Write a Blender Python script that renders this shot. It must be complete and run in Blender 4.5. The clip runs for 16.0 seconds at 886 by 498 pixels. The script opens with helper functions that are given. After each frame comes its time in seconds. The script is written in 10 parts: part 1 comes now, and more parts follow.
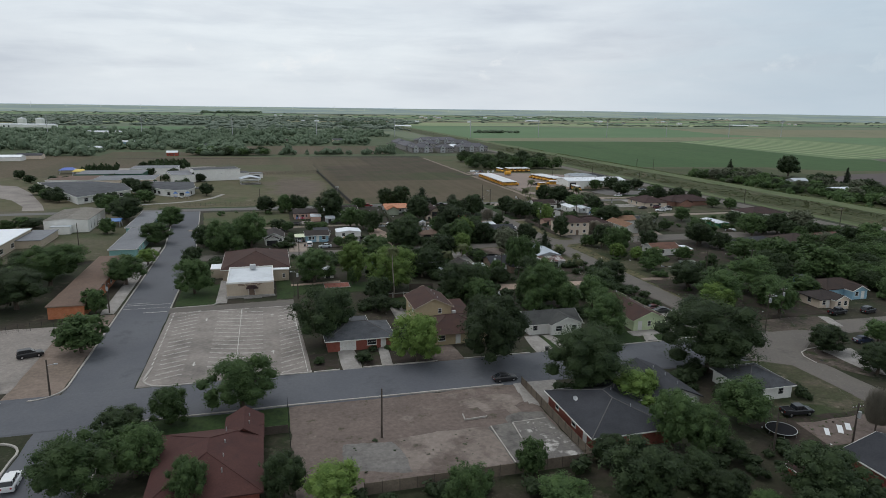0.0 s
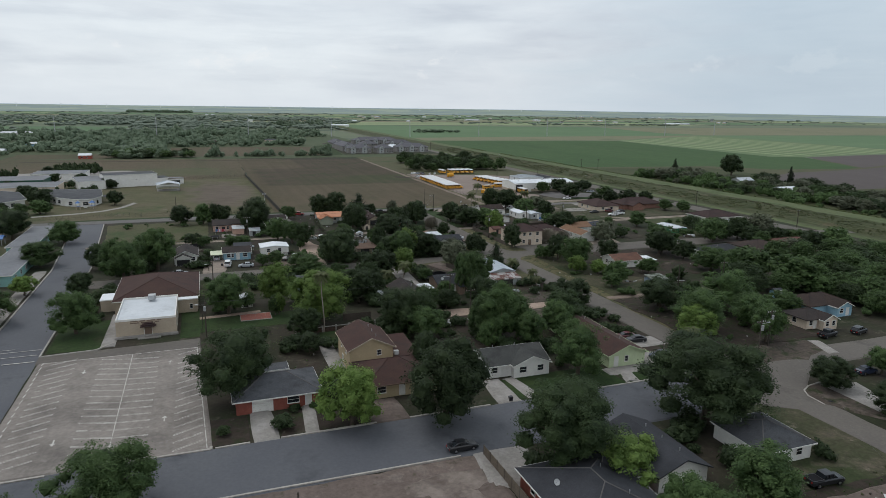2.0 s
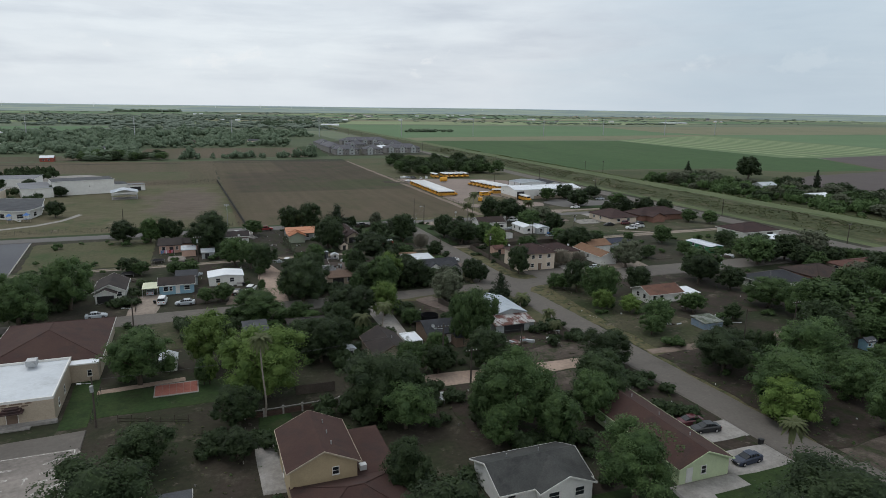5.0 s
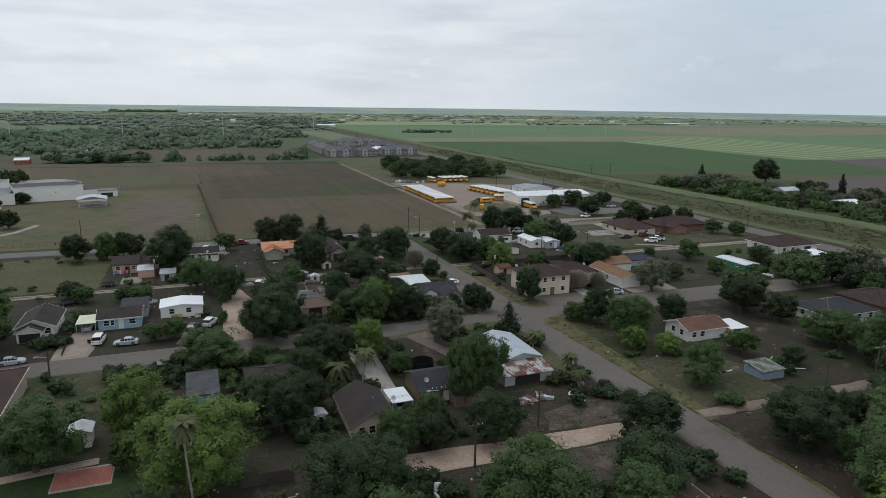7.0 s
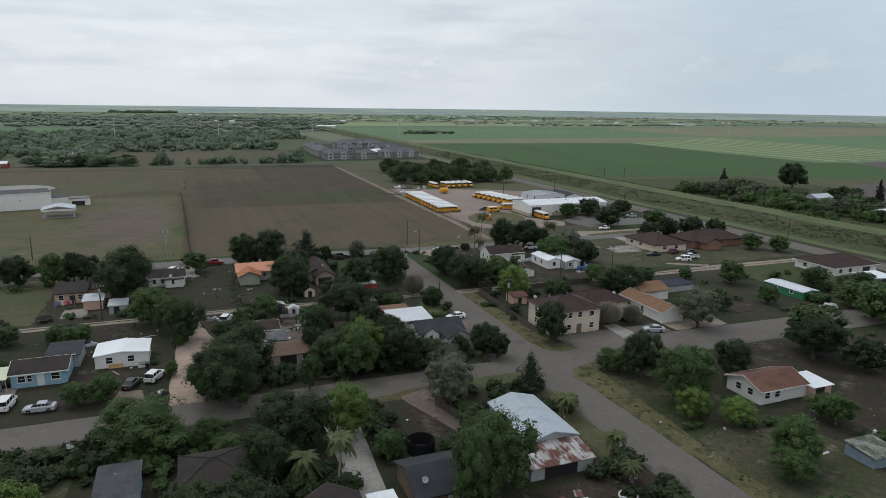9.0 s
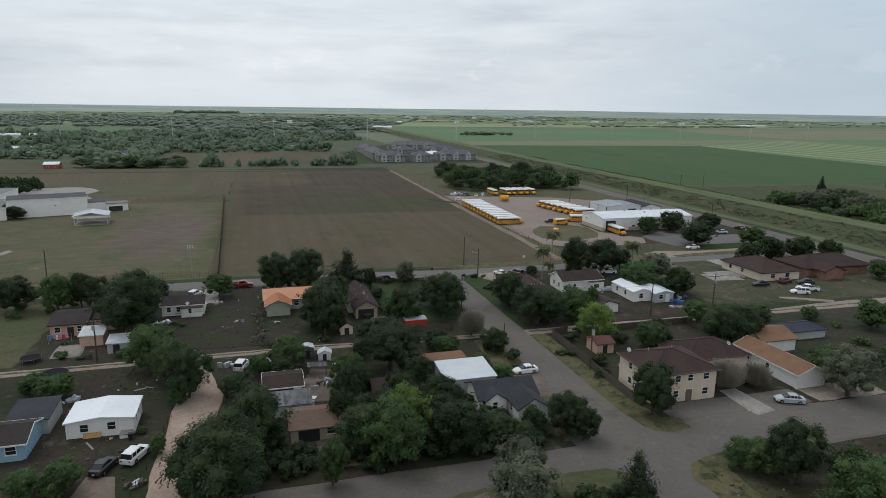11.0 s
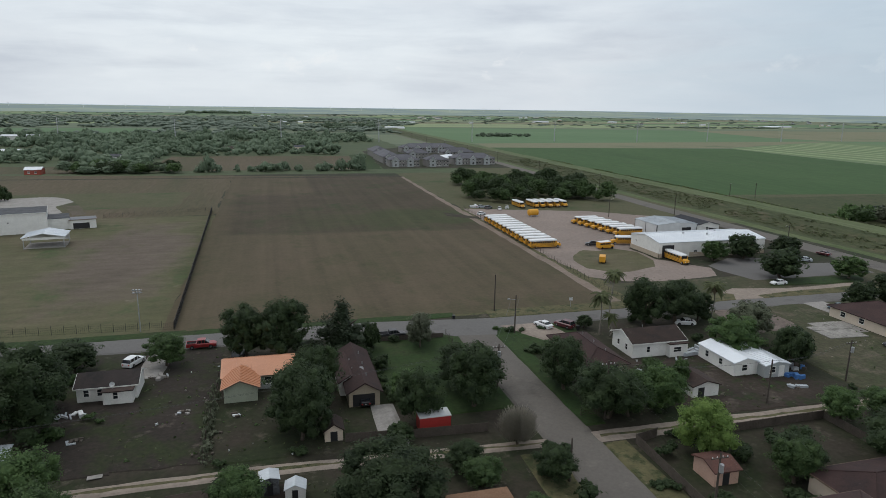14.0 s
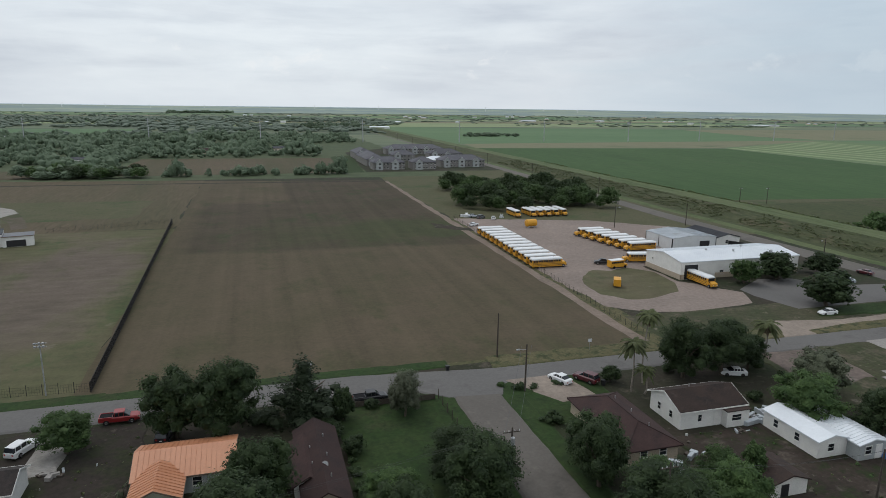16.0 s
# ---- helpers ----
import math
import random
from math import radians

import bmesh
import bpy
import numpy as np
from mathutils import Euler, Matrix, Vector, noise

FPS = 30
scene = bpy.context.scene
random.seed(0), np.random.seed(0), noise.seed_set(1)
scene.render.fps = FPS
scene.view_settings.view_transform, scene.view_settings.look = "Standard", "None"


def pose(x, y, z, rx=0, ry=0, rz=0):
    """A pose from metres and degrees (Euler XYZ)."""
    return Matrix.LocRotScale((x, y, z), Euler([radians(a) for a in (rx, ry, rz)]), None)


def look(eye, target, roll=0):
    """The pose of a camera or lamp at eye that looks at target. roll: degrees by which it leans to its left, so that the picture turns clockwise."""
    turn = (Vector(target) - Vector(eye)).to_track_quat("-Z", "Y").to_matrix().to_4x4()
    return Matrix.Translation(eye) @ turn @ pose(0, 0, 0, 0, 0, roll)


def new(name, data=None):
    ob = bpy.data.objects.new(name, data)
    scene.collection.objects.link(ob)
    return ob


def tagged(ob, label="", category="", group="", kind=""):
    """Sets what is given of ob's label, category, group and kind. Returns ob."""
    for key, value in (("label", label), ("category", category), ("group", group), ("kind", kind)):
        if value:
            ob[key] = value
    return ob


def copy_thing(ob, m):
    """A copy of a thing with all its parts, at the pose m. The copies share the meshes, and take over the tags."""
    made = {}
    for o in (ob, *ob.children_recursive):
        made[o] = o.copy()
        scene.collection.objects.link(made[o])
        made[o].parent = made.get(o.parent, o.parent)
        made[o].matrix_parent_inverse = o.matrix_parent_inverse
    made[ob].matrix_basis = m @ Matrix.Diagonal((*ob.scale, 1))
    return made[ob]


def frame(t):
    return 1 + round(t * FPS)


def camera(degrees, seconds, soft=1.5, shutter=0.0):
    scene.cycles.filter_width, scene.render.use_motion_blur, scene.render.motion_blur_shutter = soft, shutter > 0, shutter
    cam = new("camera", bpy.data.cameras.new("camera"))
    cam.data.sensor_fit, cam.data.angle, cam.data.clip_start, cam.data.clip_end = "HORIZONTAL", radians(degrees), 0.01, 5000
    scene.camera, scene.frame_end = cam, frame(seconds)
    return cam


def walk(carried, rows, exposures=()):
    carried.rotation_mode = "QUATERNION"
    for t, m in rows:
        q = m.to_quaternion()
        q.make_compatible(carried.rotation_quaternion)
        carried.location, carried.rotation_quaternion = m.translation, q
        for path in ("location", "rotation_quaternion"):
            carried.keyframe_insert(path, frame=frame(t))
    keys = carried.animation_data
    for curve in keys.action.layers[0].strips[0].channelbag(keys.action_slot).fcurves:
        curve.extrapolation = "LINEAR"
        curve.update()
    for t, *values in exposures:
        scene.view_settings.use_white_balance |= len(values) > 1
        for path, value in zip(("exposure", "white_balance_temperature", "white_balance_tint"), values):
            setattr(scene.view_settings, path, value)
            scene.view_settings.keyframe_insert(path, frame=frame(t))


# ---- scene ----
cam = camera(68.6, 16.0, soft=0.65)
PATH = [
    (0, (1.363, 11.364, 50.495), (1.876, 13.249, 50.065), 0.8),
    (0.5, (3.057, 17.778, 50.411), (3.643, 19.641, 49.981), 0.8),
    (1, (4.899, 24.203, 50.315), (5.541, 26.048, 49.885), 0.8),
    (1.5, (6.879, 30.664, 50.191), (7.545, 32.5, 49.761), 0.8),
    (2, (9.0, 37.181, 50.054), (9.684, 39.01, 49.624), 0.8),
    (2.5, (11.281, 43.745, 49.901), (11.971, 45.572, 49.472), 0.8),
    (3, (13.738, 50.375, 49.724), (14.434, 52.2, 49.294), 0.7),
    (3.5, (16.365, 57.038, 49.569), (17.063, 58.862, 49.138), 0.8),
    (4, (19.039, 63.737, 49.423), (19.739, 65.56, 48.991), 0.8),
    (6.5, (32.409, 97.1, 48.434), (33.115, 98.921, 48.003), 0.8),
    (7, (35.088, 103.805, 48.369), (35.795, 105.626, 47.938), 0.8),
    (7.5, (37.765, 110.6, 48.324), (38.472, 112.421, 47.893), 0.8),
    (8, (40.448, 117.566, 48.265), (41.156, 119.387, 47.835), 0.8),
    (10.5, (52.423, 154.481, 47.527), (53.027, 156.339, 47.099), 0.7),
    (11, (54.284, 161.981, 47.512), (54.827, 163.858, 47.083), 0.8),
    (11.5, (55.852, 169.444, 47.527), (56.373, 171.326, 47.096), 0.9),
    (12, (57.358, 176.805, 47.515), (57.867, 178.69, 47.084), 0.9),
    (12.5, (58.958, 184.112, 47.478), (59.466, 185.998, 47.048), 0.9),
    (13, (60.601, 191.474, 47.443), (61.106, 193.36, 47.013), 0.9),
    (13.5, (62.222, 198.853, 47.426), (62.724, 200.741, 46.996), 0.8),
    (14, (63.85, 206.147, 47.44), (64.356, 208.034, 47.011), 0.8),
    (14.5, (65.547, 213.364, 47.445), (66.066, 215.247, 47.015), 0.7),
    (15, (67.304, 220.536, 47.442), (67.832, 222.416, 47.012), 0.7),
    (15.5, (69.066, 227.836, 47.437), (69.606, 229.713, 47.007), 0.7),
    (16, (70.794, 235.235, 47.459), (71.34, 237.11, 47.028), 0.7),
]
walk(cam, [(t, look(eye, target, roll)) for t, eye, target, roll in PATH])

# ---- world, sun ----
world = bpy.data.worlds.new("overcast")
scene.world = world
world.use_nodes = True
wn, wl = world.node_tree.nodes, world.node_tree.links
wn.clear()
SUN_EL, SUN_ROT = radians(58), radians(150)
w_out = wn.new("ShaderNodeOutputWorld")
w_bg = wn.new("ShaderNodeBackground")
w_sky = wn.new("ShaderNodeTexSky")
w_sky.sky_type, w_sky.sun_disc, w_sky.sun_elevation, w_sky.sun_rotation = "NISHITA", False, SUN_EL, SUN_ROT
w_sky.dust_density, w_sky.air_density = 3.0, 1.2
w_tc = wn.new("ShaderNodeTexCoord")
w_sep = wn.new("ShaderNodeSeparateXYZ")
wl.new(w_tc.outputs["Generated"], w_sep.inputs[0])


def w_math(op, a, b, clamp=False):
    n = wn.new("ShaderNodeMath")
    n.operation, n.use_clamp = op, clamp
    for k, v in enumerate((a, b)):
        if isinstance(v, (int, float)):
            n.inputs[k].default_value = v
        else:
            wl.new(v, n.inputs[k])
    return n.outputs[0]


def w_noise(scale, detail, rough, flat, seed):
    """Soft cloud masses: noise over the sky's directions, drawn out along the horizon."""
    comb = wn.new("ShaderNodeCombineXYZ")
    wl.new(w_math("ADD", w_sep.outputs[0], seed), comb.inputs[0])
    wl.new(w_sep.outputs[1], comb.inputs[1])
    wl.new(w_math("MULTIPLY", w_sep.outputs[2], flat), comb.inputs[2])
    n = wn.new("ShaderNodeTexNoise")
    n.inputs["Scale"].default_value, n.inputs["Detail"].default_value, n.inputs["Roughness"].default_value = scale, detail, rough
    n.inputs["Distortion"].default_value = 0.3
    wl.new(comb.outputs[0], n.inputs["Vector"])
    return n.outputs["Fac"]


def w_ramp(fac, stops):
    r = wn.new("ShaderNodeValToRGB")
    e = r.color_ramp.elements
    while len(e) < len(stops):
        e.new(0.5)
    for k, (p, c) in enumerate(stops):
        e[k].position, e[k].color = p, (*c, 1)
    wl.new(fac, r.inputs[0])
    return r.outputs[0]


def w_mix(fac, a, b, mode="MIX"):
    m = wn.new("ShaderNodeMix")
    m.data_type, m.blend_type = "RGBA", mode
    for sock, v in ((m.inputs[0], fac), (m.inputs[6], a), (m.inputs[7], b)):
        if isinstance(v, (int, float)):
            sock.default_value = v
        elif isinstance(v, tuple):
            sock.default_value = (*v, 1)
        else:
            wl.new(v, sock)
    return m.outputs[2]


def w_range(v, a, b):
    return w_math("DIVIDE", w_math("SUBTRACT", v, a), b - a, True)


high = w_sep.outputs[2]
big = w_noise(1.5, 5, 0.5, 5.0, 2.3)
bands = w_noise(2.6, 7, 0.55, 8.0, 5.1)
fine = w_noise(9.0, 8, 0.6, 3.0, 4.0)
cloud = w_ramp(big, [(0.36, (0.62, 0.68, 0.76)), (0.5, (0.80, 0.87, 0.93)), (0.62, (0.92, 0.98, 1.02))])
cloud = w_mix(0.42, cloud, w_ramp(bands, [(0.36, (0.58, 0.63, 0.71)), (0.50, (0.84, 0.90, 0.95)), (0.64, (0.96, 1.01, 1.04))]))
cloud = w_mix(0.12, cloud, w_ramp(fine, [(0.36, (0.55, 0.60, 0.68)), (0.64, (1.0, 1.03, 1.05))]))
# a greyer veil low over the plain
cloud = w_mix(w_math("MULTIPLY", w_range(high, 0.055, 0.0), 0.55), cloud, (0.74, 0.80, 0.86))
# small bright heads of cloud above the veil
heads = w_math("MULTIPLY", w_range(w_noise(15.0, 6, 0.6, 1.7, 8.4), 0.585, 0.66), w_math("MULTIPLY", w_range(high, 0.030, 0.050), w_range(high, 0.095, 0.070)))
cloud = w_mix(w_math("MULTIPLY", heads, 0.4), cloud, (0.93, 0.95, 0.97))
# thinner, bluer cloud towards the east, with a soft uneven edge
east = w_range(w_math("ADD", w_sep.outputs[0], w_math("MULTIPLY", w_math("SUBTRACT", bands, 0.5), 0.5)), 0.46, 0.70)
cloud = w_mix(w_math("MULTIPLY", east, 0.52), cloud, (0.40, 0.54, 0.66))
lit = wn.new("ShaderNodeVectorMath")
lit.operation = "SCALE"
lit.inputs[3].default_value = 0.1
wl.new(w_sky.outputs[0], lit.inputs[0])
wl.new(w_mix(0.9, lit.outputs[0], cloud), w_bg.inputs[0])
w_bg.inputs[1].default_value = 1.0
wl.new(w_bg.outputs[0], w_out.inputs[0])

sun_data = bpy.data.lights.new("sun", "SUN")
sun_data.energy, sun_data.angle, sun_data.color = 0.9, radians(25), (1.0, 0.97, 0.94)
sun = new("sun", sun_data)
sun.rotation_euler = (radians(32), 0, radians(180 - 150 + 180))

# ---- materials ----
def shader(name, rough=0.9, metal=0.0, spec=0.3):
    m = bpy.data.materials.new(name)
    m.use_nodes = True
    b = m.node_tree.nodes["Principled BSDF"]
    b.inputs["Roughness"].default_value, b.inputs["Metallic"].default_value = rough, metal
    b.inputs["Specular IOR Level"].default_value = spec
    return m, m.node_tree.nodes, m.node_tree.links, b


def noise_fac(n, l, vec, scale, detail=6, rough=0.6, lo=0.35, hi=0.65):
    t = n.new("ShaderNodeTexNoise")
    t.inputs["Scale"].default_value, t.inputs["Detail"].default_value, t.inputs["Roughness"].default_value = scale, detail, rough
    l.new(vec, t.inputs["Vector"])
    r = n.new("ShaderNodeMapRange")
    r.inputs[1].default_value, r.inputs[2].default_value = lo, hi
    l.new(t.outputs["Fac"], r.inputs[0])
    return r.outputs[0]


def mixc(n, l, fac, a, b, mode="MIX"):
    m = n.new("ShaderNodeMix")
    m.data_type, m.blend_type = "RGBA", mode
    for sock, v in ((m.inputs[0], fac), (m.inputs[6], a), (m.inputs[7], b)):
        if isinstance(v, (int, float)):
            sock.default_value = v
        elif isinstance(v, tuple):
            sock.default_value = (*v, 1)
        else:
            l.new(v, sock)
    return m.outputs[2]


def surface(name, a, b, big=0.05, small=1.5, c=None, c_scale=0.2, c_range=(0.55, 0.7), rough=0.9, metal=0.0, bump=0.0, vary=0.0, spec=0.3, grain=0.25, stretch=(1, 1, 1), weeds=None, worn=None):
    """Two colours mixed by large blotches, darkened and lightened by fine grain, with a third in patches of its own."""
    m, n, l, p = shader(name, rough, metal, spec)
    geo = n.new("ShaderNodeNewGeometry")
    mp = n.new("ShaderNodeMapping")
    mp.inputs["Scale"].default_value = stretch
    l.new(geo.outputs["Position"], mp.inputs["Vector"])
    vec = mp.outputs[0]
    col = mixc(n, l, noise_fac(n, l, vec, big), a, b)
    if c:
        col = mixc(n, l, noise_fac(n, l, vec, c_scale, 8, 0.65, *c_range), col, c)
    if weeds:
        col = mixc(n, l, noise_fac(n, l, vec, weeds[1], 7, 0.7, *weeds[2]), col, weeds[0])
    if worn:
        col = mixc(n, l, noise_fac(n, l, vec, worn[1], 9, 0.72, *worn[2]), col, worn[0])
    fine = noise_fac(n, l, vec, small, 5, 0.7, 0.25, 0.75)
    dark = mixc(n, l, fine, (1 - grain,) * 3, (1 + grain,) * 3)
    col = mixc(n, l, 1.0, col, dark, "MULTIPLY")
    if vary:
        oi = n.new("ShaderNodeObjectInfo")
        r = n.new("ShaderNodeMapRange")
        r.inputs[3].default_value, r.inputs[4].default_value = 1 - vary, 1 + vary
        l.new(oi.outputs["Random"], r.inputs[0])
        cb = n.new("ShaderNodeCombineColor")
        for k in range(3):
            l.new(r.outputs[0], cb.inputs[k])
        col = mixc(n, l, 1.0, col, cb.outputs[0], "MULTIPLY")
    l.new(col, p.inputs["Base Color"])
    if bump:
        bn = n.new("ShaderNodeBump")
        bn.inputs["Strength"].default_value, bn.inputs["Distance"].default_value = 0.6, bump
        l.new(fine, bn.inputs["Height"])
        l.new(bn.outputs[0], p.inputs["Normal"])
    return m


def leaf_material(name, a, b, vary=0.22):
    """Leaves: each leaf clump has its own tone, each tree its own too, and some light comes through."""
    m, n, l, p = shader(name, 0.7, 0.0, 0.25)
    geo, oi, tc = n.new("ShaderNodeNewGeometry"), n.new("ShaderNodeObjectInfo"), n.new("ShaderNodeTexCoord")
    blotch = noise_fac(n, l, tc.outputs["Object"], 3.0, 5, 0.65, 0.33, 0.67)
    both = n.new("ShaderNodeMath")
    both.operation = "MULTIPLY_ADD"
    both.inputs[1].default_value = 0.22
    half = n.new("ShaderNodeMath")
    half.operation = "MULTIPLY"
    half.inputs[1].default_value = 0.74
    l.new(blotch, half.inputs[0])
    l.new(geo.outputs["Random Per Island"], both.inputs[0])
    l.new(half.outputs[0], both.inputs[2])
    col = mixc(n, l, both.outputs[0], a, b)
    r = n.new("ShaderNodeMapRange")
    r.inputs[3].default_value, r.inputs[4].default_value = 1 - vary, 1 + vary
    l.new(oi.outputs["Random"], r.inputs[0])
    cb = n.new("ShaderNodeCombineColor")
    for k in range(3):
        l.new(r.outputs[0], cb.inputs[k])
    col = mixc(n, l, 1.0, col, cb.outputs[0], "MULTIPLY")
    l.new(col, p.inputs["Base Color"])
    tr, ad = n.new("ShaderNodeBsdfTranslucent"), n.new("ShaderNodeMixShader")
    l.new(col, tr.inputs["Color"])
    ad.inputs[0].default_value = 0.25
    l.new(p.outputs[0], ad.inputs[1])
    l.new(tr.outputs[0], ad.inputs[2])
    l.new(ad.outputs[0], n["Material Output"].inputs["Surface"])
    return m


def paint(name, col, rough=0.6, metal=0.0, grain=0.12, vary=0.0, spec=0.4):
    d = tuple(v * 0.90 for v in col)
    return surface(name, col, d, 0.6, 6.0, rough=rough, metal=metal, grain=grain, vary=vary, spec=spec)


ASPHALT = surface("old_asphalt", (0.077, 0.081, 0.094), (0.097, 0.101, 0.112), 0.06, 2.0, (0.061, 0.064, 0.073), 0.12, rough=0.85, grain=0.12)
LOT_GREY = surface("grey_gravel", (0.125, 0.118, 0.112), (0.155, 0.145, 0.136), 0.15, 1.4, (0.10, 0.092, 0.085), 0.2, rough=1, grain=0.3, worn=((0.045, 0.05, 0.025), 0.6, (0.62, 0.70)))
SLAB_DARK = surface("stained_old_slab", (0.115, 0.108, 0.100), (0.150, 0.140, 0.128), 0.25, 1.5, (0.075, 0.07, 0.066), 0.4, (0.48, 0.62), rough=0.95, grain=0.3)
SLAB_WHITE = surface("flaking_white_slab", (0.105, 0.098, 0.092), (0.140, 0.130, 0.120), 0.25, 1.5, (0.34, 0.33, 0.31), 0.45, (0.54, 0.62), rough=0.95, grain=0.3, worn=((0.42, 0.41, 0.39), 0.9, (0.62, 0.68)))
TOWN_ROAD = surface("worn_tar_and_chip", (0.098, 0.088, 0.079), (0.122, 0.110, 0.098), 0.05, 2.0, (0.074, 0.068, 0.061), 0.1, rough=0.92, grain=0.14, weeds=((0.142, 0.126, 0.110), 0.35, (0.56, 0.74)))
CONCRETE = surface("stained_concrete", (0.232, 0.208, 0.188), (0.182, 0.162, 0.147), 0.07, 1.5, (0.112, 0.100, 0.092), 0.09, (0.48, 0.72), rough=0.9, weeds=((0.235, 0.216, 0.198), 0.5, (0.56, 0.75)))
KERB = surface("pale_kerb", (0.36, 0.34, 0.31), (0.28, 0.26, 0.24), 0.2, 2.0)
PALE_SLAB = surface("pale_concrete", (0.275, 0.260, 0.246), (0.209, 0.196, 0.180), 0.3, 2.0)
CALICHE = surface("pink_caliche", (0.325, 0.248, 0.200), (0.262, 0.198, 0.160), 0.2, 1.4, rough=1)
SAND = surface("pale_gravel", (0.255, 0.212, 0.178), (0.196, 0.162, 0.136), 0.12, 1.2, rough=1)
YARD = surface("gravel_yard", (0.226, 0.182, 0.158), (0.178, 0.144, 0.126), 0.04, 0.9, (0.237, 0.199, 0.176), 0.05, rough=1)
DIRT = surface("bare_dirt", (0.040, 0.030, 0.023), (0.024, 0.018, 0.014), 0.14, 1.4, (0.092, 0.076, 0.063), 0.16, (0.56, 0.70), rough=1, grain=0.4, weeds=((0.021, 0.028, 0.010), 0.28, (0.50, 0.60)), worn=((0.132, 0.109, 0.092), 0.42, (0.615, 0.70)))
TRODDEN = surface("trodden_brown_dirt", (0.080, 0.064, 0.053), (0.052, 0.041, 0.033), 0.16, 1.4, (0.125, 0.103, 0.087), 0.2, (0.54, 0.68), rough=1, grain=0.4, weeds=((0.026, 0.034, 0.013), 0.3, (0.50, 0.60)))
DARK_SOIL = surface("dark_yard_soil", (0.033, 0.026, 0.021), (0.020, 0.016, 0.013), 0.10, 1.4, (0.023, 0.029, 0.011), 0.13, (0.48, 0.60), rough=1, grain=0.4, weeds=((0.090, 0.073, 0.061), 0.20, (0.59, 0.70)), worn=((0.171, 0.144, 0.122), 0.5, (0.65, 0.72)))
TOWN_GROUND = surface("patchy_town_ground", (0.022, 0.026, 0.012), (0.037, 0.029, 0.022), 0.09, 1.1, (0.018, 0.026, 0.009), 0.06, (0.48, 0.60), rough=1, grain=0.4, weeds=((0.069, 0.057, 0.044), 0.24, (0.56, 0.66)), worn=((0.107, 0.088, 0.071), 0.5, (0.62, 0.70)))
LAWN = surface("mown_lawn", (0.018, 0.040, 0.009), (0.027, 0.044, 0.012), 0.15, 1.5, (0.047, 0.045, 0.022), 0.1, (0.57, 0.70), rough=1, grain=0.35, weeds=((0.015, 0.029, 0.008), 0.4, (0.5, 0.64)), worn=((0.065, 0.055, 0.036), 0.35, (0.64, 0.72)))
VERGE = surface("dry_verge", (0.104, 0.092, 0.048), (0.070, 0.068, 0.032), 0.15, 1.2, (0.044, 0.054, 0.022), 0.1, rough=1, grain=0.4, weeds=((0.034, 0.042, 0.017), 0.40, (0.50, 0.60)), worn=((0.15, 0.125, 0.098), 0.6, (0.62, 0.70)))
FIELD = surface("dry_mown_field", (0.077, 0.062, 0.038), (0.096, 0.071, 0.048), 0.03, 0.9, (0.047, 0.051, 0.024), 0.022, (0.45, 0.64), rough=1, grain=0.3, stretch=(1, 0.10, 1), weeds=((0.068, 0.057, 0.030), 0.5, (0.38, 0.70)))
ROUGH_LAWN = surface("rough_yard_grass", (0.043, 0.045, 0.022), (0.060, 0.055, 0.033), 0.10, 1.2, (0.030, 0.041, 0.015), 0.06, (0.46, 0.62), rough=1, grain=0.4, weeds=((0.086, 0.073, 0.052), 0.16, (0.53, 0.66)), worn=((0.17, 0.145, 0.115), 0.22, (0.60, 0.69)))
SCHOOL_GRASS = surface("thin_trodden_grass", (0.062, 0.062, 0.032), (0.088, 0.076, 0.052), 0.05, 0.9, (0.046, 0.058, 0.024), 0.04, (0.48, 0.64), rough=1, grain=0.35, worn=((0.15, 0.128, 0.105), 0.12, (0.58, 0.68)))
FIELD_GREEN = surface("thin_dry_grass", (0.060, 0.065, 0.029), (0.086, 0.074, 0.044), 0.03, 0.9, (0.040, 0.060, 0.020), 0.03, (0.5, 0.66), rough=1, grain=0.3, weeds=((0.040, 0.052, 0.020), 0.22, (0.55, 0.70)))
CROP = surface("green_crop", (0.032, 0.070, 0.020), (0.041, 0.080, 0.025), 0.012, 0.25, (0.027, 0.058, 0.017), 0.01, rough=1, grain=0.2, stretch=(1, 0.2, 1), weeds=((0.046, 0.076, 0.028), 0.03, (0.56, 0.72)))
# far crop green and dry brown, both lightened to carry distance haze
CROP_FAR = surface("hazed_green_crop", (0.074, 0.132, 0.062), (0.094, 0.152, 0.074), 0.004, 0.05, rough=1, grain=0.12, stretch=(0.4, 1, 1))
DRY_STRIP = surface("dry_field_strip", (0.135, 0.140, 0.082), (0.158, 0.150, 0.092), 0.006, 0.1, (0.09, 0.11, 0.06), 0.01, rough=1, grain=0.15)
REED = surface("tall_levee_grass", (0.046, 0.086, 0.022), (0.058, 0.094, 0.028), 0.1, 1.0, (0.035, 0.060, 0.018), 0.15, rough=1, grain=0.3)
DRY_TRACK = surface("pale_levee_grass", (0.086, 0.104, 0.046), (0.072, 0.096, 0.040), 0.1, 1.0, (0.052, 0.074, 0.026), 0.1, (0.50, 0.64), rough=1, grain=0.3, stretch=(1, 0.3, 1), worn=((0.12, 0.11, 0.07), 0.3, (0.62, 0.72)))
CROP_MID = surface("pale_green_crop", (0.098, 0.146, 0.066), (0.116, 0.164, 0.078), 0.01, 0.2, rough=1, grain=0.14, stretch=(1, 0.3, 1))
APART_WALL = paint("grey_tan_stucco", (0.21, 0.20, 0.19))
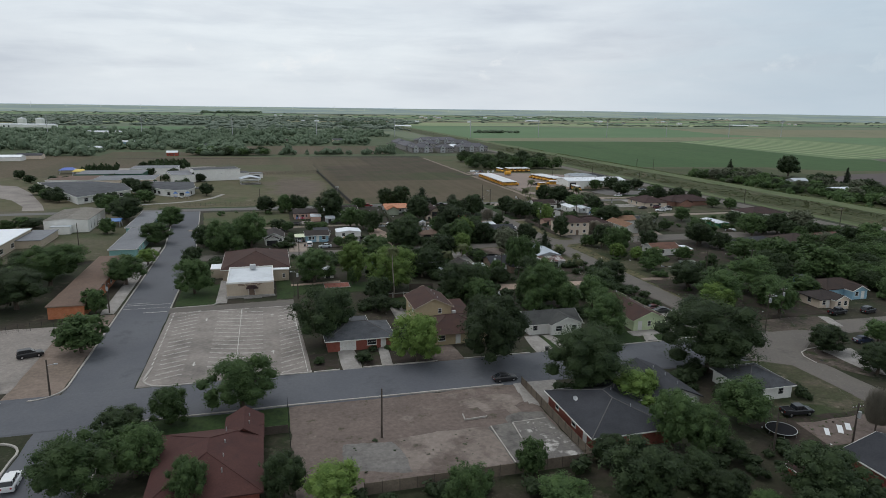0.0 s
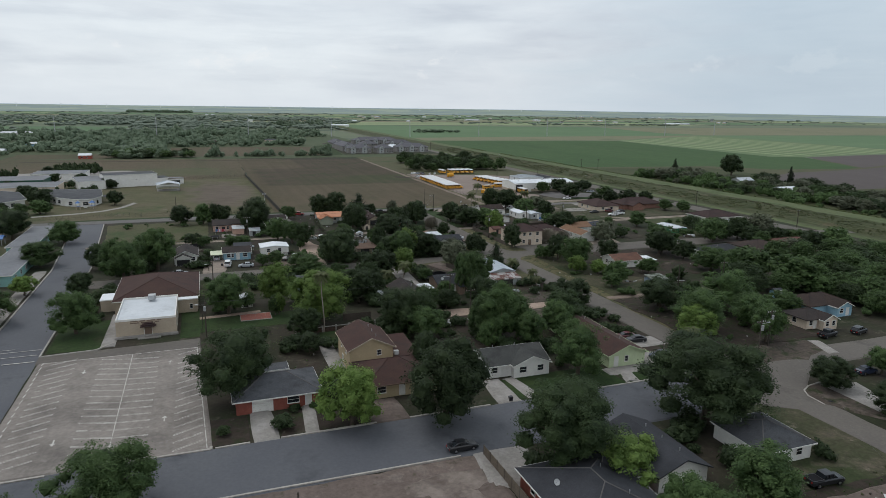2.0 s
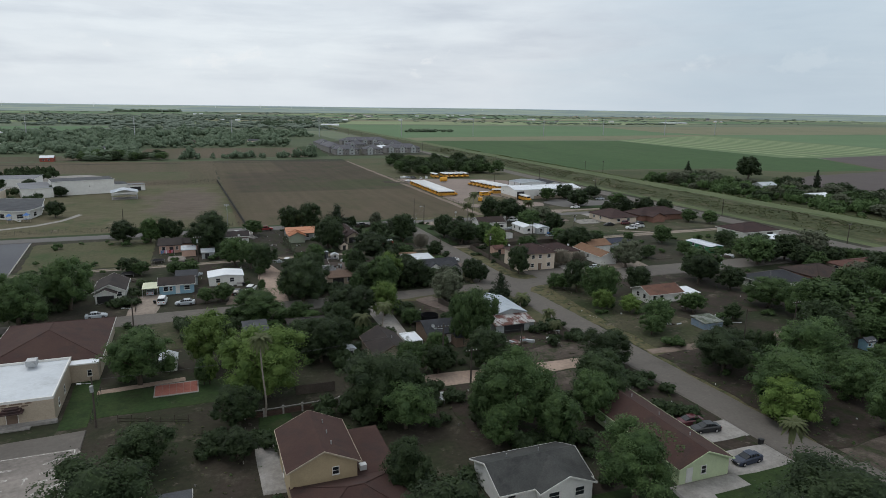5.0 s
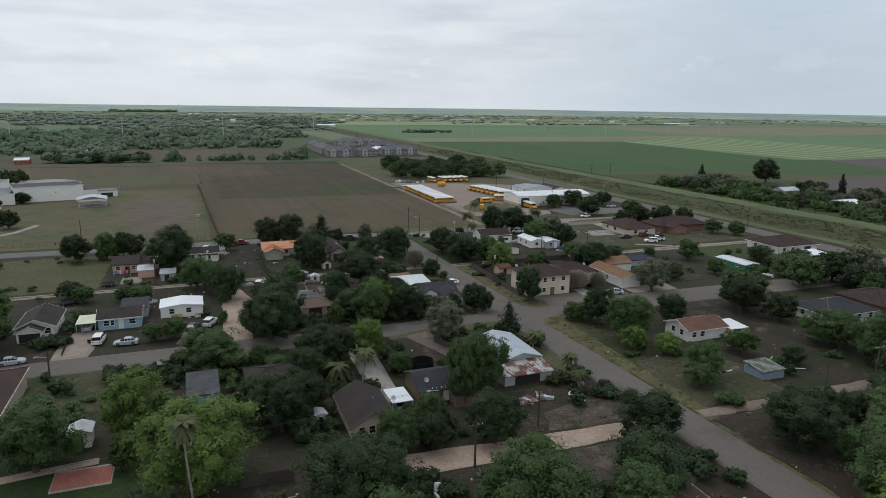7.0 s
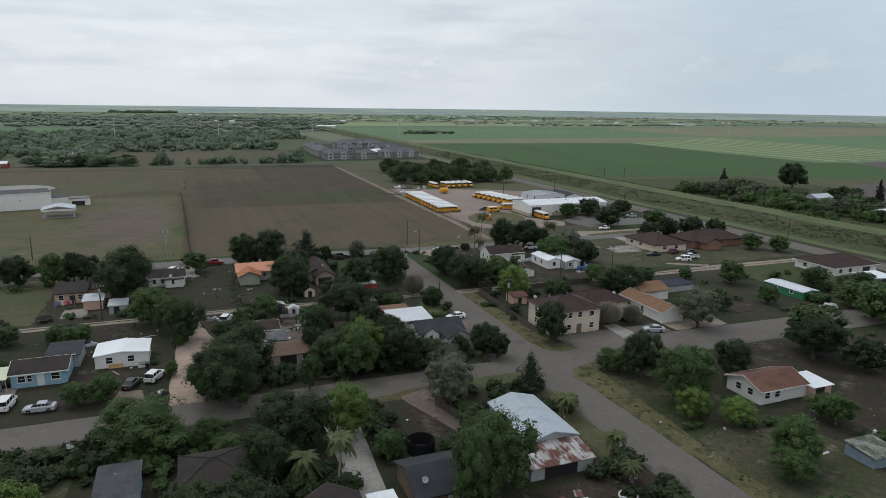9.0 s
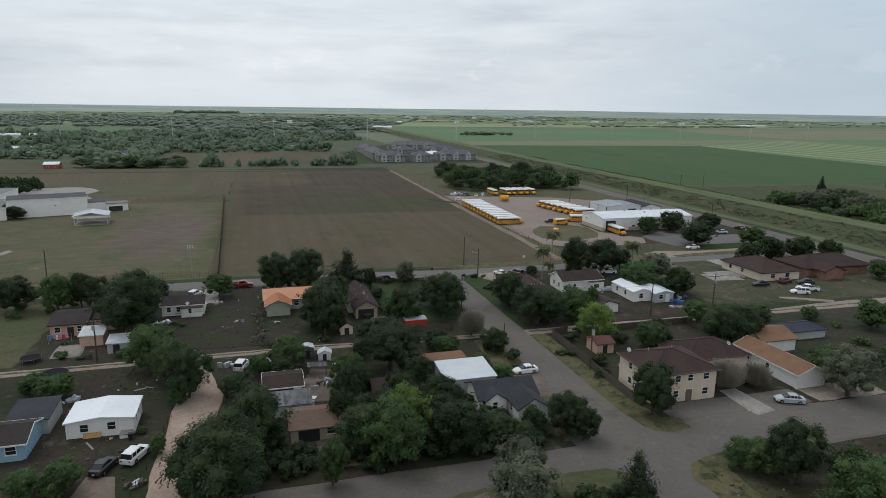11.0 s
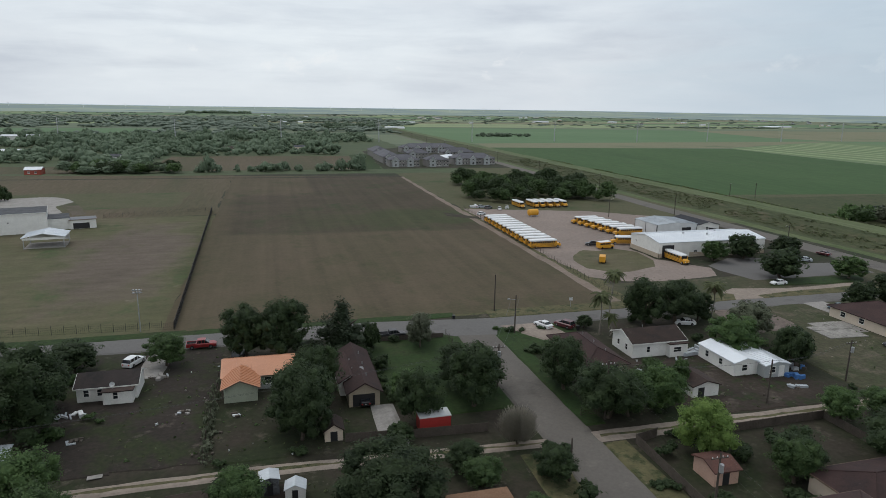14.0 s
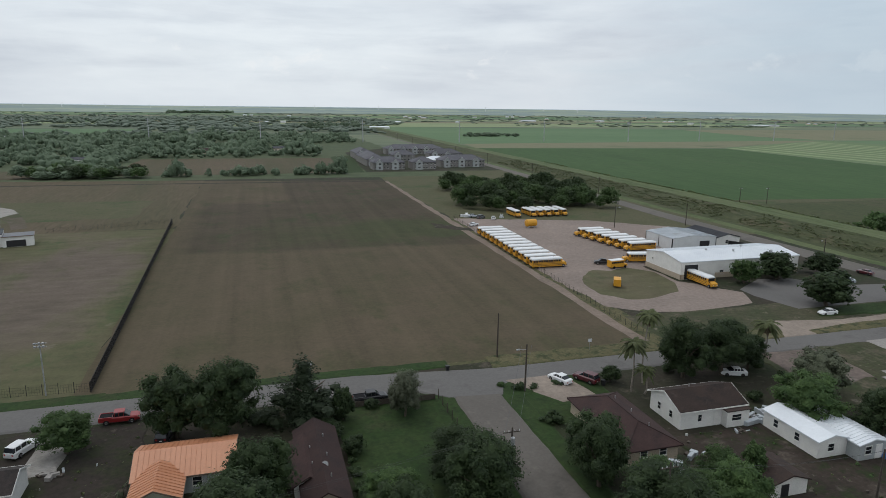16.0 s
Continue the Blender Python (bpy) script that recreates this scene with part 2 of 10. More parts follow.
DITCH = surface("rough_brown_bank", (0.056, 0.062, 0.028), (0.040, 0.050, 0.020), 0.12, 0.8, (0.078, 0.070, 0.040), 0.16, (0.52, 0.66), rough=1, grain=0.4, stretch=(1, 0.5, 1), worn=((0.030, 0.042, 0.015), 0.35, (0.54, 0.64)))
LOT_DIRT = surface("worn_lot_dirt", (0.138, 0.108, 0.094), (0.106, 0.084, 0.074), 0.10, 1.2, (0.21, 0.18, 0.16), 0.16, (0.58, 0.74), rough=1, grain=0.3, weeds=((0.060, 0.056, 0.036), 0.4, (0.58, 0.68)))
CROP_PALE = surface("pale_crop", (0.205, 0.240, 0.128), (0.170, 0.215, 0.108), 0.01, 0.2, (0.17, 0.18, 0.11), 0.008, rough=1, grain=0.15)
PLOUGHED = surface("ploughed_earth", (0.070, 0.058, 0.056), (0.080, 0.067, 0.064), 0.02, 0.5, rough=1, grain=0.15, stretch=(1, 0.15, 1))
LEVEE = surface("rough_grass", (0.038, 0.050, 0.018), (0.050, 0.056, 0.022), 0.05, 0.7, (0.056, 0.050, 0.030), 0.05, (0.55, 0.7), rough=1, grain=0.35, stretch=(1, 0.3, 1), weeds=((0.026, 0.036, 0.013), 0.3, (0.54, 0.66)))
# farmland greens kept pale, with the haze of distance in the colour
FAR_LAND = surface("hazed_farmland", (0.095, 0.125, 0.078), (0.130, 0.150, 0.092), 0.0016, 0.02, (0.068, 0.090, 0.062), 0.003, (0.48, 0.58), rough=1, grain=0.15, stretch=(0.35, 1.6, 1))
PAINT_LINE = surface("worn_white_line", (0.52, 0.51, 0.48), (0.38, 0.36, 0.33), 0.8, 4.0, (0.19, 0.17, 0.155), 0.6, (0.52, 0.64))
LOT_PALE = surface("worn_floor_of_a_lot", (0.200, 0.168, 0.148), (0.160, 0.132, 0.115), 0.15, 1.2, (0.105, 0.083, 0.072), 0.14, (0.46, 0.6), rough=1, grain=0.3, weeds=((0.06, 0.056, 0.04), 0.5, (0.6, 0.68)))
N_ROAD = surface("grey_chip_street", (0.108, 0.103, 0.100), (0.128, 0.122, 0.118), 0.05, 2.0, (0.088, 0.083, 0.080), 0.1, rough=0.92, grain=0.13)
TRACK = surface("pale_dirt_track", (0.195, 0.152, 0.126), (0.140, 0.110, 0.088), 0.08, 1.0, rough=1, grain=0.3)
WOOD_FLOOR = surface("ground_under_woods", (0.050, 0.070, 0.034), (0.066, 0.082, 0.042), 0.01, 0.1, rough=1, grain=0.25)
PALE_BOARDS = surface("pale_fence_boards", (0.165, 0.135, 0.105), (0.125, 0.102, 0.080), 0.6, 4.0, vary=0.1)
RIDGE = paint("pale_ridge_shingles", (0.10, 0.095, 0.095), 0.9)
BARK = surface("bark", (0.10, 0.08, 0.062), (0.07, 0.056, 0.045), 0.8, 6.0, bump=0.02)
POLE_WOOD = surface("weathered_pole", (0.055, 0.045, 0.038), (0.075, 0.062, 0.052), 0.8, 5.0)
FENCE_WOOD = surface("weathered_boards", (0.068, 0.056, 0.046), (0.092, 0.077, 0.064), 0.5, 4.0)
STEEL = paint("galvanised_steel", (0.42, 0.43, 0.44), 0.45, 0.5)
LEAF = {
    "d": leaf_material("dark_leaves", (0.011, 0.023, 0.009), (0.050, 0.077, 0.028)),
    "m": leaf_material("green_leaves", (0.022, 0.048, 0.015), (0.084, 0.134, 0.044)),
    "b": leaf_material("bright_leaves", (0.058, 0.108, 0.022), (0.165, 0.240, 0.060)),
    "g": leaf_material("grey_green_leaves", (0.070, 0.084, 0.050), (0.120, 0.130, 0.088)),
    "c": leaf_material("conifer_needles", (0.014, 0.024, 0.012), (0.030, 0.043, 0.020)),
    "n": leaf_material("dry_twigs", (0.22, 0.20, 0.16), (0.33, 0.305, 0.25)),
    "p": leaf_material("palm_fronds", (0.056, 0.070, 0.028), (0.100, 0.112, 0.048)),
    # f and h: leaf greens paled with distance, the haze is in the colour
    "f": leaf_material("hazed_far_woods", (0.080, 0.118, 0.078), (0.166, 0.214, 0.136)),
    "h": leaf_material("hazed_distant_woods", (0.160, 0.205, 0.160), (0.215, 0.262, 0.205)),
    "r": leaf_material("rough_weeds", (0.060, 0.080, 0.028), (0.118, 0.134, 0.056)),
}
PALM_BARK = surface("grey_palm_trunk", (0.270, 0.236, 0.203), (0.203, 0.176, 0.149), 0.8, 6.0)
PALM_SKIRT = surface("dead_fronds", (0.19, 0.15, 0.10), (0.14, 0.11, 0.075), 1, 6)
WHITE = paint("white_siding", (0.70, 0.69, 0.66))
CREAM = paint("cream_stucco", (0.62, 0.52, 0.42))
TAN = paint("tan_stone_wall", (0.42, 0.35, 0.27), grain=0.2)
YELLOW_TAN = paint("yellow_siding", (0.43, 0.34, 0.215))
GREEN_WALL = paint("pale_green_siding", (0.52, 0.60, 0.38))
BLUE_WALL = paint("light_blue_siding", (0.24, 0.40, 0.50))
PINK_WALL = paint("pink_stucco", (0.50, 0.33, 0.26))
CONTAINER_RED = paint("red_container_paint", (0.33, 0.03, 0.025))
BROWN_BRICK = surface("brown_brick_wall", (0.20, 0.105, 0.080), (0.25, 0.140, 0.108), 1.2, 8.0, rough=0.9)
BRICK = surface("red_brick_wall", (0.20, 0.060, 0.046), (0.25, 0.085, 0.062), 1.2, 8.0, rough=0.9)
ORANGE_BRICK = surface("orange_brick_wall", (0.36, 0.13, 0.06), (0.42, 0.17, 0.09), 1.2, 8.0)
GREY_WALL = paint("grey_siding", (0.36, 0.38, 0.38))
GREEN_GREY = paint("green_grey_siding", (0.33, 0.36, 0.28))
FIELD_BARE = surface("bare_field_soil", (0.098, 0.076, 0.062), (0.066, 0.058, 0.036), 0.06, 0.9, (0.044, 0.050, 0.022), 0.05, (0.52, 0.64), rough=1, grain=0.3, weeds=((0.105, 0.085, 0.068), 0.12, (0.58, 0.72)))
TRAILER_GREEN = paint("bright_green_siding", (0.035, 0.19, 0.09))
TEAL_WALL = paint("teal_panel", (0.22, 0.42, 0.40))
OLD_BLUE = surface("peeling_blue_boards", (0.16, 0.24, 0.33), (0.24, 0.28, 0.32), 1.0, 5.0, (0.3, 0.27, 0.22), 0.8)
RED_WALL = paint("red_boards", (0.28, 0.06, 0.04))
R_BROWN = surface("brown_shingles", (0.031, 0.021, 0.018), (0.042, 0.027, 0.022), 0.3, 5.0, (0.022, 0.017, 0.016), 0.5, (0.50, 0.66), vary=0.2, grain=0.35, bump=0.01, worn=((0.060, 0.044, 0.037), 0.6, (0.60, 0.72)))
R_MAROON = surface("maroon_shingles", (0.034, 0.019, 0.018), (0.044, 0.025, 0.023), 0.3, 5.0, (0.026, 0.017, 0.017), 0.4, (0.50, 0.66), vary=0.14, grain=0.32, bump=0.01, worn=((0.060, 0.040, 0.037), 0.7, (0.62, 0.74)))
BRICK_ROOF = surface("red_shingles", (0.080, 0.038, 0.031), (0.105, 0.051, 0.041), 0.3, 5.0, (0.062, 0.034, 0.029), 0.4, (0.5, 0.66), grain=0.3, bump=0.01)
R_APART = surface("blue_grey_shingles", (0.080, 0.080, 0.092), (0.102, 0.101, 0.112), 0.2, 4.0, vary=0.1, grain=0.2)
R_GREY = surface("grey_shingles", (0.046, 0.049, 0.056), (0.068, 0.072, 0.079), 0.3, 5.0, (0.034, 0.036, 0.040), 0.4, (0.50, 0.66), vary=0.15, grain=0.32, bump=0.01)
R_RED = surface("faded_red_brown_shingles", (0.105, 0.052, 0.037), (0.135, 0.070, 0.050), 0.3, 5.0, (0.080, 0.044, 0.034), 0.5, (0.5, 0.66), grain=0.3, bump=0.01)
R_OLIVE = surface("weathered_grey_shingles", (0.040, 0.042, 0.041), (0.056, 0.058, 0.056), 0.3, 5.0, (0.030, 0.031, 0.031), 0.4, (0.50, 0.66), grain=0.32, bump=0.01)
R_BLUE = surface("dark_blue_shingles", (0.028, 0.033, 0.050), (0.038, 0.044, 0.064), 0.3, 5.0, grain=0.3, bump=0.01)
R_OLDSHEET = surface("old_grey_corrugated_roof", (0.085, 0.090, 0.098), (0.140, 0.145, 0.150), 0.5, 2.5, (0.050, 0.050, 0.052), 0.7, (0.48, 0.58), rough=0.8, grain=0.3, stretch=(1, 0.25, 1))
R_UMBER = surface("old_dark_shingles", (0.026, 0.021, 0.020), (0.036, 0.028, 0.026), 0.3, 5.0, (0.018, 0.016, 0.016), 0.4, (0.50, 0.66), grain=0.32, bump=0.01)
R_OXBLOOD = surface("dark_red_shingles", (0.052, 0.021, 0.019), (0.064, 0.027, 0.023), 0.3, 5.0, (0.042, 0.019, 0.018), 0.4, (0.52, 0.7), grain=0.25, bump=0.01)
R_HALL = surface("red_brown_shingles", (0.045, 0.023, 0.020), (0.055, 0.030, 0.024), 0.3, 5.0, (0.036, 0.023, 0.021), 0.4, (0.52, 0.7), grain=0.25, bump=0.01)
R_PALE = surface("pale_grey_membrane", (0.46, 0.49, 0.52), (0.53, 0.56, 0.59), 0.15, 2.0, (0.38, 0.40, 0.42), 0.2, rough=0.6, grain=0.08)
R_DARK = surface("charcoal_shingles", (0.025, 0.027, 0.032), (0.037, 0.039, 0.046), 0.3, 5.0, vary=0.1, grain=0.3, bump=0.01)
R_TAN = surface("tan_brown_shingles", (0.148, 0.082, 0.048), (0.179, 0.105, 0.066), 0.3, 5.0, grain=0.25, bump=0.01)
R_FLATBROWN = surface("brown_felt_roof", (0.106, 0.070, 0.053), (0.128, 0.087, 0.066), 0.15, 2.0, (0.085, 0.060, 0.047), 0.2)
R_WHITE = surface("white_metal_roof", (0.66, 0.69, 0.72), (0.58, 0.61, 0.65), 0.15, 2.0, rough=0.5, grain=0.08, spec=0.5)
R_GALV = surface("galvanised_roof", (0.38, 0.41, 0.44), (0.47, 0.50, 0.53), 0.2, 2.0, (0.30, 0.29, 0.28), 0.25, rough=0.5, grain=0.12, metal=0.2)
R_BLUESHEET = surface("blue_grey_sheet_roof", (0.30, 0.345, 0.39), (0.36, 0.40, 0.44), 0.2, 2.0, (0.24, 0.26, 0.28), 0.3, rough=0.55, grain=0.12, stretch=(0.3, 1, 1))
R_RUST = surface("rusty_sheet_roof", (0.40, 0.40, 0.40), (0.27, 0.25, 0.24), 0.5, 2.0, (0.115, 0.050, 0.040), 0.45, (0.46, 0.53), rough=0.7, grain=0.25, stretch=(1, 0.5, 1), worn=((0.05, 0.035, 0.032), 0.8, (0.58, 0.64)))
R_TANMETAL = surface("weathered_tan_metal_roof", (0.27, 0.25, 0.22), (0.32, 0.30, 0.27), 0.2, 2.0, rough=0.6, grain=0.12)
R_MOSS = surface("mossy_sheet_roof", (0.15, 0.17, 0.15), (0.21, 0.22, 0.20), 0.5, 2.0, (0.07, 0.085, 0.06), 0.6, (0.46, 0.56), rough=0.8)
R_ORANGE = surface("orange_metal_roof", (0.40, 0.165, 0.080), (0.45, 0.20, 0.105), 0.2, 3.0, rough=0.5, grain=0.1, spec=0.5)
R_FLATGREY = surface("grey_membrane_roof", (0.135, 0.142, 0.155), (0.175, 0.182, 0.195), 0.1, 1.5, (0.17, 0.17, 0.18), 0.15)
R_PALEGREEN = paint("pale_green_roof", (0.55, 0.58, 0.42))
DARK_GREEN_WALL = paint("dark_green_wall", (0.035, 0.105, 0.075))
SAIL_YELLOW = paint("yellow_shade_cloth", (0.62, 0.47, 0.10))
SAIL_BLUE = paint("blue_shade_cloth", (0.06, 0.12, 0.42))
TRIM = paint("white_trim", (0.68, 0.67, 0.64))
BROWN_TRIM = paint("brown_trim", (0.16, 0.11, 0.08))
# near-black; on bay panels it stands in for an unlit inside
PAINTED_DARK = paint("painted_dark", (0.02, 0.02, 0.022))
RUBBER = paint("black_rubber", (0.016, 0.016, 0.018), 0.95, spec=0.1)
CHROME = paint("bright_metal", (0.55, 0.56, 0.58), 0.25, 0.9)
RED_LAMP = paint("red_lens", (0.35, 0.02, 0.02), 0.3)
CLEAR_LAMP = paint("clear_lens", (0.7, 0.7, 0.68), 0.25)
AMBER = paint("amber_lens", (0.6, 0.25, 0.03), 0.3)
BUS_YELLOW = paint("school_bus_yellow", (0.62, 0.30, 0.025), 0.45, grain=0.06)
BLACK = paint("black_paint", (0.02, 0.02, 0.022), 0.4)
PAD_RED = surface("red_brick_pad", (0.24, 0.085, 0.065), (0.29, 0.115, 0.09), 0.5, 5.0)
PLASTIC_WHITE = paint("white_plastic", (0.62, 0.63, 0.64), 0.4)
PLASTIC_BLUE = paint("blue_tarp", (0.06, 0.16, 0.38), 0.5)
# backdrop colours with haze mixed in: paled greens, then a blue-grey rim
HAZED_PLAIN = surface("hazed_distant_country", (0.215, 0.262, 0.215), (0.270, 0.315, 0.245), 0.004, 0.01, (0.175, 0.225, 0.220), 0.006, (0.46, 0.54), rough=1, grain=0.08, stretch=(0.5, 0.5, 30))
HAZE_RIM = surface("blue_grey_haze_on_the_horizon", (0.350, 0.430, 0.470), (0.390, 0.465, 0.500), 0.004, 0.01, rough=1, grain=0.08)


def blended_ground(name, sets, masks, streak, grain=0.30):
    """Several soils in one sheet; each further one lies inside an uneven outline given by functions of place."""
    m, n, l, p = shader(name, 1.0, 0.0, 0.2)
    geo, sep = n.new("ShaderNodeNewGeometry"), n.new("ShaderNodeSeparateXYZ")
    vec = geo.outputs["Position"]
    l.new(vec, sep.inputs[0])

    def f(op, a, b, clamp=False):
        k = n.new("ShaderNodeMath")
        k.operation, k.use_clamp = op, clamp
        for i, v in enumerate((a, b)):
            if isinstance(v, (int, float)):
                k.inputs[i].default_value = v
            else:
                l.new(v, k.inputs[i])
        return k.outputs[0]

    def noise_at(scale, detail=6, rough=0.6, stretch=(1, 1, 1)):
        mp, t = n.new("ShaderNodeMapping"), n.new("ShaderNodeTexNoise")
        mp.inputs["Scale"].default_value = stretch
        l.new(vec, mp.inputs["Vector"])
        l.new(mp.outputs[0], t.inputs["Vector"])
        t.inputs["Scale"].default_value, t.inputs["Detail"].default_value, t.inputs["Roughness"].default_value = scale, detail, rough
        return f("SUBTRACT", t.outputs["Fac"], 0.5)

    def soil(a, b, c):
        col = mixc(n, l, f("MULTIPLY_ADD", noise_at(0.035, 7, 0.65), 3.5), a, b)
        k = f("MULTIPLY", f("SUBTRACT", noise_at(0.06, 8, 0.7, (1, 0.6, 1)), 0.03), 7.0, True)
        return mixc(n, l, k, col, c)

    col = soil(*sets[0])
    for s_, mask in zip(sets[1:], masks):
        col = mixc(n, l, mask(f, sep.outputs[0], sep.outputs[1], noise_at), col, soil(*s_))
    # broad mower passes, then fine tufts
    passes = f("ADD", f("MULTIPLY", noise_at(*streak), 0.62), f("MULTIPLY", noise_at(1.1, 6, 0.7), 2.2 * grain))
    passes = f("ADD", f("ADD", passes, f("MULTIPLY", noise_at(0.25, 6, 0.7), 1.4 * grain)), 1.0)
    cb = n.new("ShaderNodeCombineColor")
    for k in range(3):
        l.new(passes, cb.inputs[k])
    l.new(mixc(n, l, 1.0, col, cb.outputs[0], "MULTIPLY"), p.inputs["Base Color"])
    return m


def beyond(v, at, width, f):
    return f("DIVIDE", f("SUBTRACT", v, at), width, True)


def stubble_mask(f, x, y, noise_at):
    """The darker far stubble, less a paler strip in its west corner."""
    wob = f("ADD", f("MULTIPLY", noise_at(0.05), 26.0), f("MULTIPLY", noise_at(0.5), 5.0))
    edge = beyond(f("ADD", f("ADD", y, f("MULTIPLY", x, 0.05)), f("MULTIPLY", wob, 0.35)), 452.5, 5.0, f)
    pale = f("MULTIPLY", beyond(f("ADD", y, wob), 558, 9.0, f), f("SUBTRACT", 1.0, beyond(f("ADD", x, f("MULTIPLY", wob, 0.15)), 85.5, 2.0, f)))
    west = beyond(f("ADD", x, f("MULTIPLY", wob, 0.5)), 44.0, 6.0, f)
    return f("MULTIPLY", f("MULTIPLY", edge, west), f("SUBTRACT", 1.0, f("MULTIPLY", pale, 0.85)))


def green_strip_mask(f, x, y, noise_at):
    wob = f("MULTIPLY", noise_at(0.045), 60.0)
    a = beyond(f("ADD", y, wob), 452, 12.0, f)
    b = f("SUBTRACT", 1.0, beyond(f("ADD", y, wob), 492, 16.0, f))
    return f("MULTIPLY", f("MULTIPLY", a, b), f("MULTIPLY", beyond(f("ADD", x, wob), 60, 50.0, f), 0.85))


def bare_mask(f, x, y, noise_at):
    wob = f("ADD", f("MULTIPLY", noise_at(0.035, 7, 0.65), 3.4), f("MULTIPLY", noise_at(0.4), 0.5))
    dx, dy = f("DIVIDE", f("SUBTRACT", x, 20), 24.0), f("DIVIDE", f("SUBTRACT", y, 425), 62.0)
    r = f("SUBTRACT", f("SUBTRACT", 1.0, f("MULTIPLY", dx, dx)), f("MULTIPLY", dy, dy))
    near = f("MULTIPLY", f("MAXIMUM", r, -0.55), 0.9)
    return f("MULTIPLY", f("ADD", near, wob), 1.3, True)


def pale_spots(f, x, y, noise_at):
    return f("MULTIPLY", f("SUBTRACT", noise_at(0.085, 5, 0.6), 0.17), 14.0, True)


BIG_FIELD = blended_ground("mown_and_stubble_field",
    (((0.071, 0.060, 0.037), (0.085, 0.067, 0.045), (0.058, 0.055, 0.030)), ((0.049, 0.042, 0.026), (0.064, 0.050, 0.036), (0.038, 0.046, 0.021)), ((0.040, 0.050, 0.021), (0.051, 0.054, 0.026), (0.036, 0.044, 0.019))),
    (stubble_mask, green_strip_mask), (0.24, 4, 0.55, (1, 0.02, 1)))
SPORTS = blended_ground("worn_sports_grass",
    (((0.076, 0.078, 0.040), (0.102, 0.088, 0.056), (0.052, 0.072, 0.030)), ((0.118, 0.094, 0.077), (0.092, 0.075, 0.058), (0.074, 0.070, 0.042)), ((0.17, 0.145, 0.115), (0.13, 0.112, 0.085), (0.15, 0.13, 0.10))),
    (bare_mask, pale_spots), (0.3, 3, 0.5, (0.4, 1, 1)))


def glass_material():
    m, n, l, p = shader("window_glass", 0.08, 0.0, 0.5)
    p.inputs["Base Color"].default_value = (0.018, 0.021, 0.025, 1)
    return m


GLASS = glass_material()


def car_paint(name, col):
    m = paint(name, col, 0.34, 0.0, 0.03, spec=0.4)
    m.node_tree.nodes["Principled BSDF"].inputs["Coat Weight"].default_value = 0.22
    return m


CAR = {k: car_paint(k + "_car_paint", c) for k, c in {
    "black": (0.016, 0.017, 0.02), "white": (0.68, 0.69, 0.70), "silver": (0.36, 0.39, 0.42), "navy": (0.018, 0.026, 0.05),
    "red": (0.24, 0.018, 0.02), "maroon": (0.075, 0.014, 0.02), "grey": (0.10, 0.105, 0.11), "teal": (0.10, 0.16, 0.20)}.items()}


# ---- mesh helpers ----
def box(bm, x0, x1, y0, y1, z0, z1, m=None):
    v = [bm.verts.new((x, y, z) if m is None else m @ Vector((x, y, z))) for z in (z0, z1) for x, y in ((x0, y0), (x1, y0), (x1, y1), (x0, y1))]
    for f in ((3, 2, 1, 0), (4, 5, 6, 7), (0, 1, 5, 4), (1, 2, 6, 5), (2, 3, 7, 6), (3, 0, 4, 7)):
        bm.faces.new([v[k] for k in f])


def boxes(*specs):
    bm = bmesh.new()
    for s in specs:
        box(bm, *s)
    return bm


def tube(bm, a, b, r0, r1, sides=8):
    a, b = Vector(a), Vector(b)
    q = (b - a).to_track_quat("Z", "Y").to_matrix()
    rings = []
    for p, r in ((a, r0), (b, r1)):
        rings.append([bm.verts.new(p + q @ Vector((r * math.cos(2 * math.pi * k / sides), r * math.sin(2 * math.pi * k / sides), 0))) for k in range(sides)])
    for k in range(sides):
        bm.faces.new((rings[0][k], rings[0][(k + 1) % sides], rings[1][(k + 1) % sides], rings[1][k]))
    bm.faces.new(rings[0][::-1])
    bm.faces.new(rings[1])


def solid(bm, rings, cap=True):
    """Joins equal rings of points into one closed skin."""
    rows = [[bm.verts.new(p) for p in r] for r in rings]
    n = len(rows[0])
    for a, b in zip(rows, rows[1:]):
        for k in range(n):
            bm.faces.new((a[k], a[(k + 1) % n], b[(k + 1) % n], b[k]))
    if cap:
        bm.faces.new(rows[0][::-1])
        bm.faces.new(rows[-1])


def to_mesh(name, bm, material):
    bmesh.ops.recalc_face_normals(bm, faces=bm.faces)
    me = bpy.data.meshes.new(name)
    bm.to_mesh(me)
    bm.free()
    if material:
        me.materials.append(material)
    return me


def part(name, bm, material, parent, label=""):
    ob = new(name, to_mesh(name, bm, material))
    ob.parent = parent
    if label:
        ob["label"] = label
    return ob


def share(name, me, parent, place=(0, 0, 0), turn=0.0):
    ob = new(name, me)
    ob.parent = parent
    ob.location, ob.rotation_euler = place, (0, 0, radians(turn))
    return ob


def thing(name, x, y, label, category, group="", turn=0.0, z=0.0):
    ob = new(name)
    ob.matrix_basis = pose(x, y, z, 0, 0, turn)
    return tagged(ob, label, category, group)


def setting(name, bm, material, label, category):
    return tagged(new(name, to_mesh(name, bm, material)), label, category, kind="structure")


def turn_of(pts):
    return 1 if sum(a.x * b.y - b.x * a.y for a, b in zip(pts, pts[1:] + pts[:1])) > 0 else -1


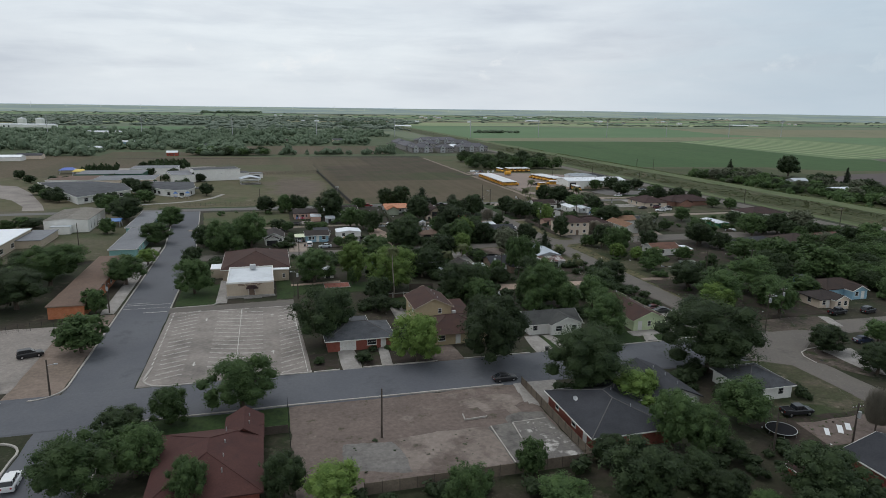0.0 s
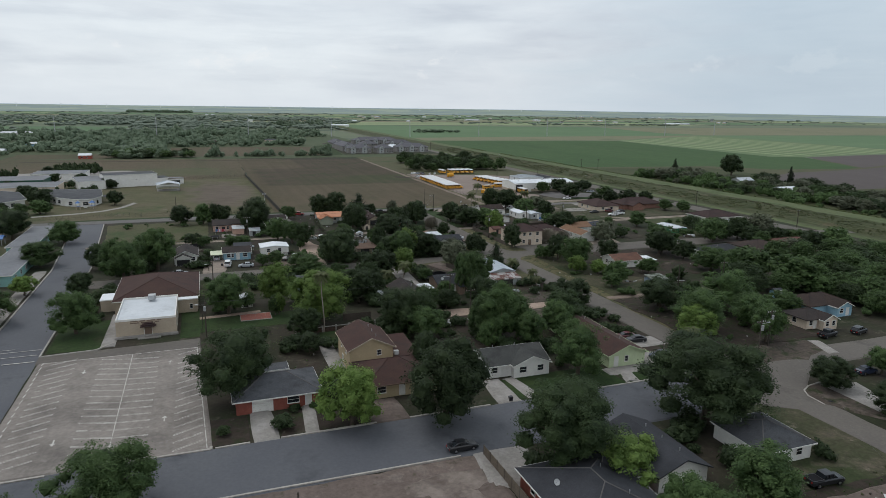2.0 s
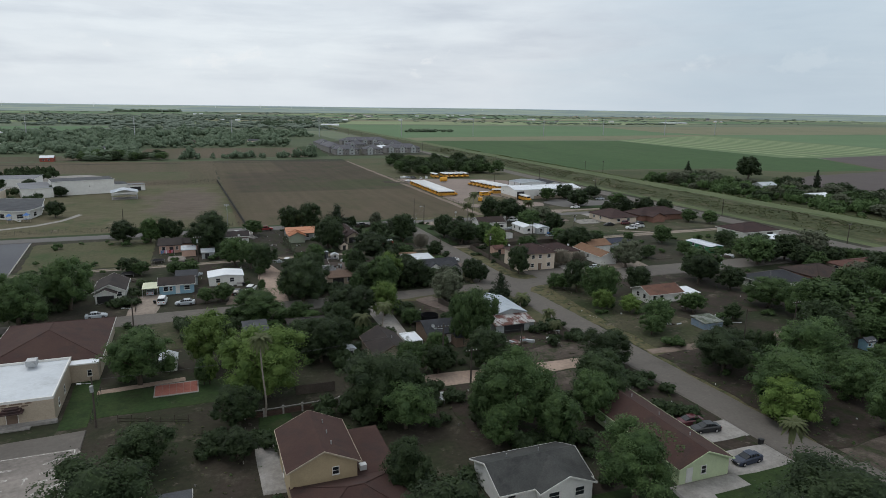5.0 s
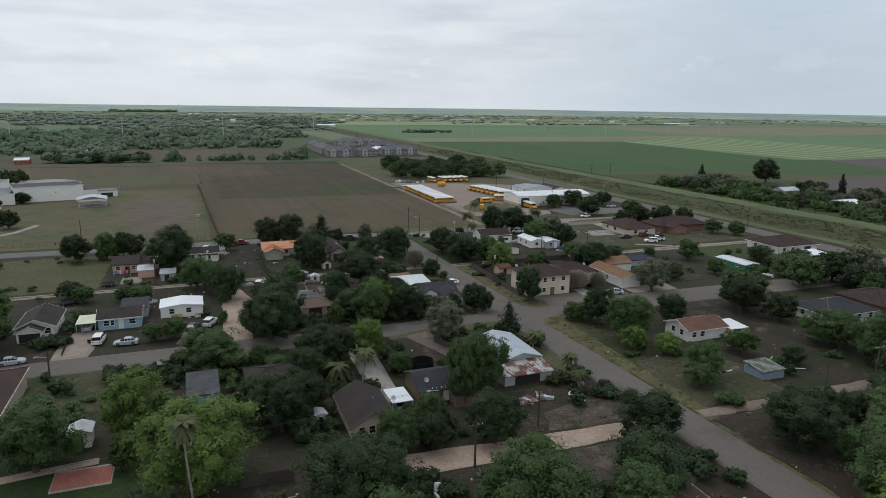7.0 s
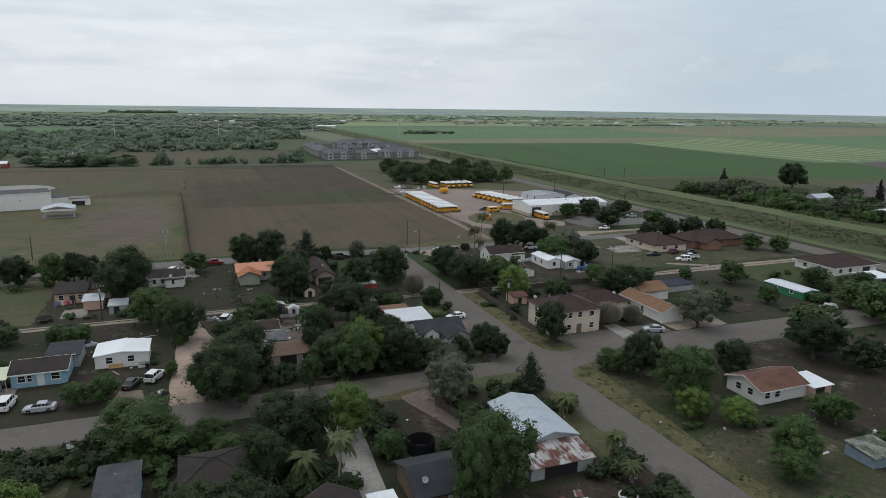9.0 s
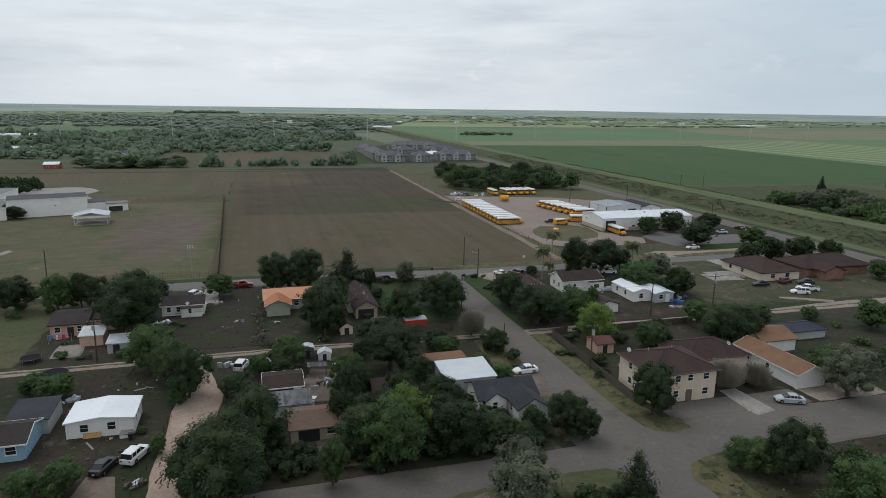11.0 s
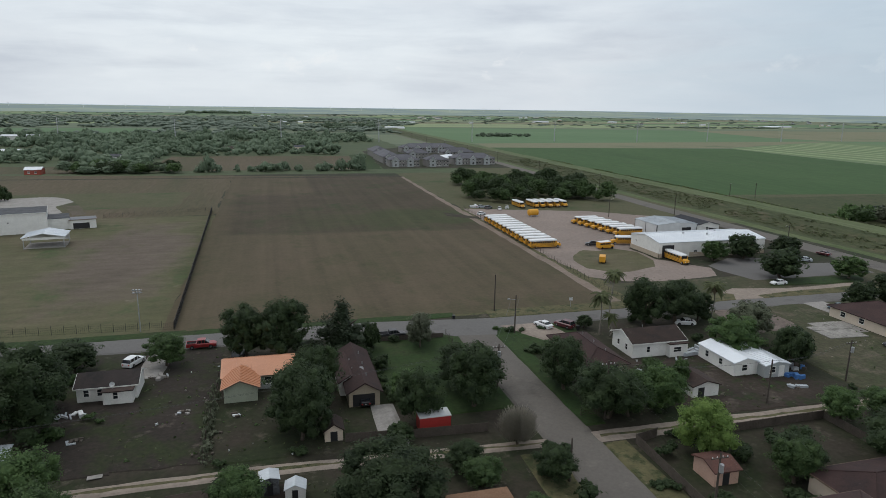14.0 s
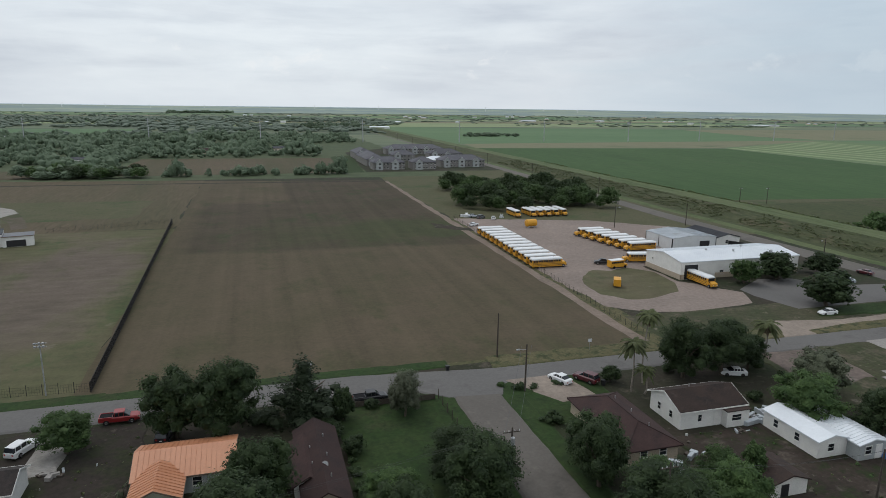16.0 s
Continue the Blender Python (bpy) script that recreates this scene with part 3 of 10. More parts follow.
def sheet(bm, corners, z, ragged=0.0, step=3.0, seed=0):
    """A flat sheet inside a polygon; ragged: how far its edge strays."""
    rng = random.Random(seed)
    pts = []
    n = len(corners)
    ragged = min(ragged, step * 0.2)
    for k in range(n):
        a, b = Vector(corners[k]), Vector(corners[(k + 1) % n])
        m = max(1, int((b - a).length / step)) if ragged else 1
        for j in range(m):
            p = a.lerp(b, j / m)
            if ragged and (j or True):
                p = p + Vector((rng.uniform(-ragged, ragged), rng.uniform(-ragged, ragged)))
            pts.append(p)
    top = [bm.verts.new((p.x, p.y, z)) for p in pts]
    # its rim slopes down to the ground, so that no gap shows
    low = []
    for k, p in enumerate(pts):
        d = pts[(k + 1) % len(pts)] - pts[k - 1]
        out = Vector((d.y, -d.x)).normalized() * z * 3.0 * turn_of(pts)
        low.append(bm.verts.new((p.x + out.x, p.y + out.y, -0.02)))
    for k in range(len(pts)):
        j = (k + 1) % len(pts)
        bm.faces.new((low[k], low[j], top[j], top[k]))
    f = bm.faces.new(top)
    f.normal_update()
    if len(pts) > 4:
        bmesh.ops.triangulate(bm, faces=[f])


def rect(x0, x1, y0, y1):
    return ((x0, y0), (x1, y0), (x1, y1), (x0, y1))


LAYER = [0]


def patch(name, corners, z, material, label, category, ragged=0.0, seed=0, step=3.0):
    """Sheets that lie over one another are stacked a few millimetres apart, in the order in which they are laid."""
    bm = bmesh.new()
    sheet(bm, corners, z, ragged, step, seed)
    return setting(name, bm, material, label, category)


# ---- ground ----
def ground():
    xs = (-4000, -1500, -600, -130, 260, 600, 1500, 4000)
    ys = (-4000, -1500, -300, 20, 346, 700, 1500, 2600, 4000)
    bm = bmesh.new()
    grid = [[bm.verts.new((x, y, 0)) for x in xs] for y in ys]
    for j in range(len(ys) - 1):
        for i in range(len(xs) - 1):
            f = bm.faces.new((grid[j][i], grid[j][i + 1], grid[j + 1][i + 1], grid[j + 1][i]))
            f.material_index = 0 if xs[i] in (-600, -130, 260) and ys[j] in (-300, 20, 346) else 1
    ob = setting("ground", bm, TOWN_GROUND, "flat patchy grass and dirt reaching to the horizon", "ground")
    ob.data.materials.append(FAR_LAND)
    # the land beyond, which climbs, hazed in its colours, to the line where the far plain meets the sky
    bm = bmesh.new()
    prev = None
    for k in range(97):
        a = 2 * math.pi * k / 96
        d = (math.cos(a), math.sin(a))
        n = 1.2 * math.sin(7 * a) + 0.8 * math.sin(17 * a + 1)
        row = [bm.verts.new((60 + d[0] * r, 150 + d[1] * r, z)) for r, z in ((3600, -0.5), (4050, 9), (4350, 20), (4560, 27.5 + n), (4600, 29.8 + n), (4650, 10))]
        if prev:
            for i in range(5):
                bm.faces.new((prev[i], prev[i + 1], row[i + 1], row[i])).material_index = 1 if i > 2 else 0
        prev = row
    ob = setting("backdrop", bm, HAZED_PLAIN, "far flat farmland with painted haze along the horizon", "backdrop")
    ob.data.materials.append(HAZE_RIM)


ground()

# fields and large patches
patch("field", ((40.4, 345.5), (146.5, 345.5), (147, 418), (150, 648), (40, 662)), 0.012, BIG_FIELD, "mown brown field with darker stubble at its far end", "field", 0.4, 1, 6)
patch("field", rect(-400, 40.5, 346, 500), 0.010, SPORTS, "school sports ground of thin dry grass with bare patches", "field", 0.5, 3, 8)
patch("field", ((-420, 500), (40, 500), (40, 665), (-420, 720)), 0.018, FIELD, "dry grass behind the school", "field", 1, 4, 8)
patch("field", ((-60, 520), (20, 530), (24, 580), (-70, 585)), 0.022, FIELD_GREEN, "greener patch behind the school", "field", 3, 44, 8)
patch("field", rect(145, 153.5, 345, 502), 0.008, VERGE, "rough strip between the field and the yard", "grass", 0.3, 51, 6)
patch("field", rect(-130, 260, 344, 347), 0.006, VERGE, "rough verge of the street", "grass", 0.1, 52, 8)
patch("field", rect(152, 262, 345, 362), 0.012, ROUGH_LAWN, "rough grass along the street", "grass", 0.4, 5, 6)
patch("field", ((151, 440), (262, 440), (262, 700), (152, 700)), 0.010, FIELD_GREEN, "rough ground behind the bus yard", "grass", 1, 6, 8)
patch("field", rect(306, 720, 150, 560), 0.009, FIELD_GREEN, "dry pasture beyond the levee", "field", 2, 72, 15)
patch("field", rect(308, 430, 180, 508), 0.012, LEVEE, "rough pasture beyond the levee", "field", 2, 71, 10)
patch("field", ((303, 512), (313, 524), (440, 508), (477, 468), (556, 459), (574, 464), (637, 578), (603, 591), (612, 745), (628, 915), (318, 952), (302, 612)), 0.02, CROP, "dark green crop field", "field", 0.6, 7, 15)
patch("field", ((385, 343), (412, 414), (464, 441), (560, 451), (700, 492), (1100, 520), (1100, 330)), 0.024, PLOUGHED, "bare ploughed field", "field", 1, 8, 15)
patch("field", ((578, 463), (640, 577), (1200, 640), (1200, 540), (700, 498)), 0.026, PLOUGHED, "second bare ploughed field", "field", 1, 82, 15)
patch("field", ((318, 953), (636, 928), (800, 1010), (958, 1082), (330, 1036)), 0.022, DRY_STRIP, "dry strip between fields", "field", 2, 9, 20)
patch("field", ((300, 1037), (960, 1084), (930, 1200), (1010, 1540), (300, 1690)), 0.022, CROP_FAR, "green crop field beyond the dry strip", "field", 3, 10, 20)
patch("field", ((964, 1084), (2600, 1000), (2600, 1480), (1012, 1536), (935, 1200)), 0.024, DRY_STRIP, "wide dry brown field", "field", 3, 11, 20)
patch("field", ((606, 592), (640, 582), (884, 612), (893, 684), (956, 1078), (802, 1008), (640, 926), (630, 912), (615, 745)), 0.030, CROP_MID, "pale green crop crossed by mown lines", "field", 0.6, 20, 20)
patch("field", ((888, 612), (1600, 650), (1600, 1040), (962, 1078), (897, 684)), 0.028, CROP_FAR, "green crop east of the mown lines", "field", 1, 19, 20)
for k in range(9):
    # mown lines along the crop
    px = 636 + 30 * k
    patch("field", ((px, 596 + 2 * k), (px + 11, 597 + 2 * k), (px + 11, min(1060, 916 + 0.5 * (px - 630))), (px, min(1058, 914 + 0.5 * (px - 630)))), 0.034, CROP_PALE, "mown line in the pale crop", "field", 0.4, 21 + k, 20)
rng = random.Random(5)
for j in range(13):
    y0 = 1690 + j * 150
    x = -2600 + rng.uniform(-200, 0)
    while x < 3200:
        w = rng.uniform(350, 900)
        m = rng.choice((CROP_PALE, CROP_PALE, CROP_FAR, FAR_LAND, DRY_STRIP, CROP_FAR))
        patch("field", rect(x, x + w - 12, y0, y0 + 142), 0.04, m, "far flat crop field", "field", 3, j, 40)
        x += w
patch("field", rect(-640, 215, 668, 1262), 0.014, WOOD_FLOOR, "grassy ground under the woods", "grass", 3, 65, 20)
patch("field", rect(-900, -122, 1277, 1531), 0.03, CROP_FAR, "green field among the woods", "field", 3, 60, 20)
patch("field", ((-24, 700), (132, 700), (138, 834), (-20, 836)), 0.022, FIELD, "fallow brown plot before the woods", "field", 2, 61, 12)
patch("field", ((-150, 690), (-60, 690), (-60, 745), (-150, 745)), 0.024, FIELD, "fallow plot round the red barn", "field", 2, 611, 12)
patch("field", ((128, 700), (147, 700), (160, 862), (139, 846)), 0.026, LAWN, "green strip beside the apartments", "grass", 1, 62, 8)
patch("field", ((148, 700), (256, 700), (276, 1040), (160, 900)), 0.018, TOWN_GROUND, "grounds of the apartments", "grass", 1, 64, 10)
patch("field", rect(-900, -130, 20, 690), 0.006, FIELD_GREEN, "thin grass at the edge of town", "grass", 3, 63, 20)


# ---- streets ----
def street(name, corners, z, material, label):
    return patch(name, corners, z, material, label, "road", 0.12, 3, 4)


street("road", ((-36, -40), (-23.8, -40), (-23.4, 210), (-24.4, 255), (-30.2, 336), (-41.6, 336), (-35.2, 255), (-35.2, 130)), 0.05, ASPHALT, "wide grey asphalt street")
street("road", rect(-160, 103, 117, 130.4), 0.146, ASPHALT, "wide grey asphalt cross street")
street("road", ((103.3, -20), (110, -20), (109.4, 125), (108.7, 180), (108.6, 336), (101.3, 336), (101.4, 180), (102.8, 130)), 0.158, TOWN_ROAD, "worn pale street through the houses")
street("road", ((103, 112), (121, 126), (200, 126), (200, 133.5), (106, 133.5), (96, 131), (96, 117)), 0.153, TOWN_ROAD, "worn street junction")
street("road", rect(-24, 103, 230.6, 238), 0.144, TOWN_ROAD, "narrow worn street")
street("road", ((98, 227), (102, 222), (110, 222), (114, 230), (150, 230.5), (300, 229.5), (300, 237), (160, 240.5), (112, 241.5), (106, 247), (101, 247), (97, 241)), 0.162, TOWN_ROAD, "worn street junction with rounded corners")
street("road", ((-160, 337), (-30, 337), (95, 335.6), (100, 331), (110, 330), (115, 334.5), (240, 335), (240, 340.6), (112, 340.6), (86, 343.4), (-160, 343.6)), 0.168, N_ROAD, "grey street beside the field")
street("road", ((243.5, 200), (253, 200), (254, 405), (253.5, 500), (257, 610), (286, 1600), (279, 1600), (249, 610), (244.5, 490), (244, 380)), 0.05, TOWN_ROAD, "straight county road along the levee")
patch("road", ((-30, 285), (60, 286.3), (101.5, 284.4), (101.5, 286), (60, 288), (-30, 287.4)), 0.142, SAND, "two-track gravel alley", "alley", 0.15, 4, 4)
patch("road", ((108.4, 283.8), (150, 283.2), (235, 284), (235, 286), (150, 286), (108.4, 286.4)), 0.142, SAND, "gravel alley", "alley", 0.15, 5, 4)
patch("road", ((58, 178.3), (80, 177.2), (101.6, 177.4), (101.6, 180.6), (80, 181.6), (60, 183.4)), 0.142, CALICHE, "pink caliche lane", "alley", 0.25, 6, 3)
patch("road", ((39.6, 239), (44.6, 239), (46.8, 269), (43.5, 284), (40.4, 270)), 0.142, CALICHE, "pink gravel driveway", "driveway", 0.3, 7, 3)
# bus yard and its ring drive
patch("road", ((151.5, 466), (150.4, 392), (152, 370), (160, 363), (176, 361.5), (190, 364), (194, 372), (184, 386), (184, 404), (206, 412), (206, 440), (236, 452), (236, 460), (208, 482), (171, 493), (152, 500)), 0.02, YARD, "gravel bus yard", "yard", 0.6, 8, 4)
patch("road", ((160, 397.4), (155.6, 387), (156.2, 380), (160, 374.4), (167, 373), (178, 377.6), (182, 385.6), (183.6, 397), (178, 404), (171, 401.6), (166.4, 404)), 0.03, SPORTS, "grass island in the yard", "grass", 0.5, 9, 3)
patch("road", ((178.4, 341.4), (186, 341.6), (185.8, 347), (181, 346.2)), 0.172, SAND, "gravel shoulder", "verge", 0.6, 91, 4)
patch("road", ((197, 357), (240, 357), (240, 370), (225, 372), (218, 381), (208, 383), (195, 375), (194.4, 369)), 0.03, N_ROAD, "old grey car park", "car park", 0.1, 10, 4)
patch("road", ((145.5, 346), (148.2, 346), (150, 470), (152.5, 646), (150.2, 646), (147.2, 470)), 0.022, TRACK, "bare dirt track along the field fence", "track", 0.4, 11, 6)
patch("road", ((-130, 655), (40, 648), (152, 642), (152, 646), (40, 652), (-130, 660)), 0.026, DIRT, "dirt track at the end of the field", "track", 0.4, 12, 6)
patch("road", ((139, 480), (152, 470), (152, 476), (140, 490)), 0.03, DIRT, "worn bare ground", "track", 0.5, 13, 3)
# school drives
patch("road", ((-130, 560), (-60, 568), (-48, 571.6), (-40, 569.6), (-33, 562), (-28, 551.6), (-32, 537), (-24, 518), (-33, 500), (-60, 500), (-130, 516)), 0.028, PALE_SLAB, "pale concrete drive bending round the gymnasium", "driveway", 0.2, 91, 4)
patch("field", ((-27.6, 551), (-19.4, 530), (-13, 512), (-18, 510), (-25, 528), (-30.6, 538)), 0.032, FIELD_BARE, "bare brown soil inside the bend of the drive", "dirt", 0.4, 92, 4)
patch("road", ((-160, 462), (-143, 451), (-126, 418), (-106, 368), (-97.5, 342), (-99, 332), (-104, 331), (-114, 366), (-126, 389), (-136, 400), (-160, 412)), 0.03, CONCRETE, "curving concrete school drive", "driveway", 0.1, 14, 4)
patch("road", ((-62, 361), (-46, 365), (-35, 371), (-27, 381), (-22, 396), (-24, 398), (-29, 383), (-36, 374), (-47, 368), (-62, 364)), 0.03, PALE_SLAB, "concrete path", "path", 0.1, 15, 3)


# rounded grass corners at the junction, which lap over the worn edge of the street
for corners, m, lab in (
    (((108.9, 198), (108.3, 222), (107.8, 226.5), (108.6, 228.4), (109.9, 229.8), (112.7, 231.2), (117, 231.7), (126, 232.3), (126, 229), (114, 228), (112.4, 198)), VERGE, "dry yellow grass at the rounded corner"),
    (((109.3, 283), (109.1, 244), (109.4, 241), (110.4, 239.2), (113, 238.4), (116.4, 238.8), (116.6, 242), (113.8, 243), (112.6, 248), (112.4, 283)), VERGE, "dry yellow verge with a rounded end"),
    (((66, 229), (84, 232.4), (98.0, 231.8), (100.3, 230), (100.8, 227), (100.6, 200), (97, 200), (97, 226), (88, 229)), FIELD_GREEN, "thin grass at the street corner"),
    (((109.3, 289), (109.2, 330), (110.6, 333.6), (113.5, 334.8), (118, 334.6), (116, 331), (112.2, 328), (112, 289)), LAWN, "green verge with a rounded end"),
):
    LAYER[0] += 1
    patch("ground_patch", corners, 0.168 + 0.003 * LAYER[0], m, lab, "verge", 0.18, 31, 1.6)


def kerb(name, points, width=0.32, height=0.27):
    bm = bmesh.new()
    for a, b in zip(points, points[1:]):
        a, b = Vector((*a, 0)), Vector((*b, 0))
        d = (b - a).normalized()
        n = Vector((-d.y, d.x, 0)) * width / 2
        box_pts = [(a - n, b - n, b + n, a + n)]
        for q in box_pts:
            lo = [bm.verts.new(p) for p in q]
            hi = [bm.verts.new(p + Vector((0, 0, height))) for p in q]
            bm.faces.new(lo[::-1])
            bm.faces.new(hi)
            for k in range(4):
                bm.faces.new((lo[k], lo[(k + 1) % 4], hi[(k + 1) % 4], hi[k]))
    return setting(name, bm, KERB, "pale concrete kerb", "kerb")


def corner(cx, cy, r, a0, a1, n=6):
    return [(cx + r * math.cos(radians(a0 + (a1 - a0) * k / n)), cy + r * math.sin(radians(a0 + (a1 - a0) * k / n))) for k in range(n + 1)]


kerb("kerb", corner(-40, 134, 5, 270, 360) + [(-35, 175), (-34.9, 255), (-41.4, 336)])
kerb("kerb", [(-44, 129), (-60, 129.2), (-120, 129.4)])
kerb("kerb", [(-35.9, 40), (-35.8, 108)] + corner(-39.6, 110, 4, 0, 90) + [(-60, 114.2), (-120, 114.4)])
kerb("kerb", [(-23.6, 40), (-23.6, 112)] + corner(-18.8, 112.2, 4.8, 180, 90) + [(3, 117.2)])
kerb("kerb", [(3, 117.2), (22, 117), (42, 116.8)])
kerb("kerb", [(-21.8, 140)] + corner(-18.2, 134.4, 4.2, 180, 270) + [(-13.5, 130.3)], 0.4, 0.30)
kerb("kerb", [(-1.5, 131.4), (-1.2, 130.6), (7.8, 130.5), (7.9, 131.2)], 0.4, 0.30)
kerb("kerb", [(8.4, 130.6), (13.4, 130.7)])
kerb("kerb", [(18, 130.7), (33, 130.7)])
kerb("kerb", [(38.6, 130.7), (53, 130.6)])
kerb("kerb", [(62, 130.4), (84, 130.6), (95, 131.2)])
kerb("kerb", [(-23.4, 178.8), (-23.4, 210), (-24.3, 255), (-30, 334)])
kerb("kerb", [(122, 119.8), (116, 119.4), (112.4, 118.8), (110, 117.6), (108.7, 115.6), (108.4, 112)], 0.22, 0.24)
kerb("kerb", [(-23.2, 178.8), (-13.5, 179.6), (-10.5, 183)])

# ---- car park of the hall ----
patch("pavement", ((-22.9, 131.2), (7.8, 130.8), (6.2, 175), (-22.6, 175)), 0.174, CONCRETE, "stained concrete car park with painted bays", "car park")
patch("road", ((-23.4, 175.1), (6.6, 175.1), (6.6, 180.4), (-23.4, 178.6)), 0.170, TOWN_ROAD, "narrow brown asphalt drive", "driveway")


def bay_lines():
    """Each bay is marked by a long thin loop of two lines."""
    bm = bmesh.new()

    def line(a, b, w=0.10):
        a, b = Vector((*a, 0)), Vector((*b, 0))
        n = Vector((-(b - a).y, (b - a).x, 0)).normalized() * w / 2
        bm.faces.new([bm.verts.new((p.x, p.y, 0.179)) for p in (a - n, b - n, b + n, a + n)])

    def loop(a, b, gap=0.28):
        d = Vector((b[0] - a[0], b[1] - a[1])).normalized()
        n = Vector((-d.y, d.x)) * gap
        a2, b2 = (a[0] + n.x, a[1] + n.y), (b[0] + n.x, b[1] + n.y)
        line(a, b), line(a2, b2), line(b, b2), line(a, a2)

    for k in range(17):
        y = 133.2 + 2.5 * k
        loop((-20.6, y), (-16.0, y + 2.0))
        line((-22.1, y + 0.6), (-21.9, y + 2.0), 0.22)
    for k in range(16):
        y = 134.0 + 2.55 * k
        loop((-11.6, y + 1.2), (-6.2, y - 0.4))
        loop((-6.2, y - 0.4), (-1.2, y - 1.0))
    for k in range(17):
        y = 131.6 + 2.5 * k
        loop((2.6, y), (6.8, y + 2.1))
    line((-6.2, 133), (-6.2, 174.6), 0.14)
    line((-22.5, 174.7), (6.0, 174.7), 0.14)
    line((7.3, 131.2), (6.0, 174.6), 0.16)
    for x, y, s in ((-14.2, 140, -1), (1.0, 143, 1), (-14.0, 168, -1), (1.0, 168, 1)):
        line((x, y - 0.9 * s), (x, y + 0.4 * s), 0.22)
        f = [(x - 0.45, y + 0.3 * s), (x + 0.45, y + 0.3 * s), (x, y + 1.1 * s)]
        bm.faces.new([bm.verts.new((*p, 0.179)) for p in f])
    setting("trim", bm, PAINT_LINE, "worn white bay lines and arrows", "road marking")
    bm = bmesh.new()
    for y in (180.2, 183.2):
        box(bm, -34.6, -23.9, y, y + 0.18, 0.151, 0.156)
    box(bm, -29.4, -23.9, 176.4, 176.7, 0.151, 0.156)
    box(bm, -34.4, -29, 184.8, 185, 0.151, 0.156)
    setting("trim", bm, PAINT_LINE, "worn white crossing and stop lines", "road marking")


bay_lines()

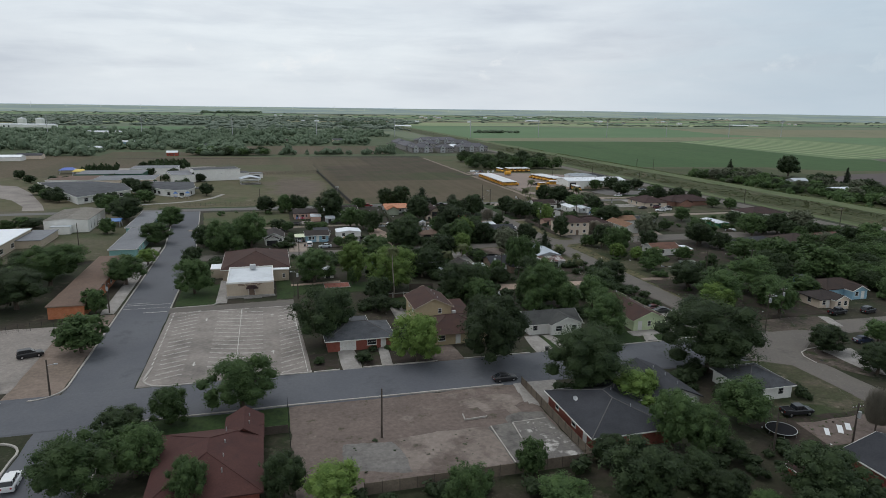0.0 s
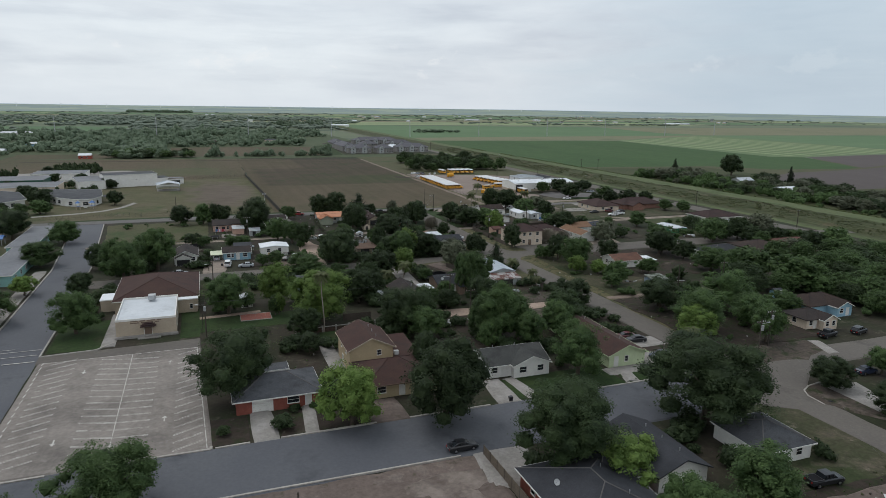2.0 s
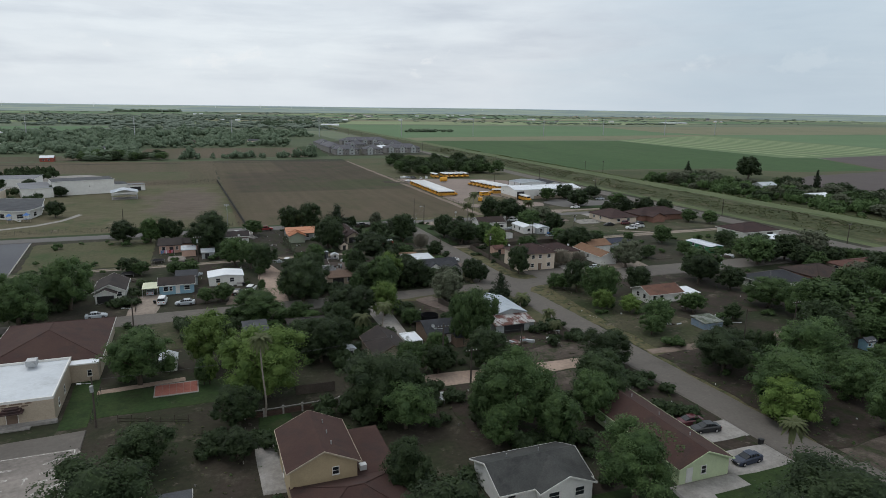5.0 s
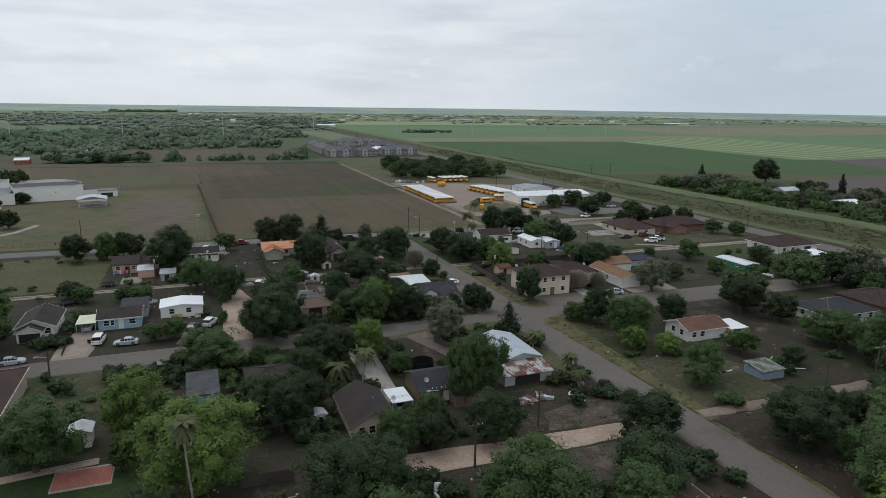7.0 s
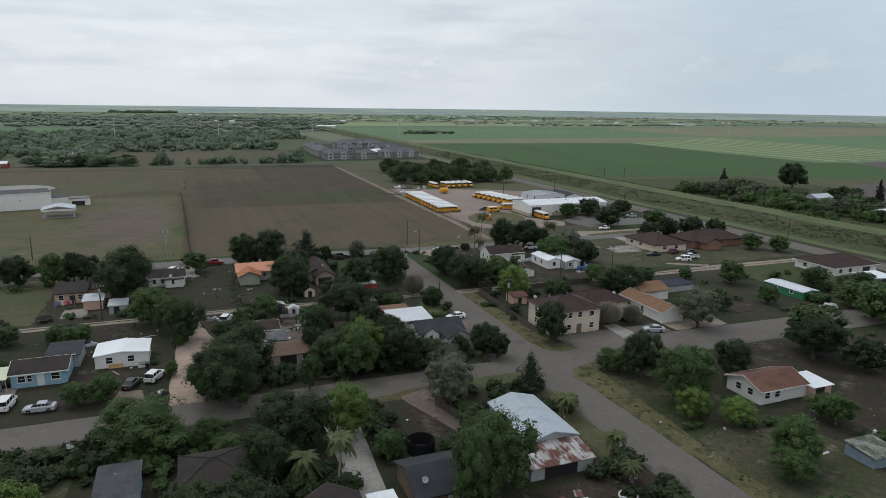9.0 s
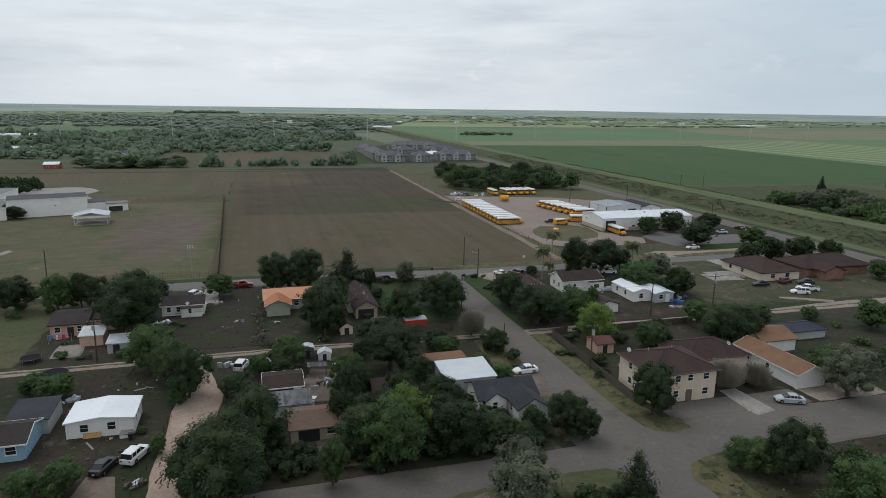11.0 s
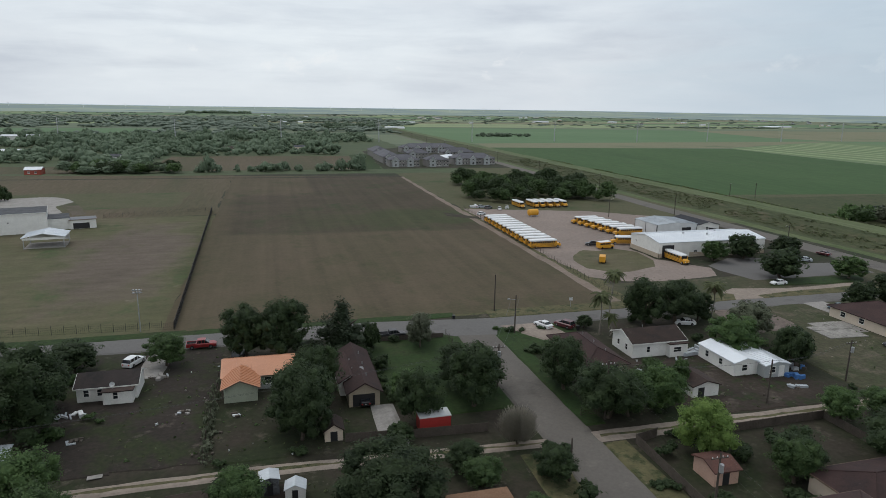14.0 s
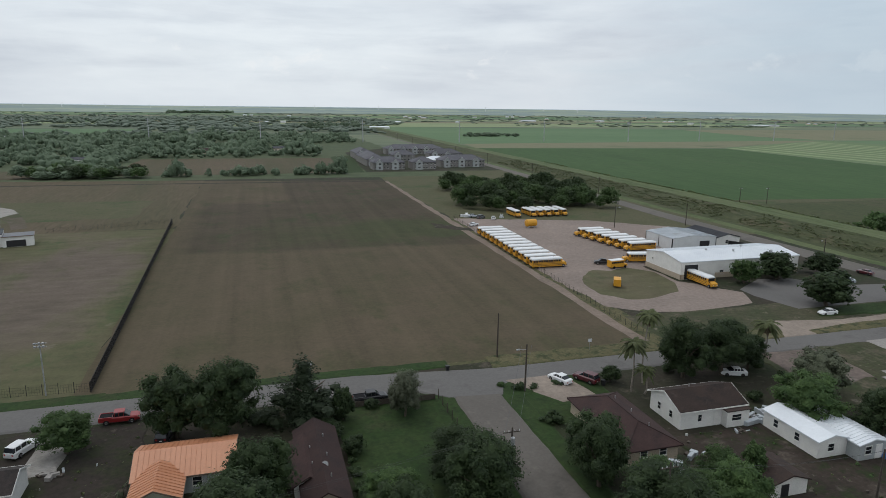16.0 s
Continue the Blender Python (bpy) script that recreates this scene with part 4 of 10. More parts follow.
# yards, lawns and verges
for corners, z, m, lab, cat, rag in (
    (rect(-22.6, -12.4, 180.6, 200), 0.03, LAWN, "trimmed green lawn", "lawn", 0.05),
    (rect(2.6, 6.5, 182, 202), 0.03, LAWN, "green lawn strip", "lawn", 0.05),
    (rect(6.6, 29, 184.5, 194), 0.03, LAWN, "green lawn beside the hall", "lawn", 0.3),
    (((3.2, 88.6), (45, 88.6), (45, 116.4), (3.4, 116.8)), 0.028, LOT_DIRT, "bare dirt lot with weeds and broken slabs", "dirt lot", 0.3),
    (rect(-20.5, 3.2, 109.6, 116.9), 0.03, LAWN, "green lawn strip along the street", "lawn", 0.1),
    (rect(8, 13.5, 131.2, 140), 0.03, DIRT, "bare front yard", "yard", 0.1),
    (rect(18.4, 33, 131.2, 140), 0.03, DIRT, "bare front yard", "yard", 0.1),
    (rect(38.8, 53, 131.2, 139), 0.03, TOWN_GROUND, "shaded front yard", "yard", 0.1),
    (rect(60.8, 81, 131.2, 140), 0.034, LAWN, "green front lawn", "lawn", 0.1),
    (rect(82, 101, 131.4, 137.5), 0.03, LAWN, "green front lawn", "lawn", 0.1),
    (rect(92.4, 101, 137.5, 175), 0.02, DIRT, "dirt side yard", "yard", 0.4),
    (rect(-44.4, -35.6, 130, 177), 0.02, TRACK, "bare brown verge with thin grass", "verge", 0.2),
    # darker ground laid here to paint the shade under the garden trees
    (rect(8.4, 31.5, 153.6, 181), 0.02, TOWN_GROUND, "back garden with tree shade painted into its ground colour", "lawn", 0.4),
    (rect(58.7, 60.3, 131.2, 139.6), 0.02, LAWN, "narrow lawn between drive and path", "lawn", 0.05),
    (rect(70.6, 82, 206, 228), 0.02, DIRT, "bare dirt yard", "yard", 0.5),
    (rect(62, 100.5, 158, 177), 0.02, DIRT, "dirt lot with scrub", "dirt lot", 0.6),
    (rect(82, 100.5, 183, 200), 0.02, DIRT, "dirt yard", "yard", 0.6),
    (((109.2, 140), (112.5, 140), (113.2, 226), (109.4, 229)), 0.02, VERGE, "dry yellow verge", "verge", 0.5),
    (((111, 196), (128, 200), (126, 228), (113.5, 228)), 0.018, ROUGH_LAWN, "dry yellow grass", "grass", 0.8),
    (rect(109, 112.4, 248, 283), 0.02, VERGE, "dry yellow verge", "verge", 0.3),
    (rect(96, 101, 240, 283), 0.02, VERGE, "dry yellow verge", "verge", 0.4),
    (rect(136, 176, 194, 229), 0.018, DIRT, "bare dirt yard", "yard", 0.8),
    (rect(118, 140, 141, 147), 0.02, DIRT, "bare dirt corner", "yard", 0.6),
    (rect(86, 103, 92, 116), 0.018, ROUGH_LAWN, "worn grass lot", "grass", 0.8),
    (rect(76, 103, 76, 93), 0.02, DIRT, "churned dirt lot", "dirt lot", 0.8),
    (rect(41.6, 53.6, 291, 334.5), 0.02, DARK_SOIL, "bare dirt yard", "yard", 0.4),
    (rect(29, 41.6, 291, 334.5), 0.022, DARK_SOIL, "dark bare yard", "yard", 0.4),
    (((-24.6, 290), (10, 290), (10, 331), (-28, 331)), 0.018, FIELD_GREEN, "thin grass yard", "grass", 0.4),
    (rect(84.5, 100.6, 297, 333), 0.02, LAWN, "green grass yard", "lawn", 0.2),
    (rect(81.4, 100.6, 309, 333), 0.024, LAWN, "green grass yard", "lawn", 0.2),
    (rect(54, 73.6, 290, 309), 0.02, TOWN_GROUND, "grassy back yard", "yard", 0.2),
    (((109, 318), (127, 318), (127, 334.4), (112, 334.4), (109.2, 331)), 0.026, LAWN, "green corner lawn", "lawn", 0.1),
    (rect(128, 158, 287, 310), 0.02, DIRT, "churned dirt yard", "yard", 0.5),
    (rect(163, 239, 290, 334.4), 0.018, ROUGH_LAWN, "wide rough lawn", "grass", 0.5),
    (rect(118, 172, 247, 283), 0.016, TOWN_GROUND, "weedy yard", "yard", 0.5),
    (rect(116, 142, 241.8, 246.8), 0.045, TOWN_ROAD, "asphalt forecourt", "driveway", 0.1),
    (rect(144, 158, 241.8, 247), 0.03, SAND, "gravel drive", "driveway", 0.4),
    (rect(112, 240, 341.4, 346.5), 0.02, VERGE, "worn grassy shoulder", "verge", 0.3),
    (rect(45, 104, 343.8, 346.6), 0.02, LAWN, "green verge along the field", "verge", 0.4),
    (rect(-130, 45, 343.8, 347), 0.02, LAWN, "green verge", "verge", 0.2),
    (rect(-20, 28, 213, 230), 0.018, ROUGH_LAWN, "thin grass yard", "grass", 0.5),
    (rect(22, 31, 243, 284), 0.02, DIRT, "dirt yard", "yard", 0.5),
    (rect(50, 66, 254, 284), 0.02, DIRT, "cluttered dirt yard", "yard", 0.5),
    (rect(196, 239.5, 241, 283), 0.018, LEVEE, "rough grass lot", "grass", 0.5),
    (rect(-120, -50, 238, 350), 0.014, SCHOOL_GRASS, "thin school lawn", "grass", 0.5),
    (rect(-110, -44.5, 134, 170), 0.03, CONCRETE, "pale concrete car park", "car park", 0.2),
    (((75.9, 170.2), (82, 163.5), (90, 162), (98.4, 165.4), (99.6, 173), (94.6, 175.6), (84, 176.2)), 0.03, TRODDEN, "bare pale dirt lot beside the lane", "dirt lot", 1.5),
    (((84, 182.6), (98, 182), (99.4, 188), (94, 190), (86, 187.4)), 0.03, TRODDEN, "churned pale dirt above the lane", "dirt lot", 0.5),
    (((60.6, 262.4), (68, 261.6), (69, 274), (62, 276), (60.4, 270)), 0.03, LOT_DIRT, "pale trodden dirt between the sheds", "dirt lot", 0.4),
    (((62, 241.8), (66.4, 241.8), (67.4, 249), (61, 249.4)), 0.03, LOT_DIRT, "pale trodden path to the house", "path", 0.4),
    (((15.4, 293.2), (20.2, 292.9), (19.6, 299.4), (15.3, 299.8)), 0.03, CONCRETE, "dark concrete patio slab", "patio", 0.05),
    (((112.6, 181), (130, 180.6), (133, 192), (127, 205), (112.8, 200)), 0.03, ROUGH_LAWN, "olive weeds and dry grass", "grass", 0.8),
    (((110, 138), (141, 139), (140, 176.4), (110, 177.4)), 0.03, DIRT, "bare reddish dirt under the trees", "dirt", 0.6),
    (((109.8, 178.4), (116.4, 178.2), (136, 177.6), (150, 177.2), (150, 179.4), (136, 179.8), (116.6, 180), (109.8, 180.2)), 0.03, TRACK, "pale two-track lane", "alley", 0.3),
    (((170, 285.8), (183, 285.2), (199, 285.8), (236, 284.8), (236, 286.6), (199, 287.4), (183, 286.8)), 0.03, SAND, "pale wheel tracks across the lawn", "track", 0.2),
    (((183.6, 293.4), (195, 287.6), (196, 288.6), (184.4, 294.6)), 0.03, SAND, "pale wheel track across the lawn", "track", 0.2),
    (((163, 318), (178, 320), (179, 334), (166, 334)), 0.03, LOT_DIRT, "bare pale ground beside the slab", "dirt", 0.8),
    (rect(31.6, 36.4, 167, 176), 0.02, LAWN, "small green back lawn", "lawn", 0.2),
    (((98.4, 255), (101.4, 254), (102.4, 262), (98.6, 266), (97.2, 261)), 0.02, LOT_DIRT, "pale churned dirt beside the house", "dirt", 0.5),
    (((108.8, 112), (109.2, 115.6), (110.4, 117.4), (112.6, 118.6), (116, 119.2), (122, 119.4), (119, 108), (114, 104)), 0.02, TRODDEN, "brown dirt inside the kerb bend", "dirt", 0.1),
    (((111, 131), (124, 128.6), (134, 133), (133, 137.4), (121, 138), (111.4, 137)), 0.02, TRODDEN, "bare trodden verge beside the street", "verge", 0.7),
    (((196.9, 350.8), (209.7, 356.4), (232.5, 354.5), (226.2, 349.2), (206.9, 350.0)), 0.02, LAWN, "bright green grass before the car park", "grass", 0.5),
    (((178.9, 347.7), (184.4, 350.2), (200.7, 347.4), (225.2, 348.3), (222.3, 345.8), (198.4, 345.0), (183.4, 343.4)), 0.02, SAND, "pale worn track beside the street", "track", 0.3),
    (((30.4, 240.4), (35.4, 240.4), (34.6, 246.6), (31.4, 246.8)), 0.02, TRACK, "pale dirt drive before the mobile home", "driveway", 0.4),
    (rect(84, 100, 84, 91), 0.03, LOT_DIRT, "pale churned corner of the lot", "dirt lot", 0.9),
):
    LAYER[0] += 1
    patch("ground_patch", corners, 0.030 + 0.0022 * LAYER[0], m, lab, cat, rag, int(abs(corners[0][0] * 7 + corners[0][1])), 2.5)

# drives and paths of concrete
for corners, lab in (
    (((14.6, 130.8), (17.3, 130.8), (16.9, 141), (14.6, 141)), "concrete driveway"),
    (((22.3, 130.9), (23.4, 130.9), (24.1, 140.6), (23, 140.6)), "concrete garden path"),
    (((32.6, 130.6), (38.5, 130.6), (37.8, 138.6), (33.8, 138.6)), "brown stained concrete driveway"),
    (((55.2, 130.6), (58.6, 130.6), (58.6, 140), (56.2, 140)), "concrete driveway"),
    (((61.4, 130.8), (63, 130.8), (61.6, 139.8), (60.4, 139.8)), "narrow concrete path"),
    (((82, 131.4), (83.6, 131.4), (85, 137), (83.6, 137)), "concrete path"),
    (rect(90.8, 101.4, 137.6, 142.4), "concrete driveway"),
    (rect(93, 101.4, 146, 150.4), "concrete driveway"),
    (rect(80.5, 91, 135.4, 137.6), "concrete porch slab"),
    (((43.6, 108), (50, 108), (52, 116.6), (44.4, 116.6)), "concrete driveway"),
    (((8, 239), (13.6, 239), (14.6, 254), (9.6, 254)), "pink concrete driveway"),
    (((131.1, 129.6), (133.3, 129.6), (135.4, 136.2), (133.6, 136.9)), "concrete driveway"),
    (((115.4, 118.2), (122.4, 117), (119.4, 108.5), (117, 104.5), (115.2, 107)), "concrete driveway"),
    (rect(78.6, 81, 287.6, 302.4), "concrete driveway"),
    (rect(30.6, 33.0, 154.6, 168.0), "concrete side path"),
    (((39.8, 322.4), (43.4, 322.6), (44.2, 335), (40.6, 335)), "concrete driveway"),
    (((76, 229), (80.4, 230.6), (84.6, 213), (82, 211.6)), "pale dirt driveway"),
    (((62.2, 200), (65, 200), (66.4, 229), (62.6, 229)), "grey concrete driveway"),
    (((129.6, 239.9), (133.2, 240.7), (132.6, 249), (130, 249)), "concrete driveway"),
    (((193.6, 320), (198, 320), (198.6, 334.6), (193, 334.6)), "concrete driveway"),
    (((112, 334.8), (122, 334.8), (124, 326), (118, 325)), "pale gravel driveway"),
):
    LAYER[0] += 1
    patch("driveway", corners, 0.09 + 0.0022 * LAYER[0], LOT_DIRT if "brown" in lab or "dirt" in lab else SAND if "gravel" in lab or "pink" in lab else PALE_SLAB, lab, "driveway", 0.05, 1)
patch("pavement", ((-12.6, 181), (-10.6, 181), (-10.7, 204), (-12.4, 204)), 0.175, PALE_SLAB, "concrete footpath", "path")
patch("pavement", ((6.6, 194.2), (20.6, 195.8), (20.6, 196.6), (6.6, 195.2)), 0.176, CALICHE, "narrow brick path", "path")
patch("pavement", rect(-39, -36.4, 178, 255), 0.14, PALE_SLAB, "narrow pavement strip", "pavement", 0.1)

# the levee: a long bank, rough and brown towards the road, grassy on top
BANK = ((258, 0.0), (263, 0.15), (266, 0.05), (269, 0.4), (272.5, 1.0), (276, 1.6), (279.5, 2.1), (283, 2.5), (286, 2.7), (289.5, 2.7), (293, 2.6), (297, 2.6), (300.5, 2.5), (303, 1.9), (306, 0.7), (311, 0.0))


def bank_height(x, y):
    x -= 0.02 * max(0, y - 620)
    for (a, za), (b, zb) in zip(BANK, BANK[1:]):
        if a <= x < b:
            return za + (zb - za) * (x - a) / (b - a)
    return 0.0


def levee():
    bm = bmesh.new()
    prof = BANK
    kind = (4, 0, 3, 3, 3, 3, 3, 0, 4, 4, 4, 4, 1, 3, 0)
    prev = None
    for k in range(90):
        y = 60 + k * 20
        lean = 0.02 * max(0, y - 620)
        row = [bm.verts.new((x + lean + 0.7 * math.sin(k * 1.3 + i), y, max(z + (0.15 * math.sin(k * 2.1 + i * 1.7) if z > 0.3 else 0), 0.012))) for i, (x, z) in enumerate(prof)]
        if prev:
            for i in range(len(prof) - 1):
                f = bm.faces.new((prev[i], prev[i + 1], row[i + 1], row[i]))
                f.material_index = kind[i]
        prev = row
    ob = setting("ground_bank", bm, LEVEE, "long grassy levee bank with a ditch", "levee")
    ob.data.materials.append(REED)
    ob.data.materials.append(CROP)
    ob.data.materials.append(DITCH)
    ob.data.materials.append(DRY_TRACK)


levee()
# the grassy crown between the wheel tracks of the alleys
for corners in (((-29, 285.75), (60, 286.85), (100.5, 284.9), (100.5, 285.4), (60, 287.4), (-29, 286.5)), ((109.5, 284.8), (150, 284.4), (234, 284.7), (234, 285.3), (150, 285), (109.5, 285.4))):
    patch("ground_patch", corners, 0.148, VERGE, "grassy strip between the wheel tracks", "grass", 0.2, 9, 2)
for corners, m, lab in (
    (((11.2, 101.5), (17.7, 100.6), (19.5, 96.1), (19.0, 92.6), (10.5, 95.1)), LOT_GREY, "grey gravelly corner of the lot"),
    (((19.2, 101.2), (25.6, 102.0), (33.6, 101.7), (34.1, 96.9), (33.8, 90.8), (31.2, 89.1), (19.3, 92.6)), LOT_PALE, "pale worn southern part of the lot"),
    (((32.5, 111.9), (37.6, 113.1), (43.3, 112.4), (42.7, 109.9), (40.2, 108.9), (41.0, 105.8), (37.5, 106.0), (34.9, 105.3), (34.5, 108.8), (32.2, 110.5)), LOT_PALE, "pale worn strip across the lot"),
    (((31.5, 108.8), (34.5, 108.8), (35.0, 105.7), (31.1, 105.2)), LOT_DIRT, "darker soil inside an old footing"),
    (((35.3, 107.2), (38.9, 107.1), (38.6, 104.8), (35.2, 105.2)), LOT_DIRT, "darker soil inside an old footing"),
    (((41.8, 107.8), (44.0, 109.1), (44.6, 105.1), (41.4, 105.7)), LOT_DIRT, "darker soil inside an old footing"),
    (((38.4, 104.8), (41.2, 105.4), (44.3, 104.8), (44.2, 102.5), (38.2, 102.3)), SLAB_DARK, "stained old floor slab"),
    (((34.5, 101.8), (38.2, 102.2), (38.2, 93.8), (38.0, 89.3), (34.3, 90.7), (34.2, 94.0)), SLAB_DARK, "grey old floor slab"),
    (((38.3, 102.2), (44.1, 102.4), (44.9, 89.3), (39.6, 89.8), (38.2, 93.8)), SLAB_WHITE, "old floor slab with flaking white paint"),
):
    LAYER[0] += 1
    patch("ground_patch", corners, 0.05 + 0.0022 * LAYER[0], m, lab, "slab", 0.5 if "slab" not in lab else 0.06, 3, 0.8)
# broken upstands along the edges of the old floors
bm = bmesh.new()
for (ax, ay), (bx, by) in (((34.4, 101.9), (34.3, 93.7)), ((38.2, 102.2), (44.1, 102.4)), ((34.3, 93.7), (34.3, 90.7)), ((38.2, 102.2), (37.8, 97.1)), ((31.2, 107.0), (31.0, 105.0)), ((31.0, 105.0), (34.9, 105.3))):
    a, b = Vector((ax, ay, 0.1)), Vector((bx, by, 0.1))
    d = (b - a).normalized()
    n_ = Vector((-d.y, d.x, 0)) * 0.09
    solid(bm, [[p - n_, p + n_, p + n_ + Vector((0, 0, 0.26)), p - n_ + Vector((0, 0, 0.26))] for p in (a, b)])
setting("trim", bm, KERB, "low concrete edges of old floor slabs", "footing")


# ---- buildings ----
FOOT = []


def ridge_roof(bm, x0, x1, y0, y1, h, rh, kind, axis, over, thick=0.18):
    """A closed roof: hip or gable, the ridge along axis."""
    X0, X1, Y0, Y1 = x0 - over, x1 + over, y0 - over, y1 + over
    if axis == "y":
        tr = lambda p: (p[1], p[0], p[2])
        X0, X1, Y0, Y1 = Y0, Y1, X0, X1
    else:
        tr = lambda p: p
    half = (Y1 - Y0) / 2
    ym = (Y0 + Y1) / 2
    inset = min(half, (X1 - X0) / 2 - 0.3) if kind == "hip" else 0.0
    drop = rh * over / half
    z0 = h - drop
    lower = [(X0, Y0, z0), (X1, Y0, z0), (X1, Y1, z0), (X0, Y1, z0)]
    edge = [(p[0], p[1], p[2] + thick) for p in lower]
    ra, rb = (X0 + inset, ym, h + rh + thick), (X1 - inset, ym, h + rh + thick)
    v = [bm.verts.new(tr(p)) for p in lower + edge + [ra, rb]]
    for f in ((0, 1, 5, 4), (2, 3, 7, 6), (4, 5, 9, 8), (6, 7, 8, 9)):
        bm.faces.new([v[k] for k in f])
    if kind == "hip":
        for f in ((1, 2, 6, 5), (3, 0, 4, 7), (5, 6, 9), (7, 4, 8), (3, 2, 1, 0)):
            bm.faces.new([v[k] for k in f])
    else:
        # underside follows the slopes, so that the gable walls show
        a, b = bm.verts.new(tr((X0, ym, h + rh))), bm.verts.new(tr((X1, ym, h + rh)))
        bm.faces.new((v[0], v[1], b, a))
        bm.faces.new((v[2], v[3], a, b))
        for q in ((v[1], b, v[9], v[5]), (b, v[2], v[6], v[9]), (v[0], v[4], v[8], a), (a, v[8], v[7], v[3])):
            bm.faces.new(q)


def gable_wall(bm, x0, x1, y0, y1, h, rh, axis):
    if axis == "y":
        tr = lambda p: (p[1], p[0], p[2])
        x0, x1, y0, y1 = y0, y1, x0, x1
    else:
        tr = lambda p: p
    ym = (y0 + y1) / 2
    solid(bm, [[tr(p) for p in ((x, y0, 0), (x, y1, 0), (x, y1, h), (x, ym, h + rh), (x, y0, h))] for x in (x0, x1)])


def fascia(bm, x0, x1, y0, y1, h, rh, kind, axis, over, t=0.05, d=0.185):
    X0, X1, Y0, Y1 = x0 - over, x1 + over, y0 - over, y1 + over
    half = (Y1 - Y0) / 2 if axis == "x" else (X1 - X0) / 2
    z0 = h - rh * over / half
    if kind != "gable" or axis == "x":
        box(bm, X0, X1, Y0 - t, Y0, z0 - 0.02, z0 + d), box(bm, X0, X1, Y1, Y1 + t, z0 - 0.02, z0 + d)
    if kind != "gable" or axis == "y":
        box(bm, X0 - t, X0, Y0, Y1, z0 - 0.02, z0 + d), box(bm, X1, X1 + t, Y0, Y1, z0 - 0.02, z0 + d)
    if kind == "gable":
        ends = ((X0 - t, X0), (X1, X1 + t)) if axis == "x" else ((Y0 - t, Y0), (Y1, Y1 + t))
        lo, hi = (Y0, Y1) if axis == "x" else (X0, X1)
        mid = (lo + hi) / 2
        for e0, e1 in ends:
            for s in (lo, hi):
                ring = []
                for e in (e0, e1):
                    q = [(s, z0 - 0.02), (mid, h + rh - 0.02), (mid, h + rh + d), (s, z0 + d)]
                    ring.append([(e, a, b) if axis == "x" else (a, e, b) for a, b in q])
                solid(bm, ring)


def on_side(side, x0, x1, y0, y1, u, w):
    """A matrix that lays the wall's own plane (u along it, z up, y outwards) on that side, and the opening's span."""
    if side == "S":
        return Matrix.Translation((x0 + u, y0, 0)) @ Matrix.Rotation(0, 4, "Z")
    if side == "N":
        return Matrix.Translation((x1 - u, y1, 0)) @ Matrix.Rotation(math.pi, 4, "Z")
    if side == "W":
        return Matrix.Translation((x0, y1 - u, 0)) @ Matrix.Rotation(-math.pi / 2, 4, "Z")
    return Matrix.Translation((x1, y0 + u, 0)) @ Matrix.Rotation(math.pi / 2, 4, "Z")


def window(parent, m, w, z, h, frame_mat=None, bars=True):
    """An opening: frame and sill proud of the wall, dark pane set back between them."""
    fm = frame_mat or TRIM
    bm = bmesh.new()
    t = 0.08
    for s in ((0, w, -0.07, 0, z, z + t), (0, w, -0.07, 0, z + h - t, z + h), (0, t, -0.07, 0, z + t, z + h - t), (w - t, w, -0.07, 0, z + t, z + h - t)):
        box(bm, *s, m)
    if bars:
        box(bm, t, w - t, -0.05, 0, z + h / 2 - 0.025, z + h / 2 + 0.025, m)
    fr = part("window", bm, fm, parent)
    bm = bmesh.new()
    box(bm, t, w - t, -0.025, -0.003, z + t, z + h - t, m)
    part("pane", bm, GLASS, fr)
    bm = bmesh.new()
    box(bm, -0.05, w + 0.05, -0.12, 0, z - 0.06, z - 0.002, m)
    part("sill", bm, fm, fr)


def door(parent, m, w, h, mat, z=0.12):
    bm = bmesh.new()
    for s in ((-0.08, 0, -0.06, 0, z, z + h + 0.08), (w, w + 0.08, -0.06, 0, z, z + h + 0.08), (0, w, -0.06, 0, z + h, z + h + 0.08)):
        box(bm, *s, m)
    fr = part("door_frame", bm, TRIM, parent)
    bm = bmesh.new()
    box(bm, 0, w, -0.04, -0.003, z, z + h, m)
    part("door", bm, mat, fr)


def garage_door(parent, m, w, h, mat):
    bm = bmesh.new()
    for k in range(4):
        box(bm, 0, w, -0.05, -0.003, 0.05 + k * h / 4, 0.05 + (k + 1) * h / 4 - 0.03, m)
    part("garage_door", bm, mat, parent, "panelled overhead door")


def openings(parent, x0, x1, y0, y1, spec, frame_mat=None):
    """spec: words such as 'S w 1.2 1.4' (side, kind, place along the wall, width)."""
    for item in spec.split(","):
        q = item.split()
        if not q:
            continue
        side, kind, u, w = q[0], q[1], float(q[2]), float(q[3])
        z = float(q[4]) if len(q) > 4 else 0.95
        h = float(q[5]) if len(q) > 5 else 1.25
        m = on_side(side, x0, x1, y0, y1, u, w)
        if kind == "w":
            window(parent, m, w, z, h, frame_mat)
        elif kind == "d":
            door(parent, m, w, 2.05, PAINTED_DARK if h < 1 else TRIM)
        elif kind == "b":
            door(parent, m, w, 2.05, BROWN_TRIM)
        elif kind == "g":
            garage_door(parent, m, w, 2.1, TRIM)
        elif kind == "o":
            # the wall is uncut: a thin dark sheet paints the bay's inner shade
            bm = bmesh.new()
            box(bm, 0, w, -0.02, -0.003, 0.05, h if len(q) > 5 else 2.2, m)
            part("opening", bm, PAINTED_DARK, parent, "dark panel painting the shade of an open bay")


